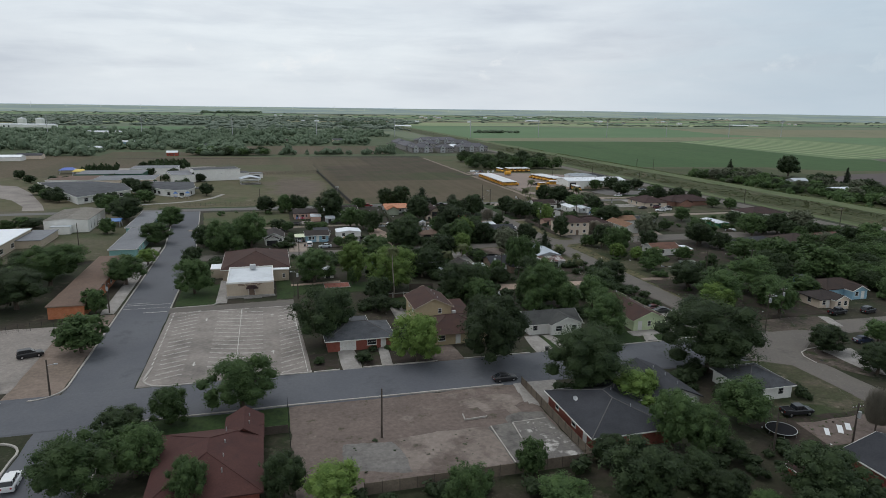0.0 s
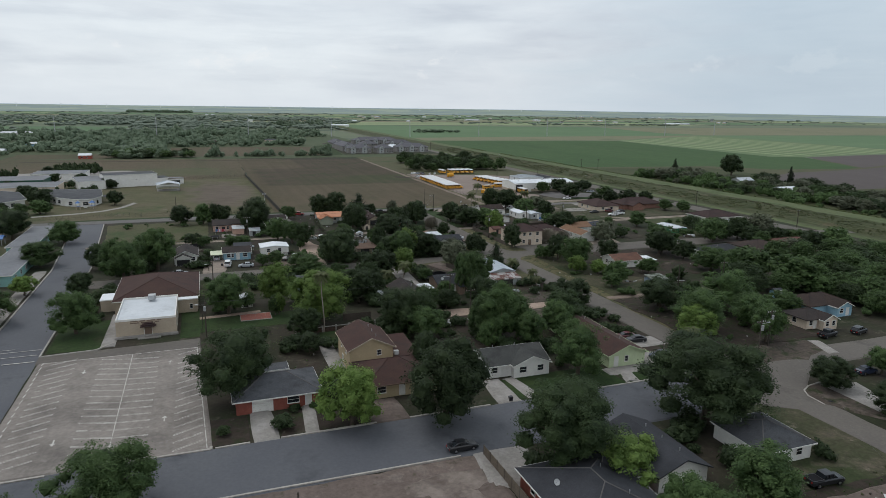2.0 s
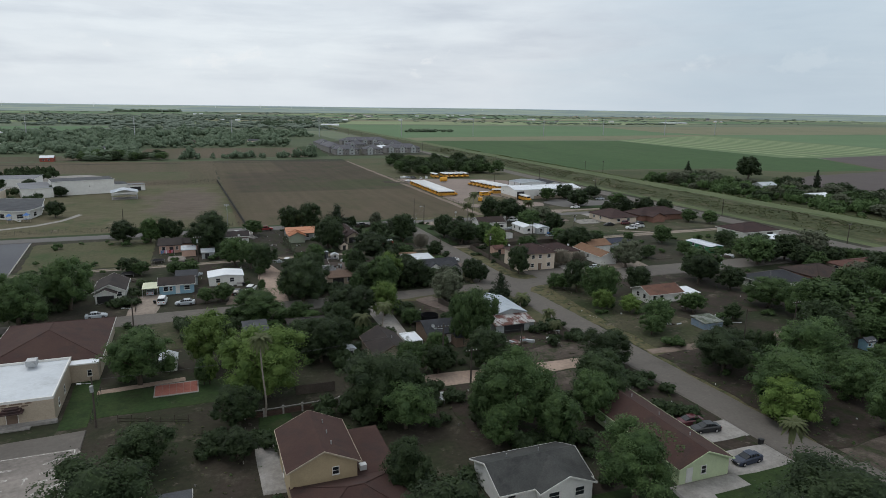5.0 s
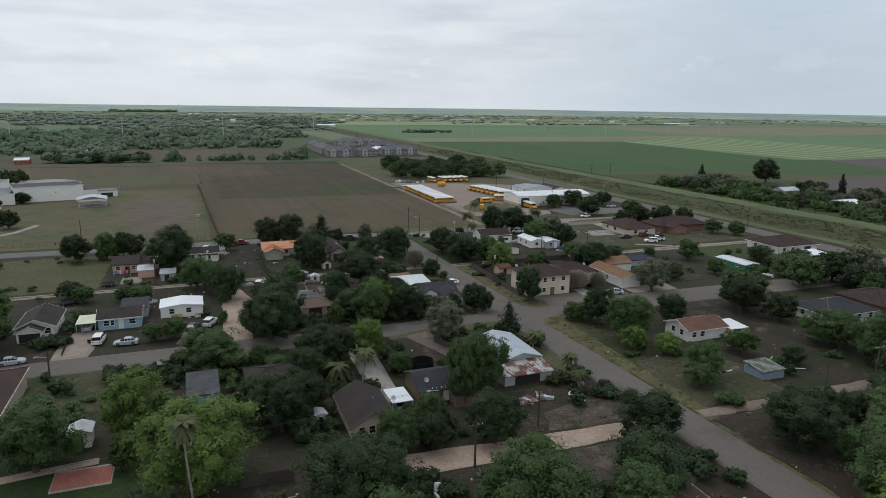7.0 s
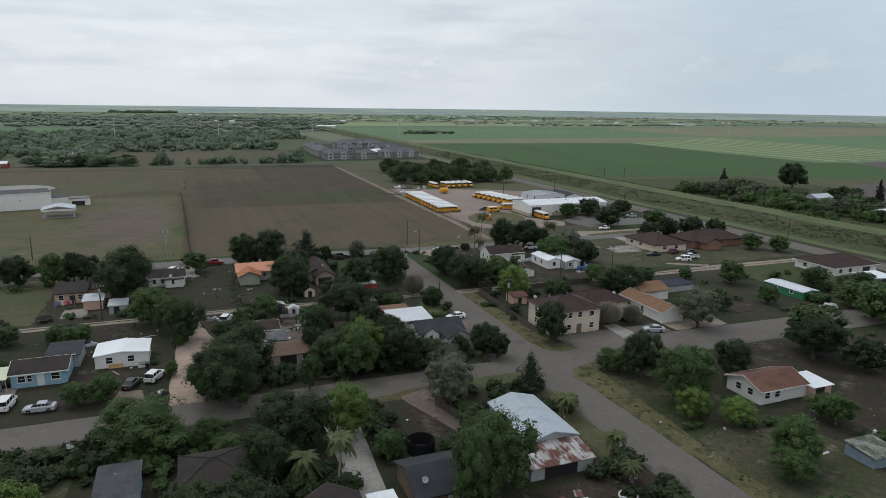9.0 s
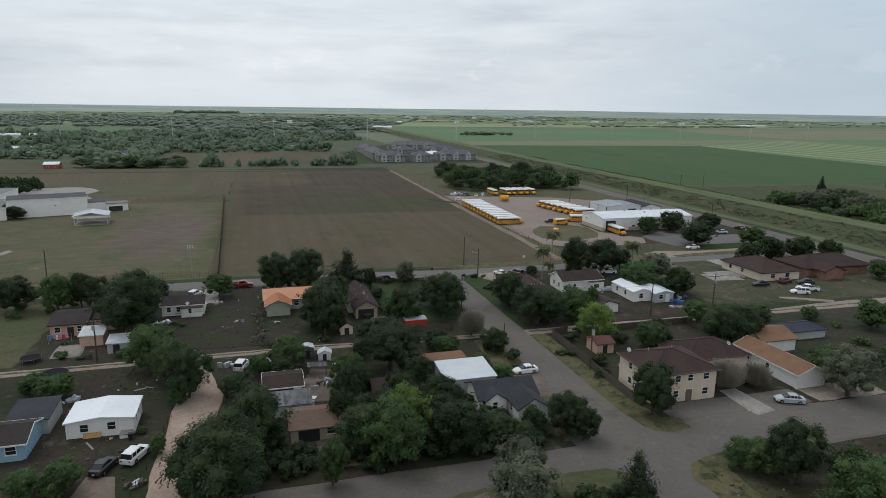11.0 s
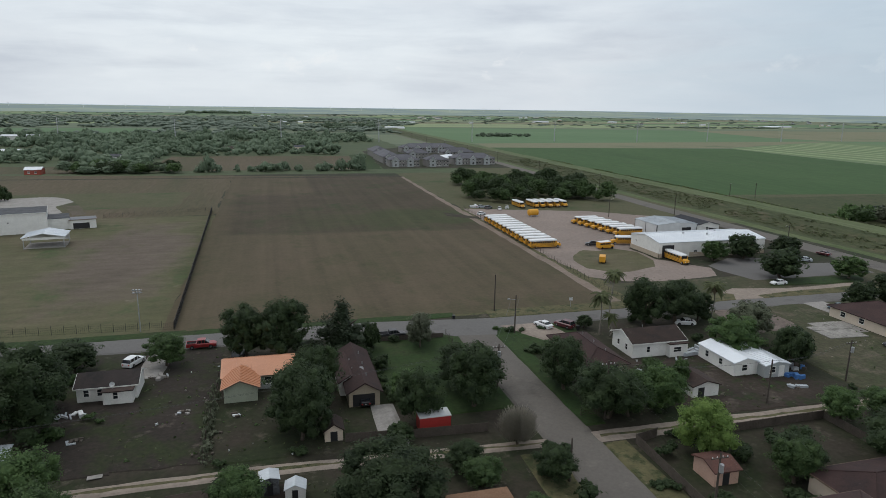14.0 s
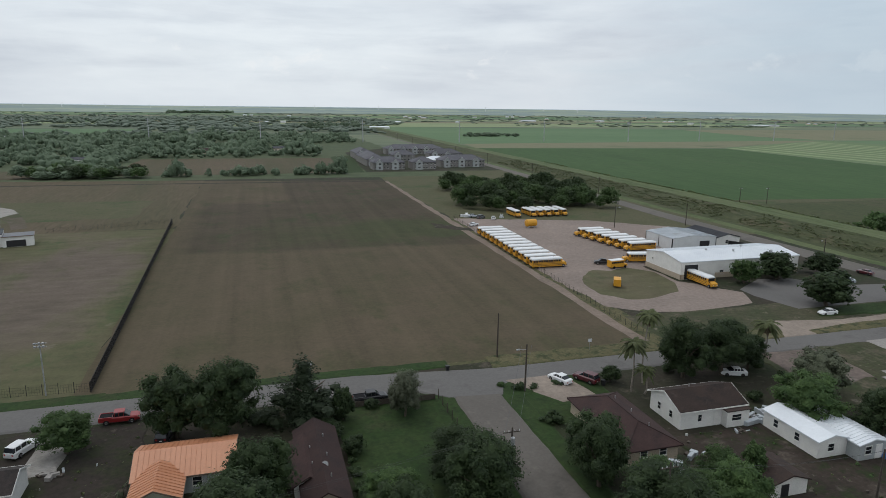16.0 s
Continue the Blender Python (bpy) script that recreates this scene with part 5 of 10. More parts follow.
def ribs(bm, x0, x1, y0, y1, h, rh, axis, over, gap=0.6, t=0.2):
    """Standing seams down both slopes of a gable roof."""
    X0, X1, Y0, Y1 = x0 - over, x1 + over, y0 - over, y1 + over
    if axis == "y":
        tr = lambda p: (p[1], p[0], p[2])
        X0, X1, Y0, Y1 = Y0, Y1, X0, X1
    else:
        tr = lambda p: p
    half, ym = (Y1 - Y0) / 2, (Y0 + Y1) / 2
    z0 = h - rh * over / half + t
    n = int((X1 - X0) / gap)
    for k in range(1, n):
        x = X0 + (X1 - X0) * k / n
        for ys in (Y0, Y1):
            ring = []
            for y, z in ((ys, z0), (ym, h + rh + t)):
                ring.append([tr(p) for p in ((x - 0.03, y, z - 0.02), (x + 0.03, y, z - 0.02), (x + 0.03, y, z + 0.05), (x - 0.03, y, z + 0.05))])
            solid(bm, ring)


def block(parent, x0, x1, y0, y1, h, kind, axis, rh, wall, roof, over=0.45, spec="", trim=None, seams=False, vents=0):
    """One block of a building under its thing: walls, roof, edge boards, openings."""
    bm = bmesh.new()
    if kind == "gable":
        gable_wall(bm, x0, x1, y0, y1, h, rh - 0.06, axis)
    else:
        box(bm, x0, x1, y0, y1, 0, h)
    w = part("wall", bm, wall, parent)
    bm = bmesh.new()
    if kind == "flat":
        box(bm, x0 - over, x1 + over, y0 - over, y1 + over, h, h + 0.16)
    elif kind == "parapet":
        box(bm, x0 + 0.2, x1 - 0.2, y0 + 0.2, y1 - 0.2, h - 0.02, h + 0.05)
    elif kind == "shed":
        solid(bm, [[(x, y0 - over, h), (x, y1 + over, h + rh), (x, y1 + over, h + rh + 0.12), (x, y0 - over, h + 0.12)] for x in (x0 - over, x1 + over)])
    else:
        ridge_roof(bm, x0, x1, y0, y1, h, rh, kind, axis, over)
    r = part("roof", bm, roof, parent)
    if kind == "parapet":
        bm = boxes((x0, x1, y0, y0 + 0.2, h, h + 0.45), (x0, x1, y1 - 0.2, y1, h, h + 0.45), (x0, x0 + 0.2, y0 + 0.2, y1 - 0.2, h, h + 0.45), (x1 - 0.2, x1, y0 + 0.2, y1 - 0.2, h, h + 0.45))
        part("parapet", bm, trim or wall, parent)
    elif kind in ("gable", "hip") and trim:
        bm = bmesh.new()
        fascia(bm, x0, x1, y0, y1, h, rh, kind, axis, over)
        part("edge_board", bm, trim, r)
    elif kind == "flat" and trim:
        bm = boxes((x0 - over, x1 + over, y0 - over - 0.05, y0 - over, h - 0.04, h + 0.2), (x0 - over - 0.05, x0 - over, y0 - over, y1 + over, h - 0.04, h + 0.2), (x1 + over, x1 + over + 0.05, y0 - over, y1 + over, h - 0.04, h + 0.2))
        part("edge_board", bm, trim, r)
    if kind == "hip":
        # cap tiles along the ridge and the four hips
        X0, X1, Y0, Y1 = x0 - over, x1 + over, y0 - over, y1 + over
        half = min(X1 - X0, Y1 - Y0) / 2 if axis == ("x" if X1 - X0 > Y1 - Y0 else "y") else ((Y1 - Y0) / 2 if axis == "x" else (X1 - X0) / 2)
        z0, z1 = h - rh * over / half + 0.18, h + rh + 0.18
        xm, ym = (X0 + X1) / 2, (Y0 + Y1) / 2
        if axis == "x":
            i = min(half, (X1 - X0) / 2 - 0.3)
            ends = ((X0 + i, ym, z1), (X1 - i, ym, z1))
            lines = [(ends[0], ends[1])] + [((x, y, z0), e) for x, e in ((X0, ends[0]), (X1, ends[1])) for y in (Y0, Y1)]
        else:
            i = min(half, (Y1 - Y0) / 2 - 0.3)
            ends = ((xm, Y0 + i, z1), (xm, Y1 - i, z1))
            lines = [(ends[0], ends[1])] + [((x, y, z0), e) for y, e in ((Y0, ends[0]), (Y1, ends[1])) for x in (X0, X1)]
        cap = RIDGE if roof in (R_DARK, R_GREY) else roof
        for a, b in lines:
            bm = bmesh.new()
            tube(bm, a, b, 0.09, 0.09, 5)
            part("ridge_cap", bm, cap, r)
    if seams and kind == "gable":
        bm = bmesh.new()
        ribs(bm, x0, x1, y0, y1, h, rh, axis, over)
        part("seam", bm, roof, r)
    if seams and kind in ("flat", "shed"):
        bm = bmesh.new()
        n = int((x1 - x0 + 2 * over) / 0.7)
        for k in range(1, n):
            x = x0 - over + (x1 - x0 + 2 * over) * k / n
            e = rh if kind == "shed" else 0
            b = 0.12 if kind == "shed" else 0.16
            solid(bm, [[(x - 0.03, y, h + z + b - 0.01), (x + 0.03, y, h + z + b - 0.01), (x + 0.03, y, h + z + b + 0.05), (x - 0.03, y, h + z + b + 0.05)] for y, z in ((y0 - over, 0), (y1 + over, e))])
        part("seam", bm, roof, r)
    for k in range(vents):
        u = (k + 0.7) / (vents + 0.6)
        bm = bmesh.new()
        if axis == "x":
            p = (x0 + (x1 - x0) * u, (y0 + y1) / 2 + (y1 - y0) * 0.16, h + rh * 0.68)
        else:
            p = ((x0 + x1) / 2 + (x1 - x0) * 0.16, y0 + (y1 - y0) * u, h + rh * 0.68)
        tube(bm, p, (p[0], p[1], p[2] + 0.65), 0.08, 0.08, 6)
        part("vent_pipe", bm, STEEL, r)
    openings(w, x0, x1, y0, y1, spec)
    return w, r


def house(label, category, blocks, name="house", group="houses"):
    """blocks: dicts for block(), in world metres; the thing's Empty stands at the first block's corner."""
    b0 = blocks[0]
    ob = thing(name, (b0["x0"] + b0["x1"]) / 2, (b0["y0"] + b0["y1"]) / 2, label, category, group)
    dx, dy = ob.location.x, ob.location.y
    for b in blocks:
        FOOT.append((b["x0"], b["x1"], b["y0"], b["y1"]))
        q = dict(b)
        for k, d in (("x0", dx), ("x1", dx), ("y0", dy), ("y1", dy)):
            q[k] = q[k] - d
        block(ob, **q)
    return ob


def B(x0, x1, y0, y1, h, kind, axis, rh, wall, roof, **kw):
    return dict(x0=x0, x1=x1, y0=y0, y1=y1, h=h, kind=kind, axis=axis, rh=rh, wall=wall, roof=roof, **kw)


def local_part(ob, name, bm, mat, label=""):
    """A part given in world metres."""
    bmesh.ops.translate(bm, verts=bm.verts, vec=(-ob.location.x, -ob.location.y, -ob.location.z))
    return part(name, bm, mat, ob, label)


# the hall at the car park
hall = house("tan stone hall with a brown hipped roof and flat white-roofed front", "hall", [
    B(-12.3, 6.3, 203, 226.5, 3.5, "hip", "y", 2.9, TAN, R_HALL, over=0.5, trim=TRIM),
    B(-10.3, 1.8, 185.8, 203, 3.7, "parapet", "x", 0, TAN, R_PALE, trim=TRIM, spec="S b 5.6 1.5, E w 3 1 1 1.4, E w 8 1 1 1.4"),
    B(1.8, 6.2, 200.6, 203, 3.3, "flat", "x", 0, TAN, R_WHITE, over=0.15, trim=TRIM, spec="S w 2.6 0.8 1 1.2"),
    B(-15.8, -12.3, 207, 213, 2.8, "flat", "x", 0, TAN, R_WHITE, over=0.1, trim=TRIM),
], "hall", "")
local_part(hall, "entrance_canopy", boxes((-5.4, -2.2, 184.3, 185.8, 2.5, 2.62), (-5.1, -2.5, 184.6, 185.8, 2.62, 2.95), (-4.7, -2.9, 184.9, 185.8, 2.95, 3.2)), R_MAROON, "small maroon canopy over the door")
local_part(hall, "roof_unit", boxes((-4.6, -3.0, 199.8, 201.6, 4.2, 5.2), (-4.4, -3.2, 199.6, 199.8, 4.4, 5.0)), STEEL, "galvanised cooling unit on the roof")
bm = bmesh.new()
for row, z, xs in ((0, 3.45, (-7.4, 0.6)), (1, 3.05, (-7.4, 0.6))):
    x = xs[0]
    for w in ((1.5, 1.1, 1.7, 0.9) if row == 0 else (1.8, 0.6, 1.4, 0.9)):
        box(bm, x, x + w, 185.76, 185.797, z, z + 0.22)
        x += w + 0.35
local_part(hall, "letter_bars", bm, BROWN_TRIM, "dark lettering reduced to bars")
local_part(hall, "plinth", boxes((-10.6, 2.1, 184.9, 185.8, 0, 0.45), (-6, -1.4, 183.9, 184.9, 0, 0.2)), PALE_SLAB)

# along the cross street
house("low red brick house with grey hipped roof and white garage door", "house", [
    B(12, 25.6, 140.6, 150.5, 2.6, "hip", "x", 2.0, BRICK, R_GREY, over=0.6, trim=TRIM, vents=2, spec="S g 2.5 3.4, S w 8.2 2.0, S d 11.2 1.0"),
    B(16.5, 21.5, 150.5, 153.5, 3.0, "flat", "x", 0, BRICK, R_GREY, over=0.3, trim=TRIM)])
tan_house = house("two-storey yellow-tan house with brown roofs and lower wings", "house", [
    B(33, 41.4, 150.4, 161.2, 5.1, "gable", "y", 2.0, YELLOW_TAN, R_HALL, over=0.5, trim=TAN, vents=3, spec="S w 5.2 0.9 3.6 1.1, W w 3 1 3.4 1.2, W w 7 1 3.4 1.2, W w 4 1"),
    B(33.4, 46.4, 139.4, 150.4, 2.6, "hip", "x", 2.3, YELLOW_TAN, R_HALL, over=0.5, trim=BROWN_TRIM, spec="S w 2 1.6, S d 6 1"),
    B(41.4, 46.6, 150.4, 161.6, 2.6, "shed", "x", 0.5, YELLOW_TAN, R_HALL, over=0.3)])
local_part(tan_house, "cooling_unit", boxes((42.0, 42.9, 151.4, 152.2, 2.75, 3.5)), PLASTIC_WHITE, "white cooling unit on the lower roof")
house("white house with a grey roof and front gable", "house", [
    B(57.2, 69.6, 141, 149.4, 2.5, "gable", "x", 1.7, WHITE, R_OLIVE, over=0.5, trim=TRIM, vents=2, spec="S d 2.8 1.0, S w 0.8 1.2"),
    B(62, 69.4, 139.6, 145, 2.5, "gable", "y", 1.5, WHITE, R_OLIVE, over=0.4, trim=TRIM, spec="S w 1.0 1.6, S w 4.8 1.4, E w 1.5 1.2")])
house("long pale green house with a brown gable roof", "house", [
    B(82, 90.4, 138.2, 162, 2.6, "gable", "y", 1.7, GREEN_WALL, R_HALL, over=0.5, trim=GREEN_WALL, vents=3, spec="S w 3.6 0.9, S d 1.2 0.9, E w 4 1.2, E w 9 1.2, W w 6 1.2, W w 12 1.2")])
house("brown-roofed house behind the corner trees", "house", [
    B(-14.6, -1.4, 88.5, 105.6, 2.7, "hip", "y", 2.3, BRICK, R_OXBLOOD, over=0.6, vents=4, spec="E w 4 1.4, E w 10 1.4"),
    B(-6, -1.2, 103, 109.6, 2.6, "gable", "y", 1.5, BRICK, R_OXBLOOD, over=0.5, vents=2, spec="E w 2 1")])
house("brick house with a charcoal hipped roof", "house", [
    B(46.8, 59.8, 91, 107.2, 2.6, "hip", "y", 2.4, BRICK, R_DARK, over=0.6, trim=TRIM, vents=2, spec="W w 3 1.2, W w 9 1.4, S w 6 2.0, W d 13 1"),
    B(55, 62, 101, 109, 2.6, "hip", "x", 1.8, BRICK, R_DARK, over=0.5, trim=TRIM)])
house("low house with a dark grey roof", "house", [
    B(63.4, 71.4, 99.6, 113, 2.6, "gable", "y", 1.7, WHITE, R_DARK, over=0.5, vents=3)])
house("white house with a charcoal hipped roof", "house", [
    B(81.6, 90.8, 99.8, 109.4, 2.6, "hip", "x", 1.9, WHITE, R_GREY, over=0.5, trim=TRIM, vents=3, spec="S w 6.2 1.2, S w 2 1.2, E w 4 1.2")])
house("dark-roofed house with white edge boards", "house", [
    B(80.4, 92, 66, 78.6, 2.6, "gable", "y", 1.9, BRICK, R_DARK, over=0.5, trim=TRIM)])
house("small red-brown shed with white trim", "shed", [
    B(70, 73.4, 74.6, 78, 2.1, "gable", "y", 0.9, RED_WALL, R_MAROON, over=0.3, trim=TRIM)], "shed", "sheds")
house("cream house with a low dark roof and front gable", "house", [
    B(139.4, 147.4, 142.8, 149.8, 2.5, "hip", "x", 1.3, CREAM, R_UMBER, over=0.5, spec="S w 0.8 1.1, S d 2.2 0.9, W w 3 1.2"),
    B(142.9, 147.2, 141.2, 146.2, 2.5, "gable", "y", 1.1, CREAM, R_UMBER, over=0.4, trim=TRIM, spec="S w 0.6 1.1, S w 2.6 1.1")])
house("brown-roofed blue house behind the cream one", "house", [
    B(149.4, 162.6, 150.6, 159.4, 2.5, "hip", "x", 1.6, BLUE_WALL, R_BROWN, over=0.5, spec="S w 10.4 1.2"),
    B(155.2, 160.2, 147.6, 153.6, 2.5, "gable", "y", 1.2, BLUE_WALL, R_BROWN, over=0.4, trim=TRIM, spec="S w 0.8 1.2, S d 3 0.9")])

# west side
house("long flat brown-roofed block with an orange brick end", "school block", [
    B(-50, -42.2, 176.4, 230, 3.0, "flat", "x", 0, ORANGE_BRICK, R_FLATBROWN, over=0.3, trim=BROWN_TRIM, spec="E w 10 2, E w 16 2, E w 22 2, E w 28 2, E w 36 2, E w 44 2")], "school_block", "school blocks")
house("long grey flat-roofed block with teal panels", "school block", [
    B(-49.6, -41.6, 239.4, 280, 3.0, "flat", "x", 0, TEAL_WALL, R_FLATGREY, over=0.4, trim=TRIM, spec="E w 4 1.6, E w 10 1.6, E w 16 1.6, E w 22 1.6, E w 30 1.6"),
    B(-52, -44.4, 280, 319, 3.0, "flat", "x", 0, TEAL_WALL, R_FLATGREY, over=0.4, trim=TRIM, spec="E w 4 1.6, E w 12 1.6, E w 20 1.6")], "school_block", "school blocks")
house("white metal gymnasium with ribbed walls", "gymnasium", [
    B(-83, -67.4, 290, 319, 4.9, "gable", "y", 0.8, WHITE, R_TANMETAL, over=0.2, seams=True, spec="E w 4 0.8 1 3, E w 9 0.8 1 3, E w 14 0.8 1 3, E w 19 0.8 1 3"),
    B(-80, -73, 286.4, 290, 3.0, "flat", "x", 0, WHITE, R_GALV, over=0.1)], "gymnasium", "")
house("tan school wing with a pale flat roof", "school block", [
    B(-112, -84, 244, 279, 4.0, "flat", "x", 0, TAN, R_WHITE, over=0.3, trim=TRIM, spec="S w 3 3 1 1.6, S w 12 3 1 1.6, S w 21 3 1 1.6, E w 4 3 1 1.6, E w 14 3 1 1.6, E w 24 3 1 1.6"),
    B(-84, -76, 262, 282, 2.8, "flat", "x", 0, TAN, R_FLATGREY, over=0.3)], "school_block", "school blocks")
house("grey flat-roofed school wings behind the classrooms", "school block", [
    B(-100, -66, 440, 466, 4.2, "flat", "x", 0, CREAM, R_FLATGREY, over=0.3, trim=TRIM),
    B(-118, -78, 474, 500, 4.4, "flat", "x", 0, DARK_GREEN_WALL, R_FLATGREY, over=0.3, trim=DARK_GREEN_WALL, spec="S w 4 4 1 1.4, S w 14 4 1 1.4, S w 24 4 1 1.4"),
    B(-92, -62, 512, 536, 4.2, "flat", "x", 0, WHITE, R_FLATGREY, over=0.3, trim=TRIM),
    B(-126, -100, 444, 470, 4.0, "flat", "x", 0, WHITE, R_FLATBROWN, over=0.3, trim=TRIM)], "school_block", "school blocks")


def bent_wing(plan, cx, cy, label, wins, porch):
    """White classrooms on a many-sided plan under a low grey roof."""
    FOOT.append((min(p[0] for p in plan), max(p[0] for p in plan), min(p[1] for p in plan), max(p[1] for p in plan)))
    ob = thing("school_block", cx, cy, label, "school block", "school blocks")
    q = [Vector((x - cx, y - cy, 0)) for x, y in plan]
    bm = bmesh.new()
    solid(bm, [[p + Vector((0, 0, z)) for p in q] for z in (0, 3.6)])
    w = part("wall", bm, WHITE, ob)
    bm = bmesh.new()
    solid(bm, [[p * s + Vector((0, 0, z)) for p in q] for s, z in ((1.035, 3.5), (1.035, 3.85), (0.45, 5.0))])
    r = part("roof", bm, R_GREY, ob)
    bm = bmesh.new()
    for a, b in zip(q, q[1:] + q[:1]):
        d = (b - a).normalized()
        n = Vector((d.y, -d.x, 0)) * 0.06
        a, b = a * 1.036, b * 1.036
        solid(bm, [[p + n + Vector((0, 0, 3.46)), p + Vector((0, 0, 3.46)), p + Vector((0, 0, 3.9)), p + n + Vector((0, 0, 3.9))] for p in (a, b)])
    part("edge_board", bm, TRIM, r)
    for k, u, wide in wins:
        a, b = q[k], q[(k + 1) % len(q)]
        m = Matrix.Translation(a) @ Matrix.Rotation(math.atan2(b.y - a.y, b.x - a.x), 4, "Z") @ Matrix.Translation((u, 0, 0))
        window(w, m, wide, 0.6 if k else 0.9, 1.8)
    if not porch:
        return
    bm = boxes((14.8, 19.6, -10.5, -4.2, 2.9, 3.2))
    c = part("porch_roof", bm, R_GREY, ob)
    post = to_mesh("post", boxes((-0.2, 0.2, -0.2, 0.2, 0, 2.9)), BROWN_TRIM)
    for y in (-10.0, -7.3, -4.7):
        share("post", post, ob, (19.2, y, 0))


bent_wing(((-62, 404), (-54.5, 394.5), (-47, 389), (-41, 390), (-38.6, 401), (-42, 426), (-70, 434), (-73, 412)), -53.0, 411.0,
          "white school classrooms with a bent front and grey roof", ((0, 3.0, 2.4), (0, 7.4, 2.4), (1, 3.0, 2.4), (2, 1.6, 2.4), (3, 4.0, 2.6)), True)
bent_wing(((-90.5, 368.5), (-71, 396), (-80, 424), (-101, 439), (-127, 436), (-110, 405)), -97.0, 408.0,
          "white school wing set askew under a dark grey roof", ((0, 4, 2.4), (0, 11, 2.4), (0, 18, 2.4), (0, 26, 2.4), (5, 6, 2.4), (5, 16, 2.4), (5, 26, 2.4), (1, 6, 2.4)), False)
gym = house("large white school gymnasium", "gymnasium", [
    B(-46, -16.6, 474, 491, 7.3, "flat", "x", 0, WHITE, R_GREY, over=0.2, trim=TRIM, spec="S w 4 0.6 4 0.6, S w 17 0.6 4 0.6"),
    B(-16.6, -9.4, 478, 490, 4.2, "flat", "x", 0, WHITE, R_GREY, over=0.1),
    B(-9.4, -0.6, 477, 484, 3.4, "flat", "x", 0, WHITE, R_FLATGREY, over=0.3, trim=BROWN_TRIM, spec="S o 1 5.5 0 2.2"),
    B(-60, -46, 470, 500, 4.8, "flat", "x", 0, WHITE, R_FLATGREY, over=0.2, trim=TRIM)], "gymnasium", "")
# the gymnasium stands askew, turned about its south-east corner
corner = Vector((-16.6, 474, 0))
gym.location = Vector((-16.2, 471.4, 0)) + Matrix.Rotation(radians(15), 3, "Z") @ (gym.location - corner)
gym.rotation_euler.z = radians(15)


def pavilion(x0, x1, y0, y1, h, rh, roof, label, posts=3, axis="x", turn=0.0):
    ob = thing("pavilion", (x0 + x1) / 2, (y0 + y1) / 2, label, "pavilion")
    hx, hy = (x1 - x0) / 2, (y1 - y0) / 2
    bm = bmesh.new()
    ridge_roof(bm, -hx, hx, -hy, hy, h, rh, "gable", axis, 0.3)
    r = part("roof", bm, roof, ob)
    bm = bmesh.new()
    ribs(bm, -hx, hx, -hy, hy, h, rh, axis, 0.3)
    part("seam", bm, roof, r)
    if axis == "y":
        ob.rotation_euler.z = radians(turn)
        part("end_wall", boxes((-hx, hx, hy - 0.5, hy - 0.38, 1.0, h - 0.02)), WHITE, ob)
        part("fascia", boxes((-hx, hx, -hy - 0.02, -hy + 0.1, h - 0.7, h - 0.02)), WHITE, ob)
    post = to_mesh("post", boxes((-0.12, 0.12, -0.12, 0.12, 0, h)), STEEL)
    for k in range(posts):
        for y in (-hy + 0.3, hy - 0.3):
            share("post", post, ob, (-hx + 0.3 + (2 * hx - 0.6) * k / (posts - 1), y, 0))
    part("slab", boxes((-hx, hx, -hy, hy, 0, 0.08)), PALE_SLAB, ob)
    return ob


pavilion(-15.6, -3.4, 441.6, 452, 3.6, 1.3, R_WHITE, "open steel pavilion with a pale gabled metal roof", 2, "y", 6)

pavilion(-62.4, -57.6, 298.6, 303.4, 2.6, 0.8, PLASTIC_BLUE, "open shelter with a bright blue canopy", 2)

# middle block
house("white bungalow with a brown gable roof and porch", "house", [
    B(-0.6, 6.2, 253, 264.5, 2.5, "gable", "y", 1.6, WHITE, R_UMBER, over=0.5, trim=TRIM, spec="S w 0.8 1.4, S d 3 1, S w 4.8 1.4, E w 2 1, E w 6 1"),
    B(-0.2, 4.4, 250.6, 253, 2.2, "gable", "y", 1.1, WHITE, R_UMBER, over=0.3, trim=TRIM, spec="S o 0.4 3.8 0 1.9")])
house("light blue house with a dark brown roof", "house", [
    B(14.2, 22.6, 254, 261, 2.5, "gable", "x", 1.2, BLUE_WALL, R_UMBER, over=0.4, trim=TRIM, spec="S w 1 1.2, S w 2.4 0.8, S d 4 0.9, S w 6 1.4"),
    B(18, 23.6, 261, 268, 2.4, "shed", "x", 0.4, GREY_WALL, R_DARK, over=0.2)])


def carport(x0, x1, y0, y1, h, roof, label, posts=2):
    ob = thing("carport", (x0 + x1) / 2, (y0 + y1) / 2, label, "carport", "carports")
    hx, hy = (x1 - x0) / 2, (y1 - y0) / 2
    r = part("roof", boxes((-hx, hx, -hy, hy, h, h + 0.1)), roof, ob)
    bm = bmesh.new()
    for k in range(1, int(2 * hx / 0.5)):
        box(bm, -hx + 0.5 * k - 0.02, -hx + 0.5 * k + 0.02, -hy, hy, h + 0.1, h + 0.14)
    part("seam", bm, roof, r)
    post = to_mesh("post", boxes((-0.06, 0.06, -0.06, 0.06, 0, h)), STEEL)
    for x in (-hx + 0.1, hx - 0.1):
        for y in (-hy + 0.1, hy - 0.1):
            share("post", post, ob, (x, y, 0))
    return ob


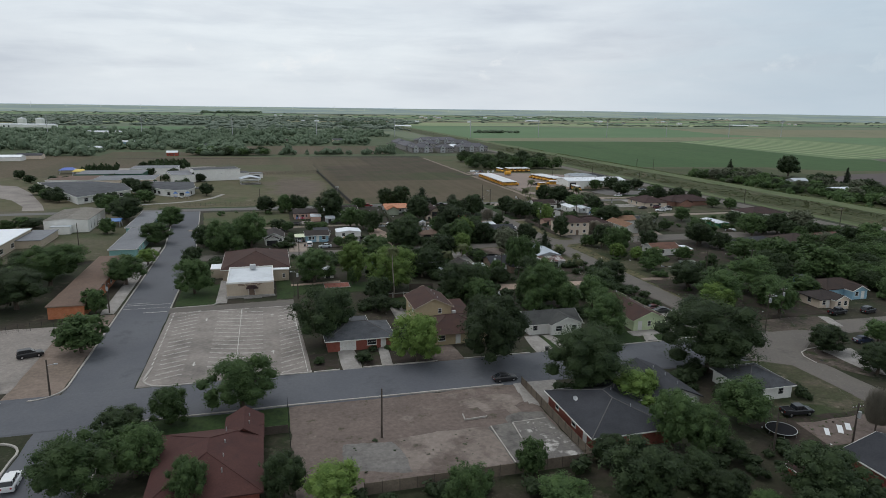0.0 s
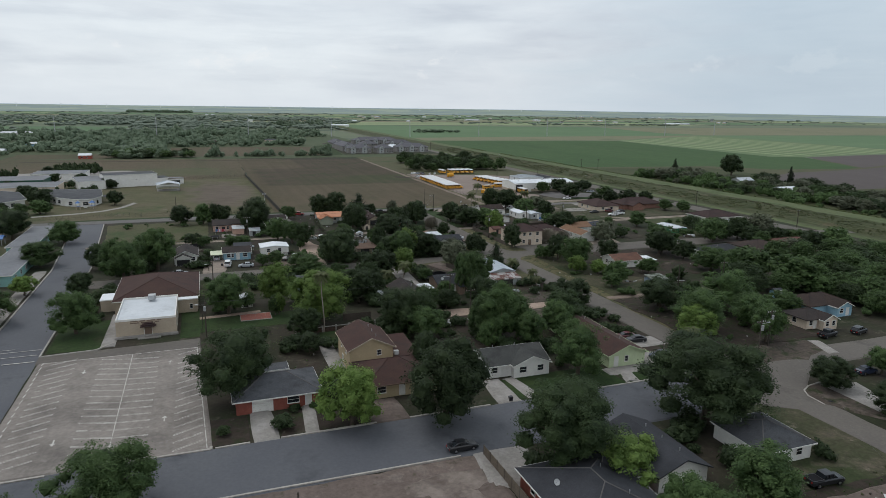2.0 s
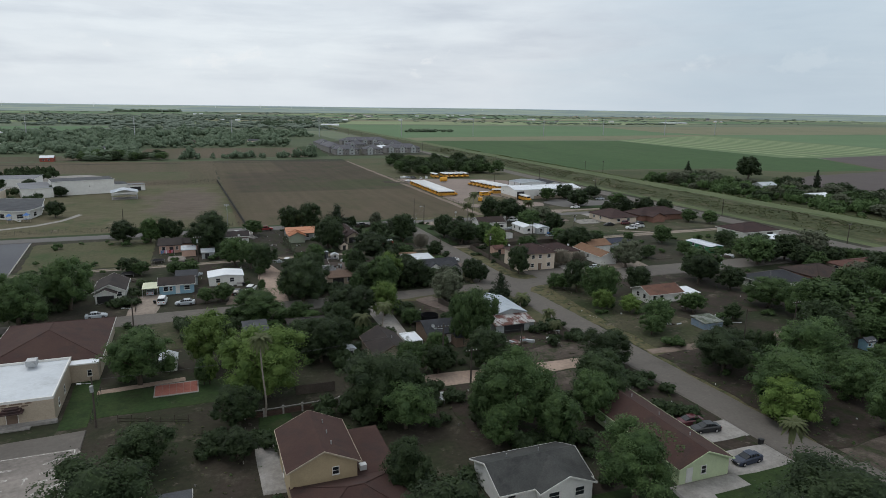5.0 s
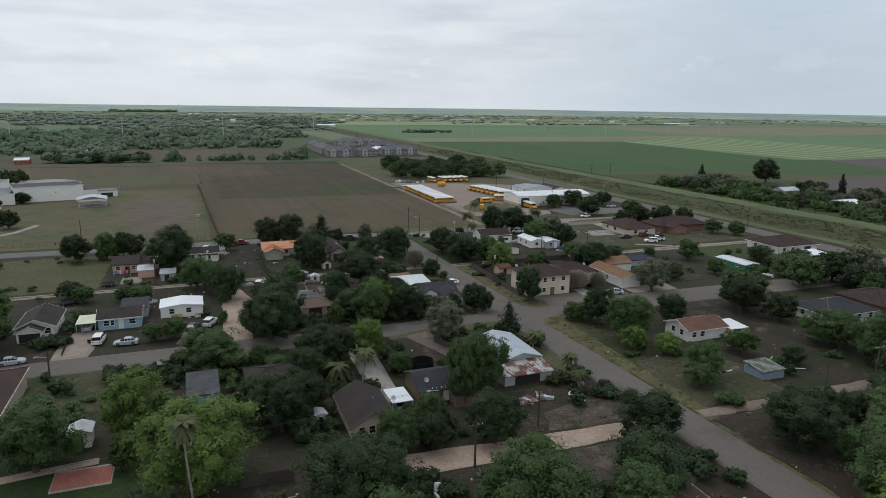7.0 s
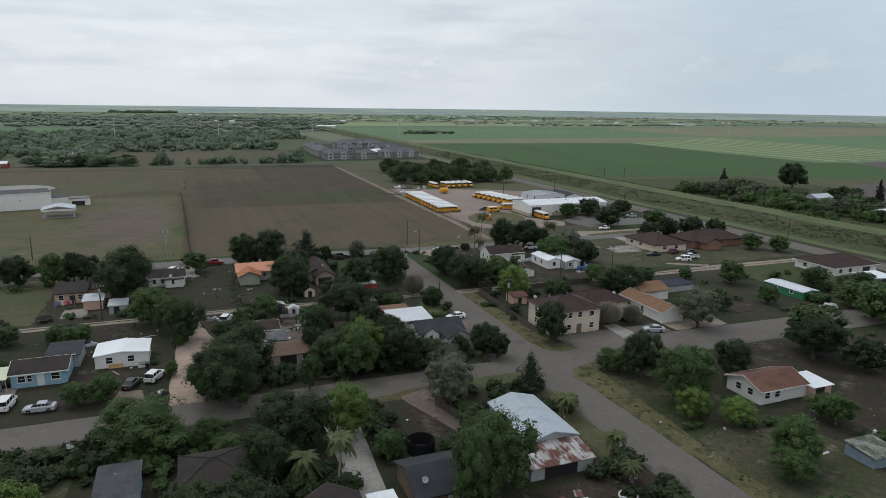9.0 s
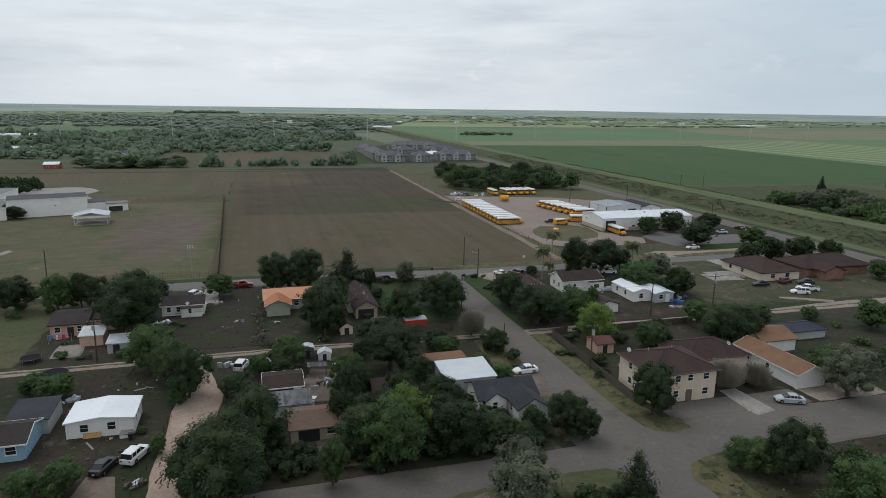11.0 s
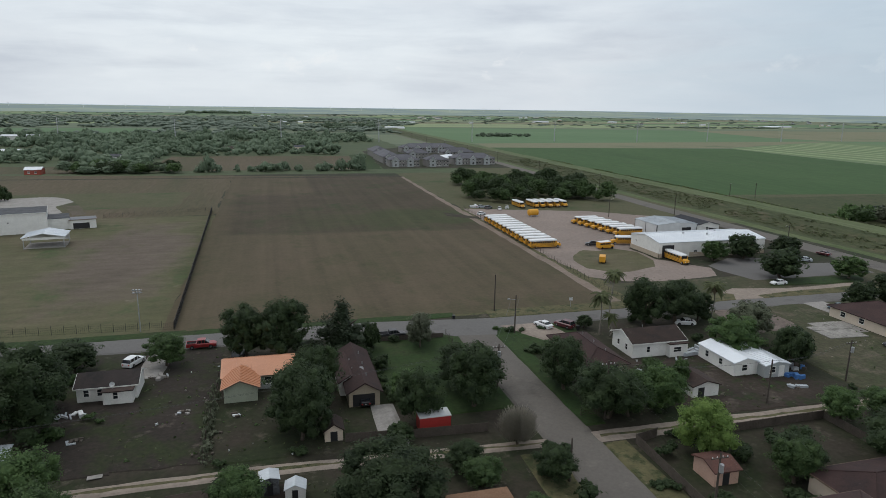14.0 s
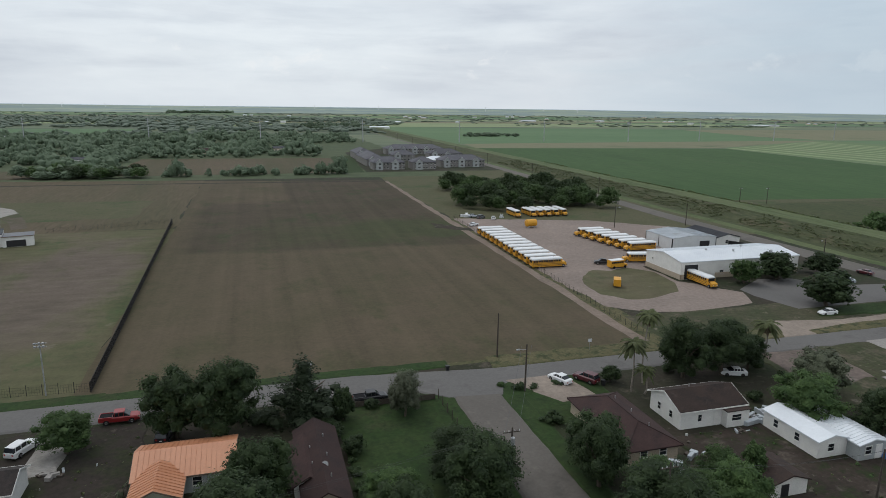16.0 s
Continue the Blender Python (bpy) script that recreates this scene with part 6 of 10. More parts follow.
carport(10.2, 14.0, 252.2, 258.6, 2.4, R_PALEGREEN, "carport with a pale green flat roof")
carport(62.3, 65.8, 195, 200.4, 2.3, R_WHITE, "carport with a white metal roof")
house("white mobile home with a bright metal roof", "mobile home", [
    B(26.4, 35.4, 258.4, 265.4, 2.5, "gable", "y", 0.5, WHITE, R_WHITE, over=0.25, spec="S w 1.8 1.2, S w 5.4 1.2, S d 7.6 0.9, E w 1.6 0.9, E w 3.6 0.9"),
    B(33.6, 35.2, 257.0, 258.4, 0.5, "flat", "x", 0, WHITE, PALE_SLAB, over=0)], "mobile_home", "")
house("small house with a brown sheet roof", "house", [
    B(57.4, 66, 249.2, 255.6, 2.3, "gable", "x", 1.0, TAN, R_FLATBROWN, over=0.45, trim=BROWN_TRIM, spec="S w 5 1.2, S o 1 3 0 2")])
house("dark brown flat-roofed shed", "shed", [
    B(54, 60, 264, 270.4, 2.3, "gable", "x", 0.7, WHITE, R_BROWN, over=0.35, trim=TRIM, spec="S o 0.4 4.2 0 2.1")], "shed", "sheds")
house("low shed with a grey corrugated roof", "shed", [
    B(55, 61, 257.6, 262.2, 2.0, "shed", "x", 0.35, GREY_WALL, R_OLDSHEET, over=0.2, seams=True)], "shed", "sheds")
house("dark brown-roofed house hidden among the yard trees", "house", [
    B(71.2, 77.2, 258.6, 263.8, 2.2, "gable", "x", 1.2, BROWN_TRIM, R_BROWN, over=0.5, spec="S w 1 1.1, S d 3.6 0.9, S w 6 1.1")])
house("low house with a dark blue roof", "house", [
    B(161, 170.4, 266.6, 272, 2.0, "hip", "x", 0.9, GREY_WALL, R_BLUE, over=0.4)])
house("small grey-roofed house among trees", "house", [
    B(32.2, 36.8, 207.4, 216, 2.7, "shed", "x", 0.4, BLUE_WALL, R_GREY, over=0.3, vents=1)])
house("blue-walled house with a brown roof", "house", [
    B(41.6, 49.4, 208.6, 216.4, 2.5, "hip", "x", 1.2, BLUE_WALL, R_UMBER, over=0.4, spec="S w 1 1.2, S w 4 1.2, W w 2 1")])
house("cream house with a dark weathered gable roof", "house", [
    B(54.6, 61.2, 189.4, 200.6, 2.5, "gable", "y", 1.8, CREAM, R_UMBER, over=0.55, trim=BROWN_TRIM, vents=1, spec="S w 0.9 1, S w 2.4 1, S d 4.4 1, W w 3 1, W w 6 1")])
house("dark board house with a charcoal roof", "house", [
    B(68, 78.6, 197.6, 206, 2.4, "gable", "x", 1.6, BROWN_TRIM, R_DARK, over=0.5, spec="S w 1 1, S d 4 1"),
    B(73, 77.4, 194.6, 197.6, 2.1, "shed", "x", 0.4, BROWN_TRIM, R_DARK, over=0.2)])
house("metal-roofed workshop with a rusty lean-to", "workshop", [
    B(86.4, 94, 204, 217, 2.8, "gable", "y", 1.0, GREY_WALL, R_BLUESHEET, over=0.3, spec="E w 3 1, E w 8 1"),
    B(84.2, 93.6, 199.2, 203.6, 1.9, "shed", "x", 0.7, GREY_WALL, R_RUST, over=0.35, seams=True, spec="S o 2 5 0 1.7")], "workshop", "")
house("white metal shed with a low bright roof", "shed", [
    B(83.4, 92.2, 259.2, 266.6, 2.6, "shed", "x", 0.5, GREY_WALL, R_PALE, over=0.2)], "shed", "sheds")
house("white house with a charcoal crossed roof", "house", [
    B(86.6, 96.2, 251.4, 257.8, 2.5, "gable", "x", 1.6, WHITE, R_DARK, over=0.45, spec="S w 0.4 0.6"),
    B(87.4, 90.6, 250.6, 254.6, 2.5, "gable", "y", 1.1, WHITE, R_DARK, over=0.3, spec="S w 1.0 0.9"),
    B(91.2, 96, 246.6, 252, 2.5, "gable", "y", 1.5, WHITE, R_DARK, over=0.35, spec="S w 1.6 1.0, W w 2 0.9")])
house("low brown flat patio roof on posts", "patio roof", [
    B(82.4, 90, 268.8, 272.4, 2.3, "flat", "x", 0, FENCE_WOOD, R_TAN, over=0.1)], "patio_roof", "")
house("pink stucco house with a brown roof", "house", [
    B(12.2, 19, 305.4, 316, 2.6, "gable", "x", 1.3, PINK_WALL, R_UMBER, over=0.4, spec="S w 0.8 1.2, S o 3.2 1.2 0 2, S w 5 0.9"),
    B(19, 24, 308, 316, 2.5, "gable", "x", 1.0, PINK_WALL, R_UMBER, over=0.3)])
house("pink-walled shed with a grey sheet roof", "shed", [
    B(19.2, 23.4, 298.4, 303, 2.1, "shed", "x", 0.5, PINK_WALL, R_GALV, over=0.25, seams=True)], "shed", "sheds")
house("grey shed with a pale blue sheet roof", "shed", [
    B(25.2, 29, 293, 297, 2.0, "shed", "x", 0.5, GREY_WALL, R_GALV, over=0.25, seams=True, spec="S o 1 1.2 0 1.8")], "shed", "sheds")
house("white house with a brown roof and side ell", "house", [
    B(32.4, 41.4, 314.4, 320.6, 2.5, "gable", "x", 1.3, WHITE, R_UMBER, over=0.35, trim=TRIM, spec="S w 1 0.9, S w 3 0.9, W w 2 1"),
    B(36.6, 41, 312.6, 314.4, 2.2, "flat", "x", 0, WHITE, R_BROWN, over=0.2, spec="S w 1.5 0.8")])
house("house with a bright orange metal roof", "house", [
    B(55.2, 60.4, 308.8, 314.8, 2.6, "gable", "y", 1.2, GREEN_GREY, R_ORANGE, over=0.5, trim=BROWN_TRIM, seams=True),
    B(54.9, 66.4, 313.4, 321.8, 2.6, "gable", "x", 1.5, GREY_WALL, R_ORANGE, over=0.45, trim=BROWN_TRIM, seams=True, spec="S w 6.6 1.2, S d 9.2 1")])
house("long brown-roofed house with a side door", "house", [
    B(74.6, 79.6, 303, 321, 2.5, "gable", "y", 1.5, TAN, R_MAROON, over=0.5, vents=3, spec="S o 0.6 3.6 0 2.1"),
    B(73.6, 77.2, 307.6, 318, 2.4, "gable", "y", 1.1, WHITE, R_MAROON, over=0.4, vents=2, spec="S w 0.8 1, S w 2.2 0.8")])
house("small cream shed with a brown gable roof", "shed", [
    B(69.9, 72.5, 292.6, 296, 1.8, "gable", "y", 0.9, CREAM, R_BROWN, over=0.25, spec="S o 0.8 1 0 1.6")], "shed", "sheds")
house("red container with pale roof rails", "container", [
    B(83.8, 88.6, 292.4, 295, 2.2, "flat", "x", 0, CONTAINER_RED, PLASTIC_WHITE, over=0.05, seams=True)], "container", "")

# east of the middle street
house("two-storey cream apartment house with a maroon hipped roof", "apartment house", [
    B(115, 127, 247.2, 257.6, 5.3, "hip", "x", 1.9, CREAM, R_MAROON, over=0.55, trim=BROWN_TRIM, vents=2,
      spec="S w 1.2 1.1, S w 3.8 1.1, S b 6.2 1.3, S w 9.4 1.2, S w 1.2 1.1 3.6 1.2, S w 4.0 1.1 3.6 1.2, S w 6.4 1.1 3.6 1.2, S w 9.4 1.2 3.6 1.2, W w 3 1.1, W w 3 1.1 3.6 1.2, W w 7 1.1 3.6 1.2"),
    B(128.6, 141.4, 256.4, 266, 2.9, "hip", "x", 1.8, CREAM, R_MAROON, over=0.5, trim=BROWN_TRIM, spec="S w 1.5 1.2, S d 5 1, S w 8 1.2")], "apartment_house", "")
house("long white garage with a tan roof", "garage", [
    B(143.4, 149.4, 246.4, 262, 2.7, "gable", "y", 1.3, WHITE, R_TAN, over=0.4, trim=TRIM, spec="W w 3 1, W w 8 1")], "garage", "")
house("small pink shed with a red shingle roof", "shed", [
    B(117.4, 121, 269.6, 274, 2.1, "gable", "x", 0.7, PINK_WALL, BRICK_ROOF, over=0.3, spec="S o 1.2 1.0 0 1.8")], "shed", "sheds")
house("white wooden house with a dark brown roof", "house", [
    B(130.6, 142, 311.6, 319.4, 3.0, "gable", "x", 1.6, WHITE, R_BROWN, over=0.45, trim=TRIM, vents=1, spec="S d 6 0.9, S w 3 0.8, W w 2 0.9, W w 5 0.9, S w 8.6 1.2"),
    B(138, 142, 310.4, 311.6, 2.6, "flat", "x", 0, WHITE, R_BROWN, over=0.2, spec="S w 0.8 1.8 1.0 1.1")])
house("house with a low maroon hipped roof", "house", [
    B(117.2, 125.2, 304.6, 321, 2.4, "hip", "y", 1.7, TAN, R_MAROON, over=0.5, vents=3, spec="S w 2 1.2, S w 5 1.2")])
house("white trailer home patched with metal sheets", "mobile home", [
    B(144, 149, 299.4, 309.6, 2.6, "gable", "y", 0.7, WHITE, R_WHITE, over=0.25, spec="W w 2 1, W w 6 1, S w 1.6 1.2"),
    B(149, 154.2, 297.4, 308, 2.4, "gable", "y", 0.6, GREY_WALL, R_WHITE, over=0.2, seams=True, spec="S w 1 1.2, S d 3 1")], "mobile_home", "")
house("low brown-roofed shed with a white front", "shed", [
    B(131, 136, 293.2, 299.2, 2.1, "gable", "y", 0.8, WHITE, R_BROWN, over=0.3, spec="S o 1 1.2 0 1.8")], "shed", "sheds")
house("brick ranch house with a wide maroon hipped roof", "house", [
    B(191, 204, 308.4, 325, 2.7, "hip", "y", 2.4, CREAM, R_MAROON, over=0.6, spec="W w 3 1.4, W w 8 1.4, S w 3 1.6, S w 8 1.6"),
    B(208, 231, 310, 322, 2.7, "hip", "x", 2.4, BROWN_BRICK, R_MAROON, over=0.6, spec="S w 3 1.6, S o 8 4 0 2.1"),
    B(210.6, 217, 305.6, 312, 2.7, "gable", "y", 1.5, BROWN_BRICK, R_MAROON, over=0.6)])
house("small house with a red-brown roof and white porch", "house", [
    B(131.2, 141.4, 206.6, 214, 2.4, "gable", "x", 1.4, WHITE, R_RED, over=0.4, trim=TRIM, spec="S w 0.8 1.2, S w 3 1.2, W w 2 1.2, W w 4.6 1.2"),
    B(141.4, 145.6, 205.2, 210.2, 2.2, "shed", "x", 0.3, PINK_WALL, R_WHITE, over=0.3, spec="S o 0.6 2 0 2")])
house("derelict blue board shack with a broken roof", "shack", [
    B(130, 135.2, 186, 190.4, 1.6, "shed", "x", 0.5, OLD_BLUE, R_MOSS, over=0.2, seams=True)], "shack", "")
house("bright green trailer with a white roof", "mobile home", [
    B(191, 196.4, 250, 262, 2.0, "gable", "y", 0.4, TRAILER_GREEN, R_WHITE, over=0.25, seams=True, spec="W w 3 1.2, W w 8 1.2, S w 1.5 1.4")], "mobile_home", "")
house("wide white house with a brown hipped roof", "house", [
    B(221, 239, 265, 278.6, 2.7, "hip", "x", 2.2, WHITE, R_MAROON, over=0.6, trim=TRIM, spec="S w 2 1.4, S w 6 1.4, S o 12 3 0 2.1, W w 3 1.4, W w 8 1.4")])
house("white open-fronted shed with a flat roof", "shed", [
    B(221.5, 230, 253.6, 259, 2.2, "shed", "x", 0.4, WHITE, R_WHITE, over=0.4, spec="S o 1 6 0 1.8")], "shed", "sheds")
house("low house with a blue-black hipped roof", "house", [
    B(169, 184, 204, 214.6, 2.6, "hip", "x", 2.1, WHITE, R_DARK, over=0.6, trim=TRIM, spec="S w 9 1.4, S w 13 1.2, W w 3 1.2")])
house("house with a maroon roof behind trees", "house", [
    B(188, 202, 205, 218, 2.7, "hip", "x", 2.1, BROWN_BRICK, R_BROWN, over=0.6)])
house("brick house with a reddish roof near the levee", "house", [
    B(208, 226, 203, 219, 2.7, "hip", "x", 2.2, TAN, BRICK_ROOF, over=0.6, spec="W w 3 1.4")])
house("red-brown house behind the shops", "house", [
    B(150, 158, 262, 270, 2.6, "gable", "x", 1.3, WHITE, R_TAN, over=0.4)])
house("tiny blue playhouse with white frames", "playhouse", [
    B(153.4, 156, 164.8, 166.8, 1.9, "gable", "x", 0.6, BLUE_WALL, R_GREY, over=0.2, spec="S w 0.3 0.8, S d 1.5 0.7")], "playhouse", "")
house("white shed under the trees behind the hall", "shed", [
    B(16.4, 19.2, 200.6, 203.6, 2.3, "gable", "y", 0.6, WHITE, R_GALV, over=0.3, spec="S o 0.5 1.2 0 1.9")], "shed", "sheds")

# bus depot
depot = house("long white metal bus workshop with a tan brick base", "workshop", [
    B(185.2, 226, 387.4, 404.6, 5.0, "gable", "x", 1.3, WHITE, R_WHITE, over=0.2, seams=True, spec="S o 1.2 4.4 0 4.2, S g 8 3.4, S w 13 1.4 1 1.2, S w 18 1.4 1 1.2, W w 3 0.8 3 0.6")], "workshop", "")
local_part(depot, "brick_base", boxes((185.1, 186.3, 387.3, 387.4, 0, 1.5), (190.9, 193, 387.3, 387.4, 0, 1.5), (196.7, 226, 387.3, 387.4, 0, 1.5), (185.1, 185.2, 387.3, 404.6, 0, 1.5)), TAN, "tan brick base of the wall")
for vx, vy, vz in ((199, 395, 6.1), (207, 393, 5.9), (213, 397, 6.2), (219, 391, 5.6)):
    bm = bmesh.new()
    tube(bm, (vx, vy, vz - 0.4), (vx, vy, vz + 0.5), 0.28, 0.28, 8)
    tube(bm, (vx, vy, vz + 0.5), (vx, vy, vz + 0.75), 0.45, 0.3, 8)
    local_part(depot, "roof_vent", bm, STEEL, "round steel roof vent")
store = house("pale metal store with dark edges behind the bus workshop", "workshop", [
    B(206, 223.6, 421, 436.6, 4.2, "gable", "y", 0.8, PLASTIC_WHITE, R_GALV, over=0.12, seams=True, spec="S o 11 4 0 3.0")], "workshop", "")
for q in ((206, 206.14, 420.86, 421, 0, 4.2), (223.46, 223.6, 420.86, 421, 0, 4.2), (205.86, 206, 421, 421.14, 0, 4.2), (205.86, 206, 428.6, 428.74, 0, 4.2), (205.86, 206, 436.46, 436.6, 0, 4.2)):
    local_part(store, "corner_trim", boxes(q), BLACK, "black corner trim")
house("small white building with a dark roof behind the bus workshop", "workshop", [
    B(226, 236, 424, 442, 3.0, "gable", "y", 1.2, WHITE, R_DARK, over=0.3, spec="S w 4 1.2")], "workshop", "")

# apartments far up the road
def apartments(x0, x1, y0, y1):
    n = int((x1 - x0) / 6)
    spec = ",".join("S w %.1f 1.6 %.1f 1.3" % (1.5 + 6 * k + d, z) for k in range(n) for d in (0, 2.6) for z in (0.9, 3.7))
    house("two-storey grey-tan apartment block with grey-brown hipped roof", "apartment house", [
        B(x0, x1, y0, y1, 5.6, "hip", "x" if x1 - x0 > y1 - y0 else "y", 3.6, APART_WALL, R_APART, over=0.6, spec=spec)] + [
        B(x0 + 2 + 12 * k, x0 + 7 + 12 * k, y0 - 1.6, y0 + 3, 5.6, "gable", "y", 2.2, GREY_WALL, R_APART, over=0.4, trim=TRIM, spec="S w 1.6 1.8 0.9 1.4, S w 1.6 1.8 3.7 1.4") for k in range(max(1, int((x1 - x0) / 12)))], "apartment_house", "apartment blocks")


for q in ((156, 180, 716, 732), (186, 204, 714, 730), (212, 248, 728, 744), (156, 172, 746, 800), (158, 174, 812, 850), (186, 206, 790, 806), (196, 254, 868, 886), (222, 252, 800, 816)):
    apartments(*q)
house("white clubhouse with a pale metal roof", "clubhouse", [
    B(206, 226, 752, 768, 4.0, "hip", "x", 2.4, WHITE, R_WHITE, over=0.4)], "clubhouse", "")
rng = random.Random(12)
for x, y, w, d, roof, wall in ((-91, 686, 10, 8, R_GALV, RED_WALL), (-70, 800, 14, 10, R_GREY, WHITE), (20, 900, 14, 10, R_BROWN, CREAM), (90, 920, 14, 10, R_GREY, CREAM), (-180, 760, 16, 10, R_GALV, GREY_WALL), (-250, 640, 50, 12, R_WHITE, WHITE), (-330, 700, 30, 14, R_WHITE, WHITE), (-210, 660, 20, 10, R_GREY, CREAM), (-180, 868, 30, 12, R_GALV, BLUE_WALL), (1425, 1785, 60, 22, R_WHITE, WHITE), (1500, 1800, 34, 16, R_GALV, WHITE), (300, 1560, 40, 16, R_WHITE, WHITE), (-420, 900, 30, 18, R_WHITE, WHITE), (-600, 1050, 46, 14, R_WHITE, WHITE), (420, 2000, 40, 12, R_WHITE, WHITE), (900, 2200, 50, 24, R_GALV, WHITE), (330, 440, 12, 8, R_GREY, WHITE), (352, 380, 12, 8, R_GALV, GREY_WALL), (335, 330, 14, 9, R_WHITE, WHITE)):
    house("farm building far off in the fields" if y > 880 or x > 300 else "house at the edge of the woods", "house", [B(x, x + w, y, y + d, 3.2, "gable", "x", 1.6, wall, roof, over=0.3, spec="S w 2 1.4, S w 6 1.4")], "house", "far houses")


def farmsteads():
    """Low white and grey farm buildings, a few in each place, out on the plain."""
    g = random.Random(71)
    for mat, roof in ((WHITE, R_GALV), (CREAM, R_GALV), (GREY_WALL, R_GREY)):
        walls, tops = bmesh.new(), bmesh.new()
        for k in range(8):
            cx, cy = g.uniform(-900, 2600), g.uniform(1900, 3400)
            for j in range(g.randint(1, 4)):
                x, y, w, d, h = cx + g.uniform(-70, 70), cy + g.uniform(-30, 30), g.uniform(8, 16), g.uniform(7, 10), g.uniform(2.6, 4)
                gable_wall(walls, x, x + w, y, y + d, h, 1.6, "x")
                ridge_roof(tops, x, x + w, y, y + d, h, 1.66, "gable", "x", 0.4)
        ob = tagged(new("farm_buildings", to_mesh("farm_buildings", walls, mat)), "low farm buildings far out on the plain", "farm buildings", kind="stuff")
        ob2 = tagged(new("farm_roofs", to_mesh("farm_roofs", tops, roof)), "pale roofs of farm buildings far out on the plain", "farm buildings", kind="stuff")


farmsteads()
for x0, x1, y0, y1 in ((-257, -206, 1104, 1118), (-480, -386, 1424, 1440)):
    house("long white storage shed beyond the woods", "shed", [B(x0, x1, y0, y1, 5.5, "gable", "x", 1.6, WHITE, R_GALV, over=0.4, spec="S w 6 3 1 3, S w 14 3 1 3")], "shed", "far sheds")
for x in (-466, -434):
    ob = thing("silo", x, 1503, "tall white storage tank far off", "silo", "silos")
    bm = bmesh.new()
    tube(bm, (0, 0, 0), (0, 0, 15), 8, 8, 20)
    part("body", bm, WHITE, ob)
    bm = bmesh.new()
    tube(bm, (0, 0, 15), (0, 0, 17), 8, 0.8, 20)
    part("cap", bm, R_GALV, ob)


# ---- trees ----
ICO = bmesh.new()
bmesh.ops.create_icosphere(ICO, subdivisions=1, radius=1.0)
ICO_V = np.array([v.co[:] for v in ICO.verts])
ICO_F = np.array([[v.index for v in f.verts] for f in ICO.faces])
ICO.free()


def leaf_shell(rng, lobes, count, size, core=0.82, up=0.62, least=0.17):
    """Leaf clumps, each a small triangle, over the lobes of a crown, and a rough inner mass that stops the light: verts and faces."""
    g = np.random.RandomState(rng.randint(0, 10 ** 6))
    lob = np.array(lobes, float)
    share_of = lob[:, 3] ** 2 / np.sum(lob[:, 3] ** 2)
    idx = np.repeat(np.arange(len(lob)), np.maximum(3, (share_of * count).astype(int)))
    n = len(idx)
    d = g.normal(size=(n, 3))
    d[:, 2] = np.where(d[:, 2] < -0.6, -d[:, 2], d[:, 2])
    d /= np.linalg.norm(d, axis=1)[:, None]
    rr = lob[idx, 3] * g.uniform(0.70, 1.16, n)
    far = g.uniform(size=n) < 0.08
    rr = np.where(far, rr * g.uniform(1.15, 1.5, n), rr)
    c = lob[idx, :3] + d * rr[:, None] * np.array((1, 1, 0.9))
    nrm = 1.0 * d + g.normal(scale=0.40, size=(n, 3)) + np.array((0, 0, up))
    nrm /= np.linalg.norm(nrm, axis=1)[:, None]
    t = np.cross(nrm, g.normal(size=(n, 3)))
    t /= np.linalg.norm(t, axis=1)[:, None]
    b = np.cross(nrm, t)
    s = (size * g.uniform(0.6, 1.4, n))[:, None]
    tri = np.stack((c - t * s - b * s * 0.5, c + t * s - b * s * 0.5, c + b * s * 1.1 + nrm * s * 0.3), axis=1).reshape(-1, 3)
    faces = [np.arange(3 * n).reshape(-1, 3)]
    verts = [tri]
    k = 3 * n
    for x, y, z, r in lobes:
        if r < least:
            continue
        verts.append(ICO_V * r * core * g.uniform(0.8, 1.1, (len(ICO_V), 1)) + np.array((x, y, z)))
        faces.append(ICO_F + k)
        k += len(ICO_V)
    return np.concatenate(verts), np.concatenate(faces)


def mesh_of(name, verts, faces, mat):
    me = bpy.data.meshes.new(name)
    me.from_pydata(np.asarray(verts).tolist(), [], np.asarray(faces).tolist())
    me.materials.append(mat)
    return me


def trunk_mesh(rng, limbs=5, top=1.1, r=0.06):
    """For a tree of radius 1 and height 2."""
    bm = bmesh.new()
    bend = Vector((rng.uniform(-0.1, 0.1), rng.uniform(-0.1, 0.1), 0.55))
    tube(bm, (0, 0, -0.02), bend, r * 1.25, r * 0.85)
    for k in range(limbs):
        a = 2 * math.pi * k / limbs + rng.uniform(-0.4, 0.4)
        e = Vector((0.5 * math.cos(a), 0.5 * math.sin(a), top + rng.uniform(-0.1, 0.3)))
        m = bend.lerp(e, 0.5) + Vector((0, 0, 0.1))
        tube(bm, bend, m, r * 0.7, r * 0.45, 6)
        tube(bm, m, e, r * 0.45, r * 0.15, 6)
    return to_mesh("trunk", bm, BARK)


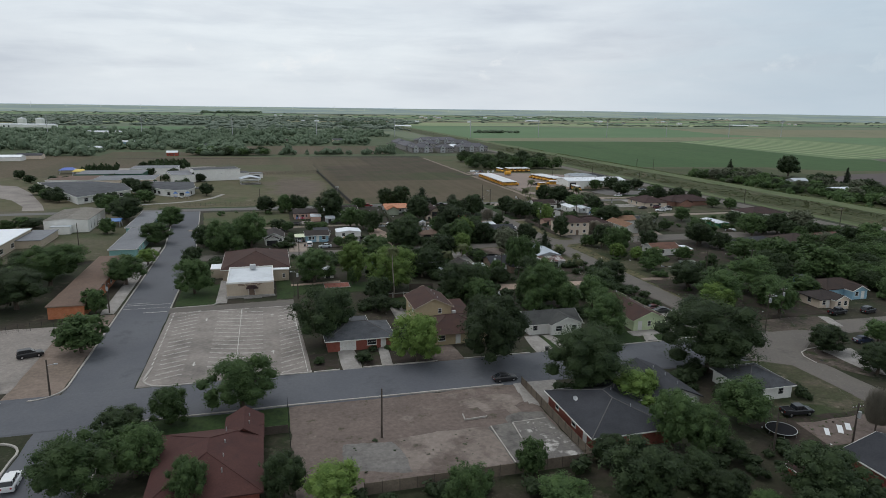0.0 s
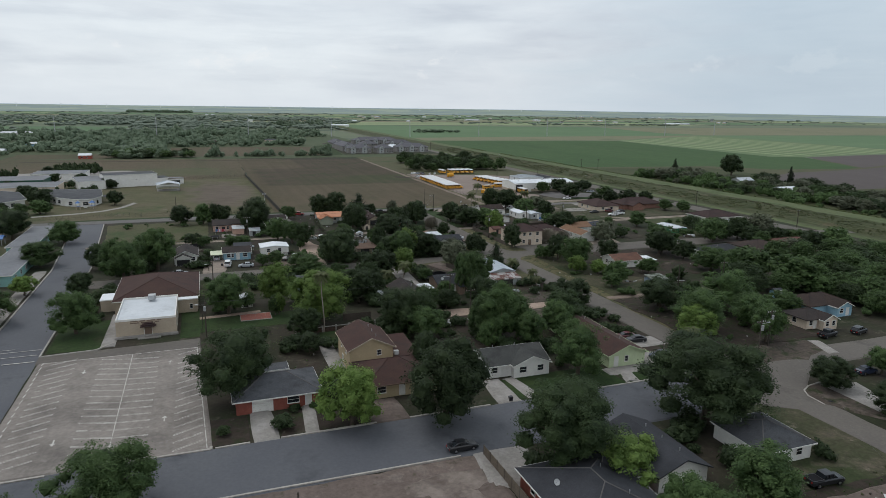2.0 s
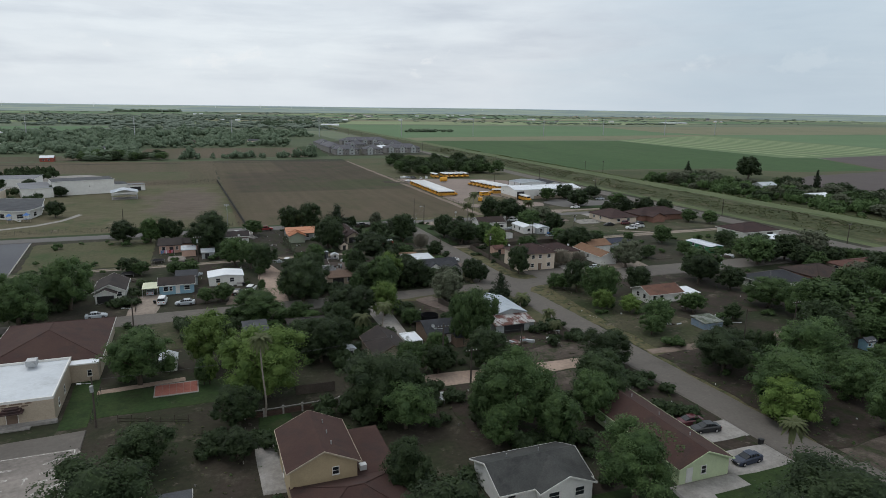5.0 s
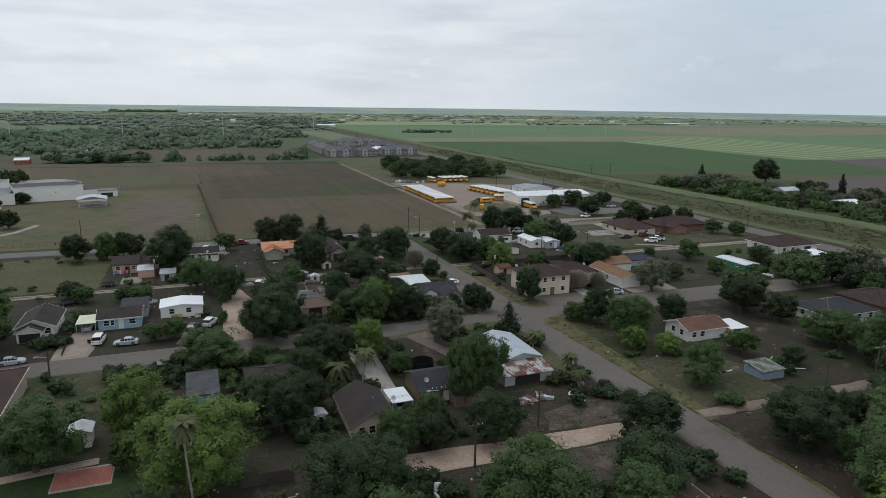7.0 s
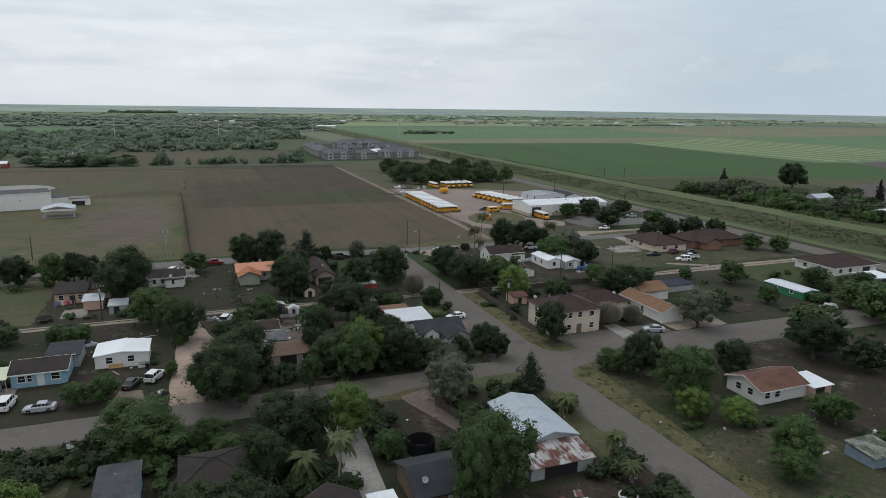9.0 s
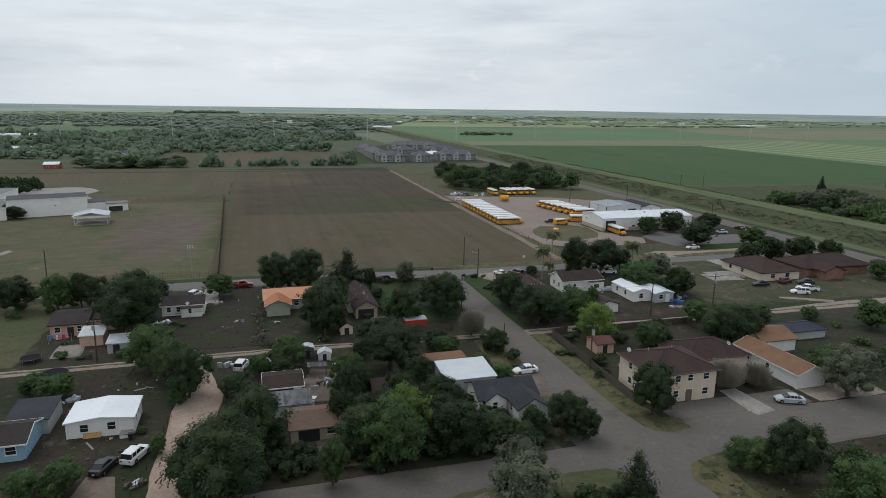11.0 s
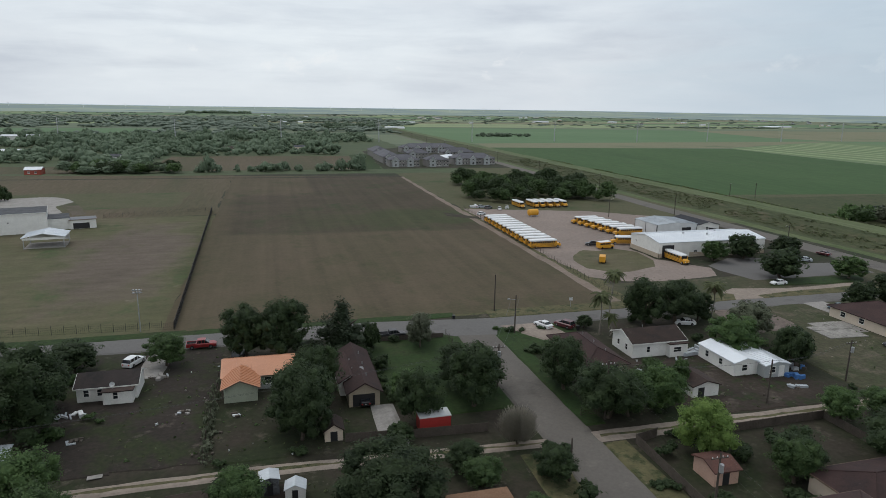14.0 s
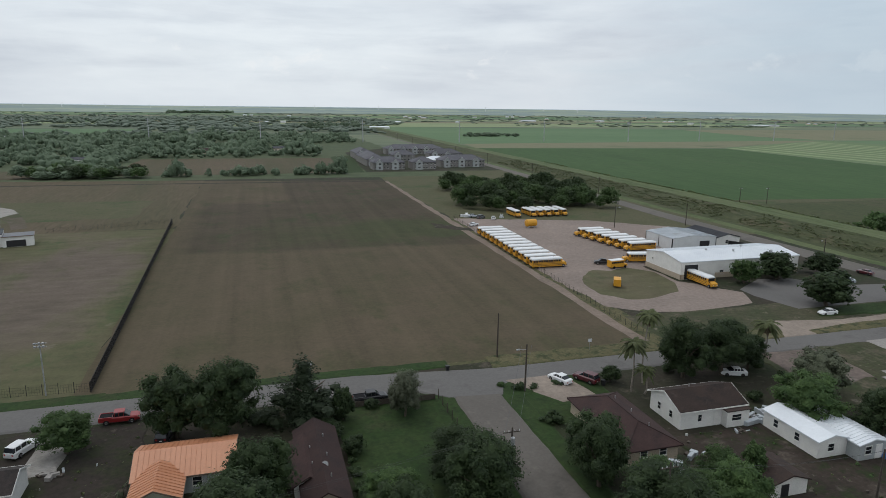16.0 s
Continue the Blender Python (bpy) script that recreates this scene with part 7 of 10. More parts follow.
def crown_lobes(rng, kind):
    """Lobes in a crown of radius 1 and height 2: a lumpy dome whose boughs reach out unevenly."""
    out = []
    if kind == "c":
        for k in range(17):
            z = 0.16 + 0.108 * k
            w = 0.80 * (1 - z / 2.1) * rng.uniform(0.8, 1.2)
            out.append((rng.uniform(-0.06, 0.06), rng.uniform(-0.06, 0.06), z, 0.10 + 0.45 * w))
            for j in range(6 if k < 10 else 3):
                a = rng.uniform(0, 6.28)
                s = w * rng.uniform(0.6, 1.25)
                out.append((math.cos(a) * s, math.sin(a) * s, z + rng.uniform(-0.06, 0.06), 0.07 + 0.17 * w))
        return out
    low = rng.uniform(-0.10, 0.16)
    mid = (low + 2.0) / 2
    tall = (2.0 - low) / 2
    phase = [rng.uniform(0, 6.28) for _ in range(4)]
    n = rng.randint(58, 80)
    lean, squash = rng.uniform(-0.16, 0.16), rng.uniform(0.05, 0.20)
    for k in range(n):
        z = -0.75 + 1.72 * (k + 0.5) / n
        a = k * 2.399963 + rng.uniform(-0.3, 0.3)
        q = math.sqrt(max(0.04, 1 - z * z))
        bump = 0.74 + squash * math.sin(2 * a + phase[2] + z) + 0.13 * math.sin(3 * a + phase[0] + 2 * z) + 0.10 * math.sin(5 * a + phase[1] - 3 * z) + rng.uniform(-0.09, 0.06)
        r = rng.uniform(0.10, 0.25)
        out.append((math.cos(a) * q * bump * 0.92 + lean * z, math.sin(a) * q * bump * 0.92, mid + z * tall * min(0.86, bump + 0.02), r))
    for k in range(7):
        a, z = rng.uniform(0, 6.28), rng.uniform(-0.35, 0.8)
        q = math.sqrt(1 - z * z)
        out.append((math.cos(a) * q * 0.92, math.sin(a) * q * 0.92, mid + z * tall * 0.92, rng.uniform(0.10, 0.17)))
    for k in range(4):
        out.append((rng.uniform(-0.22, 0.22), rng.uniform(-0.22, 0.22), mid + tall * (-0.4 + 0.3 * k), 0.46))
    return out


def tree_master(kind, seed, count, size):
    rng = random.Random(seed)
    if kind == "n":
        # thin bare twigs
        bm = bmesh.new()
        for k in range(2000):
            a, z = rng.uniform(0, 6.28), rng.uniform(0.7, 2.0)
            q = rng.uniform(0.2, 1.0) * math.sqrt(max(0.03, 1 - ((z - 1.25) / 0.85) ** 2))
            e = Vector((q * math.cos(a), q * math.sin(a), z))
            s = Vector((e.x * 0.62, e.y * 0.62, max(0.45, z - rng.uniform(0.35, 0.8))))
            tube(bm, s, e + Vector((rng.gauss(0, 0.05), rng.gauss(0, 0.05), 0.04)), 0.012, 0.005, 3)
        return trunk_mesh(rng, 6, 1.2, 0.05), to_mesh("crown", bm, LEAF["n"])
    v, f = leaf_shell(rng, crown_lobes(rng, kind), count, size)
    return trunk_mesh(rng), mesh_of("crown", v, f, LEAF[kind])


MASTERS = {}
for kind, variants, count in (("d", 6, 8600), ("m", 6, 8600), ("b", 4, 8000), ("g", 2, 5000), ("c", 2, 4000), ("n", 1, 0)):
    MASTERS[kind] = [tree_master(kind, 100 * ord(kind) + k, count, 0.0275) for k in range(variants)]
    if kind in "dmb":
        MASTERS[kind + "_big"] = [tree_master(kind, 100 * ord(kind) + 70 + k, 14000, 0.0215) for k in range(3)]
    if kind in "dm":
        MASTERS[kind + "_huge"] = [tree_master(kind, 100 * ord(kind) + 90 + k, 26000, 0.0155) for k in range(2)]
    MASTERS[kind + "_far"] = [tree_master(kind, 100 * ord(kind) + 50 + k, 2400 if kind != "n" else 0, 0.062) for k in range(min(2, variants))]
TREE_LABEL = {
    "d": "dark green broad live oak in full leaf", "m": "green leafy yard shade tree", "b": "bright yellow-green tree in leaf",
    "g": "grey-green tree with thin leaves", "c": "narrow dark pointed conifer", "n": "nearly bare tree with pale twigs"}
tree_rng = random.Random(77)
TREES = []


def tree(kind, x, y, h, r, group="town trees"):
    far = y > 345 or x > 160 or x < -36 and r < 6 or r < 2.2
    TREES.append((x, y, r))
    pool = MASTERS[kind + "_far"] if far else MASTERS[kind + "_huge"] if r > 7.9 and kind in "dm" else MASTERS[kind + "_big"] if r > 5.6 and kind in "dmb" else MASTERS[kind]
    trunk, crown = tree_rng.choice(pool)
    ob = tagged(new("tree"), TREE_LABEL[kind] + (", low and bushy" if h < 5.6 else ", tall" if h > 11 else ""), "tree", group)
    ob.location, ob.rotation_euler = (x, y, 0), (0, 0, tree_rng.uniform(0, 6.28))
    ob.scale = (r * tree_rng.uniform(0.95, 1.08), r * tree_rng.uniform(0.95, 1.08), h / 2)
    share("trunk", trunk, ob)
    share("crown", crown, ob)
    return ob


for x, y, h, r in ((68.9, 71.2, 8.9, 5.5), (57.4, 74.1, 5.3, 2.9), (46.9, 77.9, 8.9, 5.6), (47.8, 88.0, 4.2, 3.1), (1.5, 89.8, 6.9, 3.3), (116.0, 104.8, 6.4, 4.5), (54.3, 108.3, 13.8, 8.3), (-22.0, 112.2, 5.0, 3.9), (84.0, 113.6, 14.6, 10.4), (116.1, 117.2, 5.9, 4.6), (43.9, 128.2, 14.3, 7.2), (11.6, 146.2, 12.7, 6.8), (85.0, 160.8, 6.4, 5.2), (86.5, 163.6, 8.8, 5.4), (116.6, 166.0, 8.1, 6.3), (127.0, 166.9, 7.0, 2.4), (49.6, 172.0, 10.4, 6.4), (28.3, 174.4, 6.9, 3.7), (96.1, 175.5, 7.8, 5.0), (74.0, 182.1, 8.3, 4.6),):
    tree("d", x, y, h, r)
for x, y, h, r in ((-59.7, 186.7, 10.9, 8.0), (142.1, 190.1, 4.3, 2.5), (45.3, 195.9, 9.1, 4.5), (135.2, 217.2, 7.4, 3.9), (57.0, 217.7, 8.9, 5.3), (48.4, 199.8, 8.4, 4.4), (42.6, 201.2, 7.6, 3.6), (52.0, 211.4, 7.2, 3.6), (54.8, 224.2, 6.6, 3.4), (64.8, 183.6, 5.4, 2.8), (54.4, 172.6, 9.4, 5.0), (124.6, 218.2, 7.1, 3.2), (157.4, 218.5, 9.0, 5.8), (-22.6, 222.2, 6.9, 3.9), (119.6, 222.5, 9.0, 3.9), (206.2, 226.1, 7.3, 4.8), (200.7, 234.2, 7.5, 4.9), (48.3, 236.5, 11.9, 6.2), (98.4, 239.6, 5.4, 2.6), (97.2, 242.0, 6.6, 3.5), (79.0, 241.5, 8.2, 4.4), (80.2, 251.4, 7.4, 3.6), (92.6, 244.0, 4.2, 1.9), (113.2, 244.2, 9.1, 3.8), (67.5, 244.5, 7.3, 4.4),):
    tree("d", x, y, h, r)
for x, y, h, r in ((52.6, 247.6, 10.4, 4.9), (-21.5, 252.5, 8.6, 4.0), (64.5, 252.0, 6.4, 2.1), (66.9, 257.1, 8.1, 2.7), (147.6, 268.7, 8.7, 6.8), (42.0, 268.7, 9.2, 4.4), (130.7, 270.1, 6.2, 4.2), (76.3, 272.2, 9.8, 6.8), (113.7, 290.3, 8.9, 6.4), (66.8, 294.1, 10.5, 4.3), (84.3, 295.0, 9.0, 4.2), (66.5, 297.9, 10.8, 5.5), (94.2, 298.8, 10.7, 5.3), (111.2, 301.2, 9.3, 4.1), (157.8, 301.4, 8.3, 4.4), (-90.3, 302.5, 4.6, 6.8), (27.9, 303.7, 13.9, 7.7), (160.9, 303.9, 6.5, 3.9), (112.7, 304.8, 8.3, 4.7),):
    tree("d", x, y, h, r)
for x, y, h, r in ((95.3, 305.1, 8.4, 6.2), (69.7, 306.3, 10.1, 4.5), (-57.1, 309.4, 11.6, 7.2), (28.8, 313.8, 9.7, 3.5), (16.9, 324.8, 7.8, 3.5), (13.4, 326.1, 8.9, 3.2), (-0.1, 326.2, 8.3, 5.2), (82.0, 327.3, 5.9, 1.9), (65.0, 327.3, 12.2, 5.5), (151.1, 327.7, 10.4, 5.8), (28.6, 327.7, 6.3, 4.9), (143.3, 328.4, 11.3, 5.7), (58.2, 328.5, 10.9, 5.2), (157.6, 328.7, 7.1, 3.4), (153.4, 331.2, 9.2, 4.9), (205.8, 357.3, 9.1, 7.0), (212.7, 381.3, 8.2, 5.8), (230.6, 383.0, 6.8, 5.6),):
    tree("d", x, y, h, r)
for x, y, h, r in ((36.1, 78.1, 5.0, 4.0), (24.4, 81.6, 6.9, 3.4), (35.2, 87.0, 6.0, 2.1), (59.1, 89.0, 9.7, 3.9), (62.3, 86.5, 8.1, 4.2), (66.0, 161.6, 10.0, 4.6), (72.4, 153.4, 8.6, 4.2), (81.8, 158.0, 8.4, 4.4), (64.0, 155.6, 6.4, 3.0), (59.8, 185.0, 6.8, 3.2), (79.5, 201.6, 9.4, 4.2), (-10.0, 90.1, 7.3, 2.9), (75.0, 93.5, 8.2, 5.1), (-24.0, 96.1, 9.2, 6.2), (131.2, 118.4, 5.6, 3.4), (38.8, 275.4, 8.6, 4.2), (58.8, 277.6, 6.4, 3.4), (67.9, 266.4, 6.6, 3.2), (66.4, 258.4, 6.4, 3.0), (53.2, 274.8, 4.4, 2.2), (-60.4, 320.3, 9.5, 6.4), (-72.6, 344.6, 8.0, 5.2), (-59.6, 285, 6.5, 3.6), (-17.9, 100.0, 8.2, 4.3), (-15.3, 114.9, 7.0, 3.5), (-4.3, 118.4, 9.4, 6.5), (74.6, 137.6, 10.7, 5.8), (123.6, 139.4, 9.0, 4.3), (-36.9, 151.7, 8.4, 5.1), (132.0, 152.0, 7.5, 5.4), (119.5, 158.5, 6.8, 3.5), (68.7, 159.7, 12.8, 6.4), (52.6, 165.2, 7.6, 5.0), (70.6, 166.0, 9.3, 5.2), (-40.3, 178.6, 6.8, 3.3), (159.3, 185.7, 9.4, 5.0),):
    tree("m", x, y, h, r)
for x, y, h, r in ((66.8, 190.2, 5.9, 2.4), (120.9, 190.9, 7.3, 4.2), (74.6, 194.9, 12.0, 3.8), (158.7, 195.1, 8.0, 6.3), (13.2, 195.8, 10.6, 6.0), (136.8, 197.2, 5.5, 3.1), (79.2, 198.7, 11.6, 5.1), (-38.1, 204.7, 9.0, 6.0), (-58.0, 207.3, 12.5, 8.6), (119.0, 211.2, 10.6, 5.1), (36.7, 224.7, 7.8, 6.6), (117.5, 226.2, 4.5, 3.2), (115.6, 227.4, 4.6, 2.3), (61.9, 237.3, 6.3, 2.2), (70.6, 240.4, 9.6, 4.5), (46.0, 241.2, 8.0, 3.9), (198.2, 241.7, 6.9, 4.2), (-39.1, 262.0, 8.4, 6.2), (128.2, 267.9, 6.5, 3.3),):
    tree("m", x, y, h, r)
for x, y, h, r in ((185.5, 268.8, 7.1, 4.1), (148.4, 280.6, 5.6, 3.3), (34.7, 282.6, 9.2, 4.9), (117.0, 290.1, 7.6, 4.0), (123.8, 291.1, 7.4, 3.9), (124.5, 295.4, 7.0, 3.2), (-38.4, 297.2, 8.8, 6.2), (115.6, 296.6, 6.1, 3.5), (131.1, 297.1, 5.9, 1.8), (84.5, 303.8, 5.3, 3.4), (151.3, 308.4, 8.2, 5.3), (8.7, 325.0, 9.4, 4.3), (44.1, 327.4, 6.0, 3.9), (225.7, 352.8, 6.9, 4.9), (200.6, 380.1, 7.2, 4.4),):
    tree("m", x, y, h, r)
for x, y, h, r in ((7.6, 85.8, 6.6, 4.0), (60.9, 103.2, 6.8, 5.1), (29.2, 131.6, 11.1, 5.4), (110.2, 146.8, 8.0, 4.9), (33.8, 183.6, 12.6, 7.2), (24.7, 192.2, 5.6, 1.7), (25.2, 200.9, 11.1, 5.4), (122.0, 202.4, 4.8, 2.8), (116.4, 206.2, 5.7, 2.9), (64.3, 218.6, 8.9, 4.1), (-36.3, 228.1, 5.5, 3.6), (73.1, 244.3, 9.7, 4.2), (121.4, 277.2, 8.7, 4.5),):
    tree("b", x, y, h, r)
for x, y, h, r in ((82.1, 223.9, 9.0, 4.4), (83.3, 227.9, 9.1, 3.8), (149.8, 241.9, 9.2, 5.1), (159.5, 315.4, 8.3, 4.8), (163.3, 317.9, 7.8, 4.4), (91.5, 326.4, 7.3, 2.8), (92.3, 329.7, 6.4, 2.8),):
    tree("g", x, y, h, r)
for x, y, h, r in ((97.1, 223.5, 7.6, 3.8), (76.3, 328.7, 10.8, 7.6),):
    tree("c", x, y, h, r)
for x, y, h, r in ((94.4, 85.9, 7.4, 2.3), (96.6, 285.6, 5.6, 3.0),):
    tree("n", x, y, h, r)
for x, y, h, r in ((-13.5, 236.5, 12.5, 6.8), (-5.2, 247.5, 13.2, 7.2), (-18.9, 191.9, 10.2, 5.7)):
    tree("m", x, y, h, r)
for x, y, h, r in ((133.2, 161.0, 10.5, 7.4), (115.1, 150.7, 10.5, 7.0), (129.0, 148.7, 8.3, 4.9), (161.6, 222.0, 10.0, 5.9), (192.6, 231.3, 10.0, 5.9), (162.7, 183.0, 10.5, 6.8), (184.5, 194.1, 8.8, 5.2), (157.1, 184.7, 6.1, 3.6), (116.7, 187.6, 4.8, 2.8), (136.5, 199.6, 4.4, 2.6), (166.1, 170.3, 10.5, 7.1), (218.0, 199.5, 10.5, 6.5),):
    tree("m", x, y, h, r)
for x, y, h, r in ((161.9, 211.0, 6.8, 4.0), (207.4, 233.8, 9.3, 5.5), (118.1, 168.8, 8.0, 4.7), (129.7, 173.0, 4.6, 2.7), (212.7, 203.9, 8.8, 5.2), (214.1, 221.8, 7.0, 4.1),):
    tree("d", x, y, h, r)
for x, y, h, r in ((216.1, 231.3, 10.5, 6.3),):
    tree("g", x, y, h, r)


def palm_master(seed, fan=22, skirt=True):
    rng = random.Random(seed)
    bm = bmesh.new()
    for k in range(fan * 2):
        a = k * 2.399
        lift = rng.uniform(-0.5, 0.9)
        ln = rng.uniform(0.85, 1.1)
        prev = None
        side = Vector((-math.sin(a), math.cos(a), 0))
        for j in range(5):
            u = j / 4
            out = ln * u
            z = lift * out - 0.75 * out * out
            c = Vector((math.cos(a) * out, math.sin(a) * out, z))
            w = 0.16 * math.sin(math.pi * (0.12 + 0.85 * u)) + 0.02
            row = (bm.verts.new(c - side * w), bm.verts.new(c + Vector((0, 0, 0.05))), bm.verts.new(c + side * w))
            if prev:
                bm.faces.new((prev[0], row[0], row[1], prev[1]))
                bm.faces.new((prev[1], row[1], row[2], prev[2]))
            prev = row
    crown = bpy.data.meshes.new("crown")
    bm.to_mesh(crown)
    bm.free()
    crown.materials.append(LEAF["p"])
    bm = bmesh.new()
    for k in range(26):
        a = rng.uniform(0, 6.28)
        b = Vector((0.35 * math.cos(a), 0.35 * math.sin(a), -rng.uniform(0.5, 0.9)))
        tube(bm, (0.08 * math.cos(a), 0.08 * math.sin(a), -0.05), b, 0.07, 0.03, 4)
    return crown, to_mesh("skirt", bm, PALM_SKIRT)


PALMS = [palm_master(k) for k in (3, 4)]


def palm(x, y, h, r, skirt=True):
    ob = tagged(new("palm_tree"), "tall fan palm with a bare grey trunk" if h > 8 else "small fan palm in a yard", "palm", "palms")
    ob.location = (x, y, 0)
    crown, sk = tree_rng.choice(PALMS)
    bm = bmesh.new()
    pts = [Vector((0.25 * math.sin(k * 0.7 + x), 0.2 * math.sin(k * 0.5 + y), (h - r * 0.4) * k / 6)) * (1 if k else 0) for k in range(7)]
    for k in range(6):
        tube(bm, pts[k], pts[k + 1], 0.17 - 0.012 * k, 0.158 - 0.012 * k)
    part("trunk", bm, PALM_BARK, ob)
    c = share("crown", crown, ob, pts[-1], tree_rng.uniform(0, 360))
    c.scale = (r, r, r)
    if skirt:
        s = share("skirt", sk, ob, pts[-1])
        s.scale = (r, r, r)
    return ob


for x, y, h, r in ((32.6, 176.0, 14.2, 1.9), (123.4, 212.5, 8.2, 2.6), (60.6, 206.4, 7.6, 2.0), (56.5, 207.8, 5.2, 2.3), (125.3, 215.6, 6.5, 1.8), (134.9, 328.2, 13.6, 2.3), (131.0, 325.6, 9.6, 2.4), (162.4, 330.2, 9.0, 2.6), (98.2, 201.1, 3.9, 1.7), (96.1, 193.9, 3.6, 1.6), (102.0, 138.2, 6.4, 2.0), (97.8, 213.3, 4.4, 2.0), (124.6, 226.6, 5.0, 3.2), (132.6, 324, 5.4, 1.8)):
    palm(x, y, h, r, h > 6)

# shrubs and small trees close round the yards
for x, y, h, r in ((71.4, 250.8, 6.4, 3.2), (74.4, 255.4, 7.0, 3.0), (79.2, 262.4, 6.4, 2.8), (69.4, 262.4, 6.2, 2.4), (67.6, 251.8, 5.6, 2.8), (75.6, 253.0, 5.4, 2.6), (68.0, 267.4, 5.2, 2.6), (27.6, 164.6, 4.6, 2.9), (25.2, 167.8, 3.4, 2.2), (15.4, 165.4, 7.0, 4.6), (14.6, 171.8, 4.2, 2.6), (47.0, 147.6, 8.6, 3.4)):
    tree("d", x, y, h, r)
for x, y, h, r in ((23.8, 192.2, 5.4, 1.9), (21.5, 273.4, 4.4, 3.2), (17.4, 275.4, 4.0, 2.8), (29.4, 243.8, 4.6, 3.0), (25.4, 243.4, 4.0, 2.4), (46.0, 245.6, 4.4, 2.6), (40.6, 266.4, 3.0, 1.6), (39.6, 251.0, 3.0, 1.3)):
    tree("m", x, y, h, r)

# trees round the school
for x, y, h, r in ((-126, 461, 5.4, 4.6), (-121, 463, 4.8, 3.8), (-155, 494, 6.0, 4.2), (-142, 470, 5.2, 4.0), (-77, 500.5, 6.0, 3.8), (-60.6, 493, 6.4, 4.0), (-63, 497, 5.4, 3.6), (-40.8, 462, 5.6, 4.0), (-120, 411, 6.2, 5.0), (-112, 397, 5.6, 4.0), (-106, 391, 6.4, 4.6), (-78, 431, 6.6, 4.8), (-73, 428, 6.0, 4.2), (-65, 414, 6.8, 4.2), (-74, 366.5, 6.6, 4.4), (-90, 553, 6.0, 4.4)):
    tree("d", x, y, h, r)
for x, y, h, r in ((-60, 371, 6.8, 4.6), (-67, 369, 5.8, 3.6), (-69.4, 335.5, 4.6, 3.0), (-94, 301, 5.4, 3.6), (-98, 297, 5.0, 3.0), (-58, 372, 5.0, 3.2)):
    tree("m", x, y, h, r)

# woods and hedges that stand too far off to count
def clumps(name, label, places, mat_key="f", per=34, seed=3, lobe_n=5, leaf=0.13, long=1.0, core=0.88, lift=None):
    rng = random.Random(seed)
    verts, faces, k = [], [], 0
    shapes = []
    for j in range(10):
        lobes = [(rng.uniform(-0.55, 0.55), rng.uniform(-0.55, 0.55), rng.uniform(0.30, 0.70), rng.uniform(0.28, 0.46)) for _ in range(lobe_n)]
        shapes.append(leaf_shell(rng, lobes, per, leaf, core))
    for x, y, r, h in places:
        v, f = rng.choice(shapes)
        a = rng.uniform(0, 6.28)
        c, s = math.cos(a), math.sin(a)
        q = v @ np.array(((c, s, 0), (-s, c, 0), (0, 0, 1)))
        q = q * np.array((r * long, r, h)) + np.array((x, y, 0))
        q[:, 2] = np.maximum(q[:, 2], 0.0) + (lift(x, y) if lift else 0.0)
        verts.append(q)
        faces.append(f + k)
        k += len(v)
    ob = new(name, mesh_of(name, np.concatenate(verts), np.concatenate(faces), LEAF[mat_key]))
    return tagged(ob, label, "trees", kind="stuff")


def grove(name, label, kinds, places, seed, leaves=1100, leaf=0.085):
    """Trees that stand too far off or too close together to tell apart: whole trees, joined kind by kind."""
    g = random.Random(seed)
    for kind in kinds:
        verts, faces, k = [], [], 0
        shapes = [leaf_shell(g, crown_lobes(g, kind), leaves, leaf, least=0.26) for _ in range(4)]
        for j, (x, y, r, h) in enumerate(places):
            if kinds[j % len(kinds)] != kind:
                continue
            v, f = g.choice(shapes)
            a = g.uniform(0, 6.28)
            c, s = math.cos(a), math.sin(a)
            verts.append((v @ np.array(((c, s, 0), (-s, c, 0), (0, 0, 1)))) * np.array((r, r, h / 2)) + np.array((x, y, 0)))
            faces.append(f + k)
            k += len(v)
        tagged(new(name, mesh_of(name, np.concatenate(verts), np.concatenate(faces), LEAF[kind])), label, "trees", kind="stuff")


def scatter(n, x0, x1, y0, y1, rmin, rmax, seed, keep=lambda x, y: True, ratio=1.15):
    rng = random.Random(seed)
    out, tries = [], 0
    while len(out) < n and tries < n * 60:
        tries += 1
        x, y = rng.uniform(x0, x1), rng.uniform(y0, y1)
        if keep(x, y):
            r = rng.uniform(rmin, rmax)
            out.append((x, y, r, r * rng.uniform(ratio * 0.8, ratio * 1.3)))
    return out


def woods_here(x, y):
    if -20 < x < 138 and y < 836 or 128 < x and y < 1060:
        return False
    if -150 < x < -60 and 670 < y < 770:
        return False
    return noise.noise((x * 0.010, y * 0.008, 0)) > -0.34


def uneven(places, seed):
    """Crowns of very different size: a few broad ones, many small."""
    g = random.Random(seed)
    out = []
    for x, y, r, h in places:
        k = 0.55 + 0.9 * g.random() ** 2.2
        out.append((x, y, r * k, h * k * g.uniform(0.85, 1.3)))
    return out


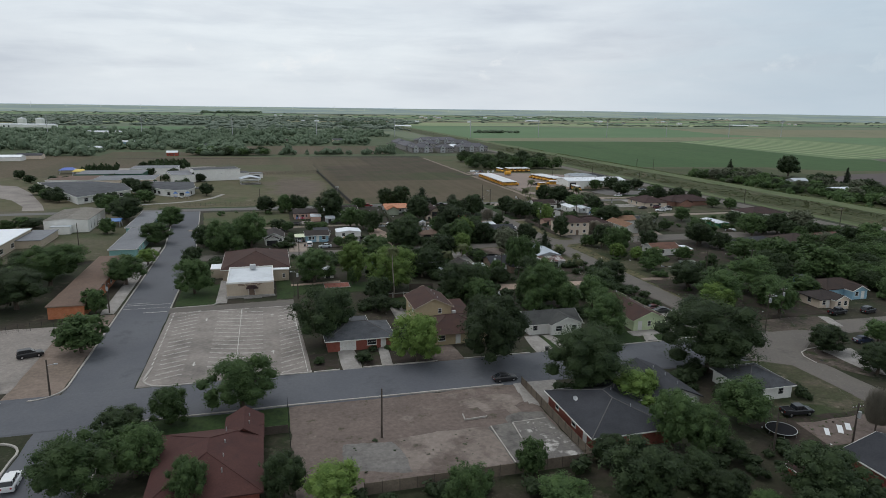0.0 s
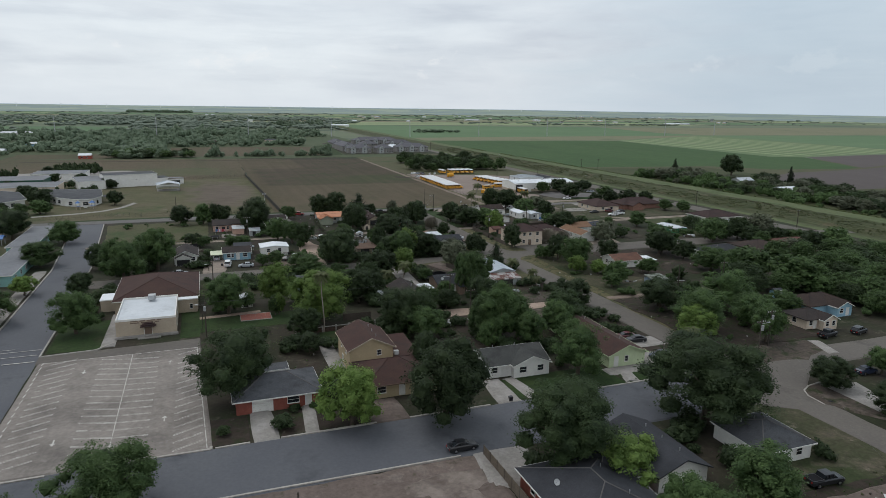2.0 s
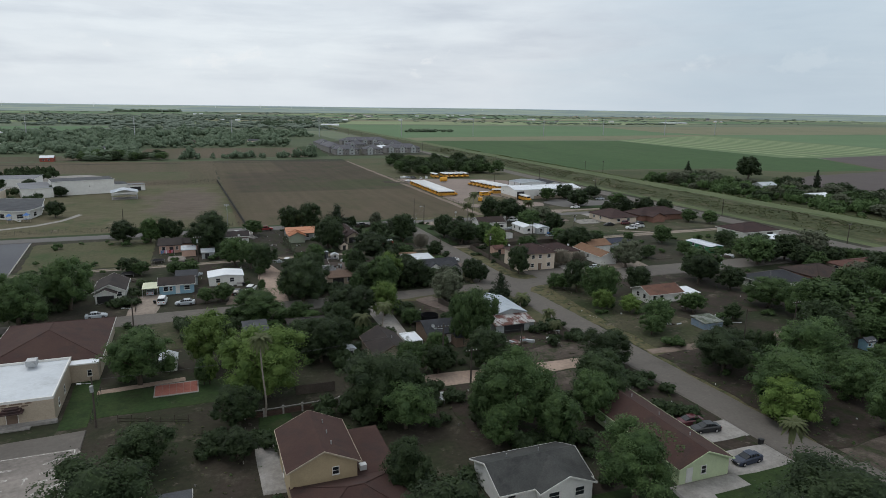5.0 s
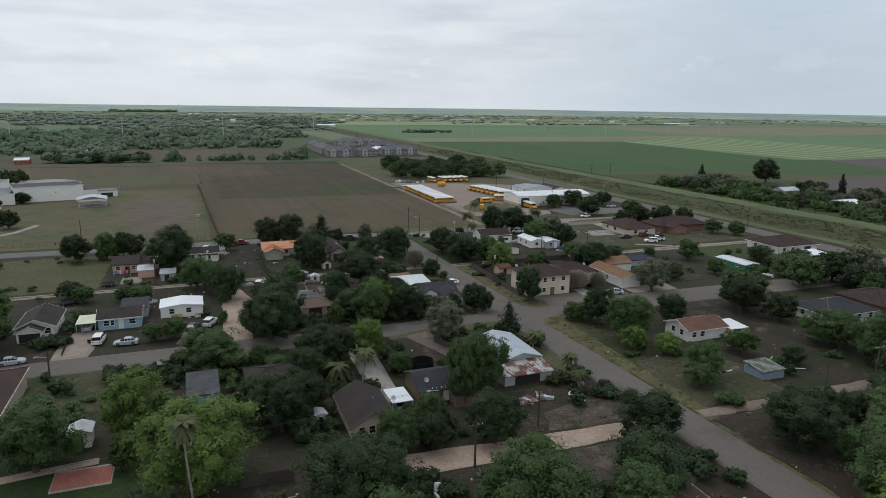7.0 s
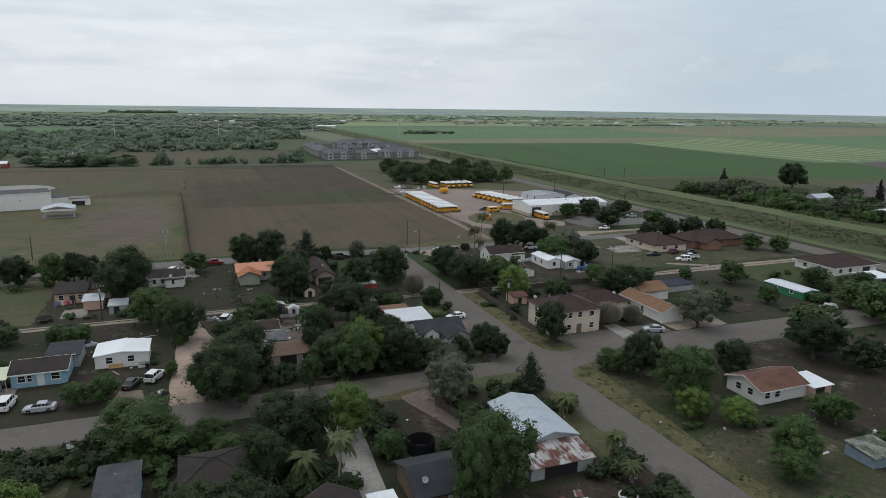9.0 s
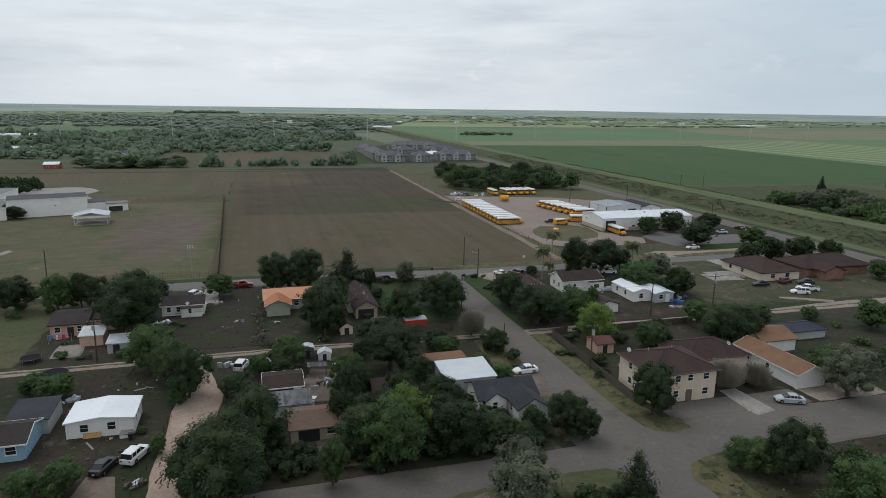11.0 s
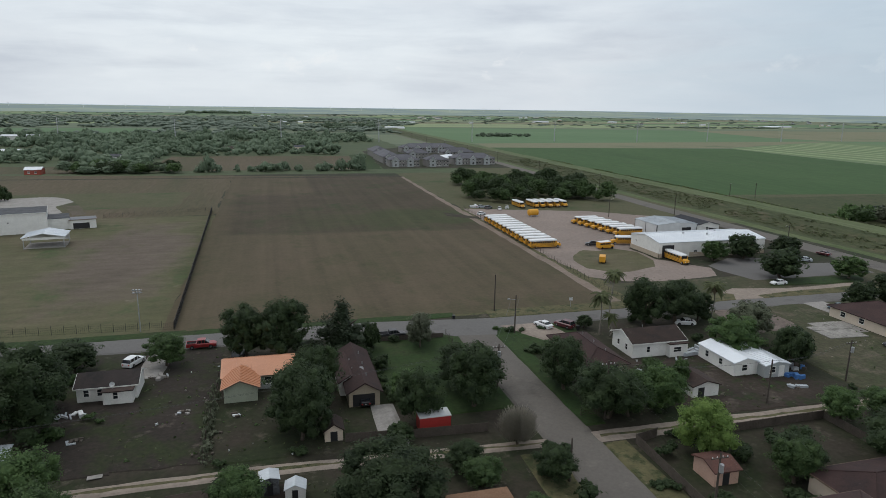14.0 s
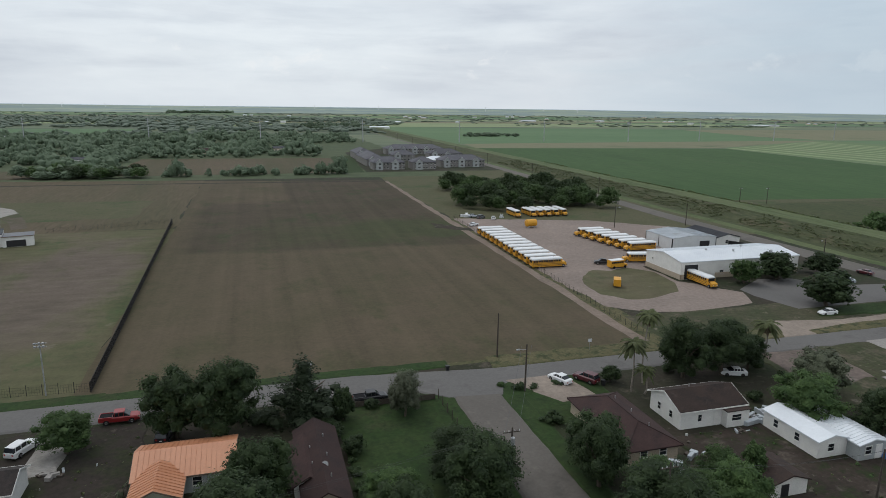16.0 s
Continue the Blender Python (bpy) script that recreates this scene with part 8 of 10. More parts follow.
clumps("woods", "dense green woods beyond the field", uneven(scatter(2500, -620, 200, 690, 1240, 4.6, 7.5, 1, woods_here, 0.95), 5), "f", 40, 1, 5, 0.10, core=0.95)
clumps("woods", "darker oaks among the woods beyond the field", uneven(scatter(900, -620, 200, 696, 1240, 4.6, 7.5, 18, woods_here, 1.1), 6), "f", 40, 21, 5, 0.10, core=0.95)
grove("woods", "clump of oaks behind the red barn", "mfd", [(x, y, r, h * 0.8) for x, y, r, h in scatter(36, -70, 2, 684, 712, 4.5, 7.5, 19, ratio=1.3)], 307, 1100, 0.085)
clumps("hedge", "row of scrub and small trees along the end of the field", uneven(scatter(70, 14, 136, 688, 699, 2.6, 5.4, 2, lambda x, y: noise.noise((x * 0.07, 0, 2)) > -0.2, 1.2), 7), "f", 120, 2, 7, 0.10, core=0.9)
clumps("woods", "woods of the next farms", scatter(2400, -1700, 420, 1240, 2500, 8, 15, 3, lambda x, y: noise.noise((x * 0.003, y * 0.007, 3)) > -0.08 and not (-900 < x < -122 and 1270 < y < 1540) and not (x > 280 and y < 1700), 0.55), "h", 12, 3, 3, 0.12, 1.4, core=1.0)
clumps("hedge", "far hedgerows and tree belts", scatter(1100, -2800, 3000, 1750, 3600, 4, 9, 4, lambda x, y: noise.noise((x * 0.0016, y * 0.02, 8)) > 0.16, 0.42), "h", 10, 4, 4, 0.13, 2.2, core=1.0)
clumps("hedge", "low clipped trees behind the school wings", [(-122 + 2.4 * k, 518 + 0.3 * k, 3.2, 6.0 + 0.5 * (k % 3)) for k in range(9)] + [(-86 + 2.6 * k, 562 - 0.1 * k, 3.2, 6.4 + 0.5 * (k % 2)) for k in range(11)], "d", 160, 71, 9, 0.16)
clumps("hedge", "long dark shelter belt far off", scatter(110, -305, -10, 3520, 3560, 9, 14, 41, ratio=0.9), "f", 16, 5)
grove("woods", "dark tree belt behind the bus yard", "dm", scatter(84, 164, 238, 512, 604, 3.6, 6.4, 5, lambda x, y: x > 164 + (y - 512) * 0.1, 1.5), 302, 1900, 0.062)
clumps("hedge", "scrub round a farmstead beyond the levee", scatter(120, 310, 386, 240, 446, 1.8, 3.6, 6, lambda x, y: noise.noise((x * 0.03, y * 0.03, 1)) > -0.1 and not (400 < y and x > 372), 0.9), "m", 200, 7)
grove("woods", "scattered trees of a farmstead beyond the levee", "dmg", scatter(150, 310, 392, 236, 446, 3.0, 6.2, 66, lambda x, y: noise.noise((x * 0.03, y * 0.03, 1)) > -0.22 and not (400 < y and x > 372), 1.2), 301)
clumps("reeds", "rough brown-green weeds on the face of the levee", [(x + 0.02 * max(0, y - 620), y, r, h) for x, y, r, h in scatter(3200, 267, 285, 150, 760, 0.4, 1.1, 61, lambda x, y: noise.noise((x * 0.12, y * 0.05, 4)) > -0.22, 0.55)], "r", 14, 8, 2, 0.24, core=0.6, lift=bank_height)
clumps("reeds", "bright green reeds along the top of the levee", [(x + 0.02 * max(0, y - 620), y, r, h) for x, y, r, h in scatter(700, 300, 304.5, 150, 760, 0.6, 1.3, 62, lambda x, y: noise.noise((x * 0.2, y * 0.03, 9)) > -0.25, 0.75)], "r", 14, 18, 2, 0.24, core=0.6, lift=bank_height)
clumps("woods", "dense low trees along the foot of the levee", scatter(80, 309, 346, 292, 440, 3.0, 5.4, 77, lambda x, y: noise.noise((x * 0.05, y * 0.04, 6)) > -0.2, 1.25), "m", 170, 78, 7, 0.11)
clumps("hedge", "scrub below the levee", scatter(40, 310, 336, 180, 250, 2.5, 5, 7), "d", 140, 9)
grove("woods", "green thicket of yard trees beyond the houses", "dmm", scatter(78, 150, 240, 136, 198, 3.2, 6, 8, lambda x, y: noise.noise((x * 0.04, y * 0.04, 2)) > -0.3 and not (136 < x < 166 and y < 166) and not (x < 184 and y > 176), 1.3), 306, 2600, 0.05)
grove("woods", "green thicket of yard trees near the levee", "dmg", scatter(44, 198, 240, 196, 262, 2.5, 4.4, 9, lambda x, y: not (226 < y < 243) and not (186 < x < 202) and not (218 < x and y > 246) and not (206 < x < 228 and 201 < y < 221), 1.2), 305, 1900, 0.062)
clumps("hedge", "small copse in the green crop", scatter(30, 399, 480, 1226, 1270, 6, 10, 10, ratio=0.6), "f", 40, 12)
clumps("woods", "dark clump of tall trees at the woods' edge", scatter(34, 172, 270, 1450, 1565, 9, 14, 11), "f", 40, 13)
grove("woods", "yard trees west of the wide street", "dm", scatter(34, -120, -58, 176, 240, 4, 7, 12, ratio=1.4), 303, 2600, 0.05)
grove("woods", "trees at the crossroads corner", "dm", scatter(14, -110, -50, 70, 112, 4, 7, 121, ratio=1.4), 304, 2000, 0.06)
for x, y, h, r, k in ((-107, 383, 6, 4.4, "d"), (-101, 377, 6, 4, "d"), (-111, 391, 5.6, 4, "m"), (-77, 359, 7, 4.6, "d"), (-71, 354, 6.4, 4.2, "m"), (-66, 350, 6, 3.6, "m"), (-69, 404, 7, 4, "d")):
    tree(k, x, y, h, r)
clumps("woods", "trees between the school wings", scatter(16, -98, -62, 466.5, 474, 2.6, 4.2, 14) + scatter(10, -66, -47, 436, 466, 2.6, 4.2, 15) + scatter(16, -86, -60, 540, 552, 3, 4.5, 16), "d", 260, 16, 6, 0.08)
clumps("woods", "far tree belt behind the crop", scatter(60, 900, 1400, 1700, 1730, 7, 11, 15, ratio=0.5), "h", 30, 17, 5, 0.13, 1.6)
tree("d", 398, 436, 17, 9, "farm trees")
tree("c", 352, 446, 13, 4, "farm trees")
tree("c", 388, 372, 13, 4, "farm trees")
for x, y, h, r, k in ((-31.8, 391.7, 7.5, 4.4, "d"), (-64, 400, 8, 4.6, "d"), (-44, 466, 6, 3.4, "d"), (203, 328, 7, 4.2, "d"), (214, 330, 8, 4.6, "d"), (224, 329, 8, 5, "d"), (234, 327, 7, 4.4, "d"), (228, 303, 6, 4, "m"), (234, 297, 6, 4, "m")):
    tree(k, x, y, h, r)
for x, y, h, r in ((131, 249.6, 5.2, 3.6), (137, 249, 4.2, 2.8)):
    tree("n", x, y, h, r)


# ---- vehicles ----
def section_body(bm, sections, bevel=0.1):
    """A skin through cross-sections (x, half width, bottom, top), corners rounded."""
    rings = []
    for x, w, z0, z1 in sections:
        b = min(bevel, (z1 - z0) * 0.4)
        rings.append([(x, -w, z0), (x, w, z0), (x, w, z1 - b), (x, w - b * 1.2, z1), (x, -w + b * 1.2, z1), (x, -w, z1 - b)])
    solid(bm, rings)


CAR_SHAPES = {
    # body sections, cabin sections, length, wheel x, wheel radius
    "sedan": (((-2.35, 0.72, 0.34, 0.86), (-2.2, 0.86, 0.24, 1.0), (-1.4, 0.9, 0.22, 1.02), (0.9, 0.9, 0.22, 0.98), (1.9, 0.86, 0.24, 0.84), (2.3, 0.70, 0.32, 0.66)),
              ((-1.75, 0.72, 0.98, 1.02), (-1.05, 0.68, 0.96, 1.42), (0.15, 0.66, 0.96, 1.44), (1.05, 0.72, 0.94, 0.99)), (-1.4, 1.4), 0.33),
    "suv": (((-2.35, 0.80, 0.38, 1.0), (-2.3, 0.90, 0.30, 1.1), (-1.4, 0.93, 0.28, 1.12), (1.0, 0.93, 0.28, 1.10), (2.0, 0.90, 0.30, 0.98), (2.35, 0.76, 0.36, 0.8)),
            ((-2.28, 0.78, 1.08, 1.12), (-2.0, 0.74, 1.08, 1.74), (0.1, 0.72, 1.08, 1.76), (1.0, 0.78, 1.08, 1.12)), (-1.4, 1.45), 0.37),
    "pickup": (((-2.8, 0.88, 0.50, 1.12), (-1.0, 0.94, 0.42, 1.14), (1.2, 0.94, 0.40, 1.14), (2.4, 0.92, 0.42, 1.06), (2.8, 0.80, 0.48, 0.88)),
               ((-0.85, 0.80, 1.12, 1.16), (-0.65, 0.76, 1.12, 1.78), (0.7, 0.74, 1.12, 1.80), (1.5, 0.80, 1.10, 1.15)), (-1.75, 1.75), 0.40),
    "van": (((-2.5, 0.85, 0.36, 1.05), (-2.45, 0.95, 0.30, 1.15), (1.2, 0.95, 0.28, 1.15), (2.1, 0.92, 0.30, 1.0), (2.5, 0.78, 0.36, 0.82)),
            ((-2.42, 0.86, 1.12, 1.18), (-2.3, 0.82, 1.12, 1.86), (0.4, 0.80, 1.12, 1.86), (1.5, 0.84, 1.12, 1.16)), (-1.5, 1.5), 0.36),
}


def wheel_meshes(r):
    bm = bmesh.new()
    tube(bm, (0, -0.11, 0), (0, 0.11, 0), r, r, 14)
    tyre = to_mesh("wheel", bm, RUBBER)
    bm = bmesh.new()
    tube(bm, (0, -0.125, 0), (0, 0.125, 0), r * 0.6, r * 0.6, 10)
    return tyre, to_mesh("rim", bm, CHROME)


CARS = {}


def make_car(kind, colour):
    shape, cabin, wx, r = CAR_SHAPES[kind]
    name = {"sedan": "car", "suv": "suv", "pickup": "pickup_truck", "van": "van"}[kind]
    ob = new(name)
    bm = bmesh.new()
    section_body(bm, shape, 0.14)
    body = part("body", bm, CAR[colour], ob)
    if kind == "pickup":
        part("cargo_bed", boxes((-2.7, -0.95, -0.78, 0.78, 1.13, 1.15)), RUBBER, body)
        part("bed_rail", boxes((-2.78, -0.9, 0.80, 0.92, 1.13, 1.24), (-2.78, -0.9, -0.92, -0.80, 1.13, 1.24), (-2.78, -2.7, -0.8, 0.8, 1.13, 1.22)), CAR[colour], body)
    bm = bmesh.new()
    section_body(bm, cabin, 0.12)
    part("cabin_glass", bm, GLASS, ob, "dark tinted glass")
    a, b = cabin[1], cabin[2]
    bm = bmesh.new()
    section_body(bm, ((a[0] - 0.06, a[1] * 0.92, a[3] - 0.05, a[3] + 0.015), ((a[0] + b[0]) / 2, a[1], a[3] - 0.04, a[3] + 0.05), (b[0] + 0.1, b[1] * 0.92, b[3] - 0.06, b[3] + 0.015)), 0.03)
    roof = part("roof", bm, CAR[colour], ob)
    pillar = to_mesh("pillar", boxes((-0.05, 0.05, -0.02, 0.02, cabin[0][2], a[3])), CAR[colour])
    for x in (a[0] + 0.1, (a[0] + b[0]) / 2, b[0] - 0.05):
        for s in (-1, 1):
            share("pillar", pillar, roof, (x, s * (a[1] + 0.03), 0))
    tyre, rim = wheel_meshes(r)
    for x in wx:
        for s in (-1, 1):
            w = share("wheel", tyre, ob, (x, s * (shape[2][1] - 0.08), r))
            share("rim", rim, w)
    front, back = shape[-1], shape[0]
    for s in (-1, 1):
        part("headlight", boxes((front[0] - 0.12, front[0] + 0.01, s * 0.55 - 0.16, s * 0.55 + 0.16, front[3] - 0.22, front[3] - 0.06)), CLEAR_LAMP, ob)
        part("tail_light", boxes((back[0] - 0.02, back[0] + 0.1, s * 0.6 - 0.12, s * 0.6 + 0.12, back[3] - 0.3, back[3] - 0.08)), RED_LAMP, ob)
    part("bumper", boxes((front[0] - 0.1, front[0] + 0.05, -0.62, 0.62, 0.36, 0.52)), BLACK if colour != "white" else CAR[colour], ob)
    part("licence_plate", boxes((back[0] - 0.03, back[0], -0.16, 0.16, 0.55, 0.68)), PLASTIC_WHITE, ob)
    return ob


def car(kind, colour, x, y, turn, z=0.0, where="parked on the street"):
    m = pose(x, y, z, 0, 0, turn)
    key = (kind, colour)
    word = {"sedan": "sedan", "suv": "sport utility vehicle", "pickup": "pickup truck", "van": "van"}[kind]
    if key in CARS:
        ob = copy_thing(CARS[key], m)
    else:
        ob = CARS[key] = make_car(kind, colour)
        ob.matrix_basis = m
    return tagged(ob, "%s %s %s" % (colour, word, where), {"sedan": "car", "suv": "car", "pickup": "pickup truck", "van": "van"}[kind], "parked vehicles")


ROAD_Z = 0.15
car("sedan", "black", 43, 118.6, 2, ROAD_Z, "parked at the kerb of the street")
car("suv", "white", -33.4, 101.6, 92, ROAD_Z, "driving lane of the wide street")
car("suv", "black", -46.2, 151.4, 20, 0.1, "parked in the concrete car park")
car("pickup", "black", 86.6, 94.0, -4, 0.08, "parked on the worn grass")
car("sedan", "navy", 128.8, 119.8, 0, 0.1, "parked beside a drive")
car("pickup", "black", 140.2, 137.8, 10, 0.06, "parked in a yard")
car("suv", "black", 149.4, 137.2, 12, 0.06, "parked in a yard")
car("sedan", "navy", 95, 139.4, 183, 0.19, "parked on a concrete drive")
car("sedan", "maroon", 95.2, 151.4, 172, 0.1, "parked beside a house")
car("sedan", "black", 96.0, 148.6, 172, 0.19, "parked on a concrete drive")
car("sedan", "silver", 1.4, 238.6, 5, ROAD_Z, "parked along the narrow street")
car("van", "white", 15.2, 246.4, 84, 0.1, "parked on a pink drive")
car("sedan", "silver", 20.4, 243.2, 176, 0.1, "parked on the front grass")
car("suv", "silver", 12.0, 255.4, 90, 0.19, "parked under a carport")
car("sedan", "black", 33.2, 248.6, 70, 0.1, "parked in a dirt yard")
car("suv", "white", 36.8, 250.6, 66, 0.1, "parked in a dirt yard")
car("sedan", "silver", 64.2, 197.6, 90, 0.19, "parked under a carport")
car("suv", "white", 50.2, 279.4, 72, 0.1, "parked beside the alley")
car("sedan", "white", 100, 264.8, 182, 0.1, "parked on gravel beside a house")
car("sedan", "silver", 138, 242.4, 155, ROAD_Z, "parked at the edge of the street")
car("pickup", "red", 49.4, 335.6, 2, ROAD_Z, "parked on the street by the field")
car("pickup", "black", 87.2, 333, 4, 0.1, "parked before a fence")
car("sedan", "white", 120.8, 332.2, 112, 0.19, "parked on a gravel drive")
car("suv", "maroon", 125.4, 331.2, 118, 0.19, "parked on a gravel drive")
car("suv", "white", 38.2, 329.4, 65, 0.1, "parked on a short drive")
car("suv", "black", 56.6, 328.8, 80, 0.1, "parked behind a house")
car("sedan", "white", 153, 327, 160, 0.1, "parked under trees")
car("sedan", "white", 200.2, 351.6, 178, 0.03, "parked on rough grass")
car("sedan", "maroon", 243.6, 380, 100, ROAD_Z, "on the county road")
car("sedan", "silver", 230, 374, 150, 0.05, "parked in the concrete car park")
car("sedan", "teal", 197, 328.6, 175, 0.19, "parked on a drive")
car("suv", "maroon", 196.6, 305.6, 20, 0.1, "parked by the brick house")
car("sedan", "black", 201.6, 303.6, 165, 0.1, "parked by the brick house")
car("suv", "white", 192, 295.6, 160, 0.1, "parked on the wide lawn")
car("pickup", "white", 196.4, 297.6, 150, 0.1, "parked on the wide lawn")
car("sedan", "black", 187.4, 304.8, 170, 0.1, "parked beside the cracked slab")
car("sedan", "black", 77.2, 304.4, 90, 0.1, "parked under a porch roof")
car("pickup", "black", 173.4, 409.6, 160, 0.03, "parked in the bus yard")
car("sedan", "white", 155.2, 481, 30, 0.03, "parked at the edge of the bus yard")
car("suv", "grey", 164, 497, 40, 0.02, "parked among scrap behind the yard")
car("sedan", "silver", 161.6, 500.6, 10, 0.02, "parked among scrap behind the yard")
car("sedan", "white", 168.4, 493.6, 70, 0.02, "parked among scrap behind the yard")


def make_bus():
    ob = new("school_bus")
    bm = bmesh.new()
    section_body(bm, ((-5.7, 1.14, 0.62, 2.45), (-5.6, 1.22, 0.5, 2.55), (4.0, 1.22, 0.5, 2.55), (4.15, 1.18, 0.55, 2.5)), 0.06)
    body = part("body", bm, BUS_YELLOW, ob)
    bm = bmesh.new()
    section_body(bm, ((4.1, 1.0, 0.55, 1.72), (5.4, 0.95, 0.55, 1.62), (5.75, 0.82, 0.6, 1.42)), 0.16)
    part("bonnet", bm, BUS_YELLOW, ob, "yellow engine bonnet")
    bm = bmesh.new()
    section_body(bm, ((-5.68, 1.16, 2.5, 2.86), (-5.4, 1.235, 2.5, 3.06), (3.8, 1.235, 2.5, 3.06), (4.16, 1.16, 2.5, 2.86)), 0.26)
    part("roof", bm, CAR["white"], ob, "white roof")
    pane = to_mesh("pane", boxes((-0.34, 0.34, -0.012, 0.012, 0, 0.62)), GLASS)
    for k in range(11):
        for s in (-1, 1):
            share("pane", pane, body, (-5.0 + 0.82 * k, s * 1.222, 1.86))
    part("windscreen", boxes((4.14, 4.19, -1.0, 1.0, 1.75, 2.62)), GLASS, body)
    part("rear_window", boxes((-5.73, -5.69, -0.85, 0.85, 1.75, 2.45)), GLASS, body)
    rail = to_mesh("rub_rail", boxes((-5.6, 4.0, -0.02, 0.02, -0.05, 0.05)), BLACK)
    for z in (0.85, 1.25, 1.66):
        for s in (-1, 1):
            share("rub_rail", rail, body, (0, s * 1.225, z))
    tyre, rim = wheel_meshes(0.5)
    for x in (-3.4, 4.6):
        for s in (-1, 1):
            w = share("wheel", tyre, ob, (x, s * 1.08, 0.5))
            share("rim", rim, w)
    for s in (-1, 1):
        part("headlight", boxes((5.66, 5.78, s * 0.6 - 0.14, s * 0.6 + 0.14, 0.9, 1.15)), CLEAR_LAMP, ob)
        part("tail_light", boxes((-5.74, -5.68, s * 0.9 - 0.12, s * 0.9 + 0.12, 1.3, 1.6)), RED_LAMP, ob)
        part("warning_lamp", boxes((-5.7, -5.6, s * 0.8 - 0.14, s * 0.8 + 0.14, 2.52, 2.68)), AMBER, ob)
        part("mirror", boxes((5.0, 5.1, s * 1.3 - 0.1, s * 1.3 + 0.1, 1.6, 1.95)), BLACK, ob)
    part("bumper", boxes((5.72, 5.9, -1.1, 1.1, 0.45, 0.7)), BLACK, ob)
    part("rear_bumper", boxes((-5.85, -5.68, -1.15, 1.15, 0.45, 0.72)), BLACK, ob)
    return ob


BUS = make_bus()
first = True
spots = [(155.7 + 0.12 * (k - 6), 410.2 + 4.72 * k, 0) for k in range(12)]
spots += [(191.4 + 0.75 * k, 452 - 4.5 * k, 180) for k in range(7)]
spots += [(180.6 + (0, 7.4, 10.8, 14.6, 18.4, 22.4)[k], 500.5, -88) for k in range(6)]
spots += [(188.5, 382.6, -90), (186.6, 409.8, 168)]
for x, y, turn in spots:
    m = pose(x, y, 0.02, 0, 0, turn)
    if first:
        BUS.matrix_basis, b, first = m, BUS, False
    else:
        b = copy_thing(BUS, m)
    tagged(b, "yellow school bus with a white roof parked in the yard", "school bus", "school buses")

mini = thing("minibus", 175.4, 404.6, "short yellow school minibus with a white roof", "minibus", turn=8)
bm = bmesh.new()
section_body(bm, ((-3.2, 1.05, 0.5, 2.5), (1.6, 1.08, 0.45, 2.55), (1.7, 1.0, 0.5, 2.4)), 0.2)
part("body", bm, BUS_YELLOW, mini)
bm = bmesh.new()
section_body(bm, ((1.6, 0.95, 0.5, 1.4), (3.1, 0.85, 0.55, 1.15)), 0.14)
part("bonnet", bm, BUS_YELLOW, mini)
bm = bmesh.new()
section_body(bm, ((-3.1, 0.95, 2.42, 2.6), (1.5, 1.0, 2.42, 2.68)), 0.12)
part("roof", bm, CAR["white"], mini)
for s in (-1, 1):
    for k in range(6):
        part("pane", boxes((-2.9 + 0.72 * k, -2.3 + 0.72 * k, s * 1.08 - 0.015, s * 1.08 + 0.015, 1.6, 2.15)), GLASS, mini)
tyre, rim = wheel_meshes(0.42)
for x in (-2, 2.2):
    for s in (-1, 1):
        share("wheel", tyre, mini, (x, s * 0.95, 0.42))
box_van = thing("cargo_trailer", 164, 385.6, "small yellow box trailer in the bus yard", "trailer", turn=60)
bm = bmesh.new()
section_body(bm, ((-1.8, 0.95, 0.5, 2.3), (1.8, 0.95, 0.5, 2.3)), 0.08)
part("body", bm, BUS_YELLOW, box_van)
for s in (-1, 1):
    share("wheel", tyre, box_van, (0, s * 0.98, 0.42))
part("drawbar", boxes((1.8, 3.0, -0.06, 0.06, 0.45, 0.57)), STEEL, box_van)
tank = thing("storage_tank", 176.6, 472.6, "round yellow fuel tank lying on a low stand", "tank", turn=10)
bm = bmesh.new()
section = [(math.cos(2 * math.pi * k / 16), math.sin(2 * math.pi * k / 16)) for k in range(16)]
solid(bm, [[(x, a * r, 1.9 + b * r) for a, b in section] for x, r in ((-2.4, 0.8), (-2.1, 1.45), (2.1, 1.45), (2.4, 0.8))])
part("body", bm, BUS_YELLOW, tank)
for x in (-1.4, 1.4):
    part("stand", boxes((x - 0.15, x + 0.15, -1.1, 1.1, 0, 0.8)), STEEL, tank)

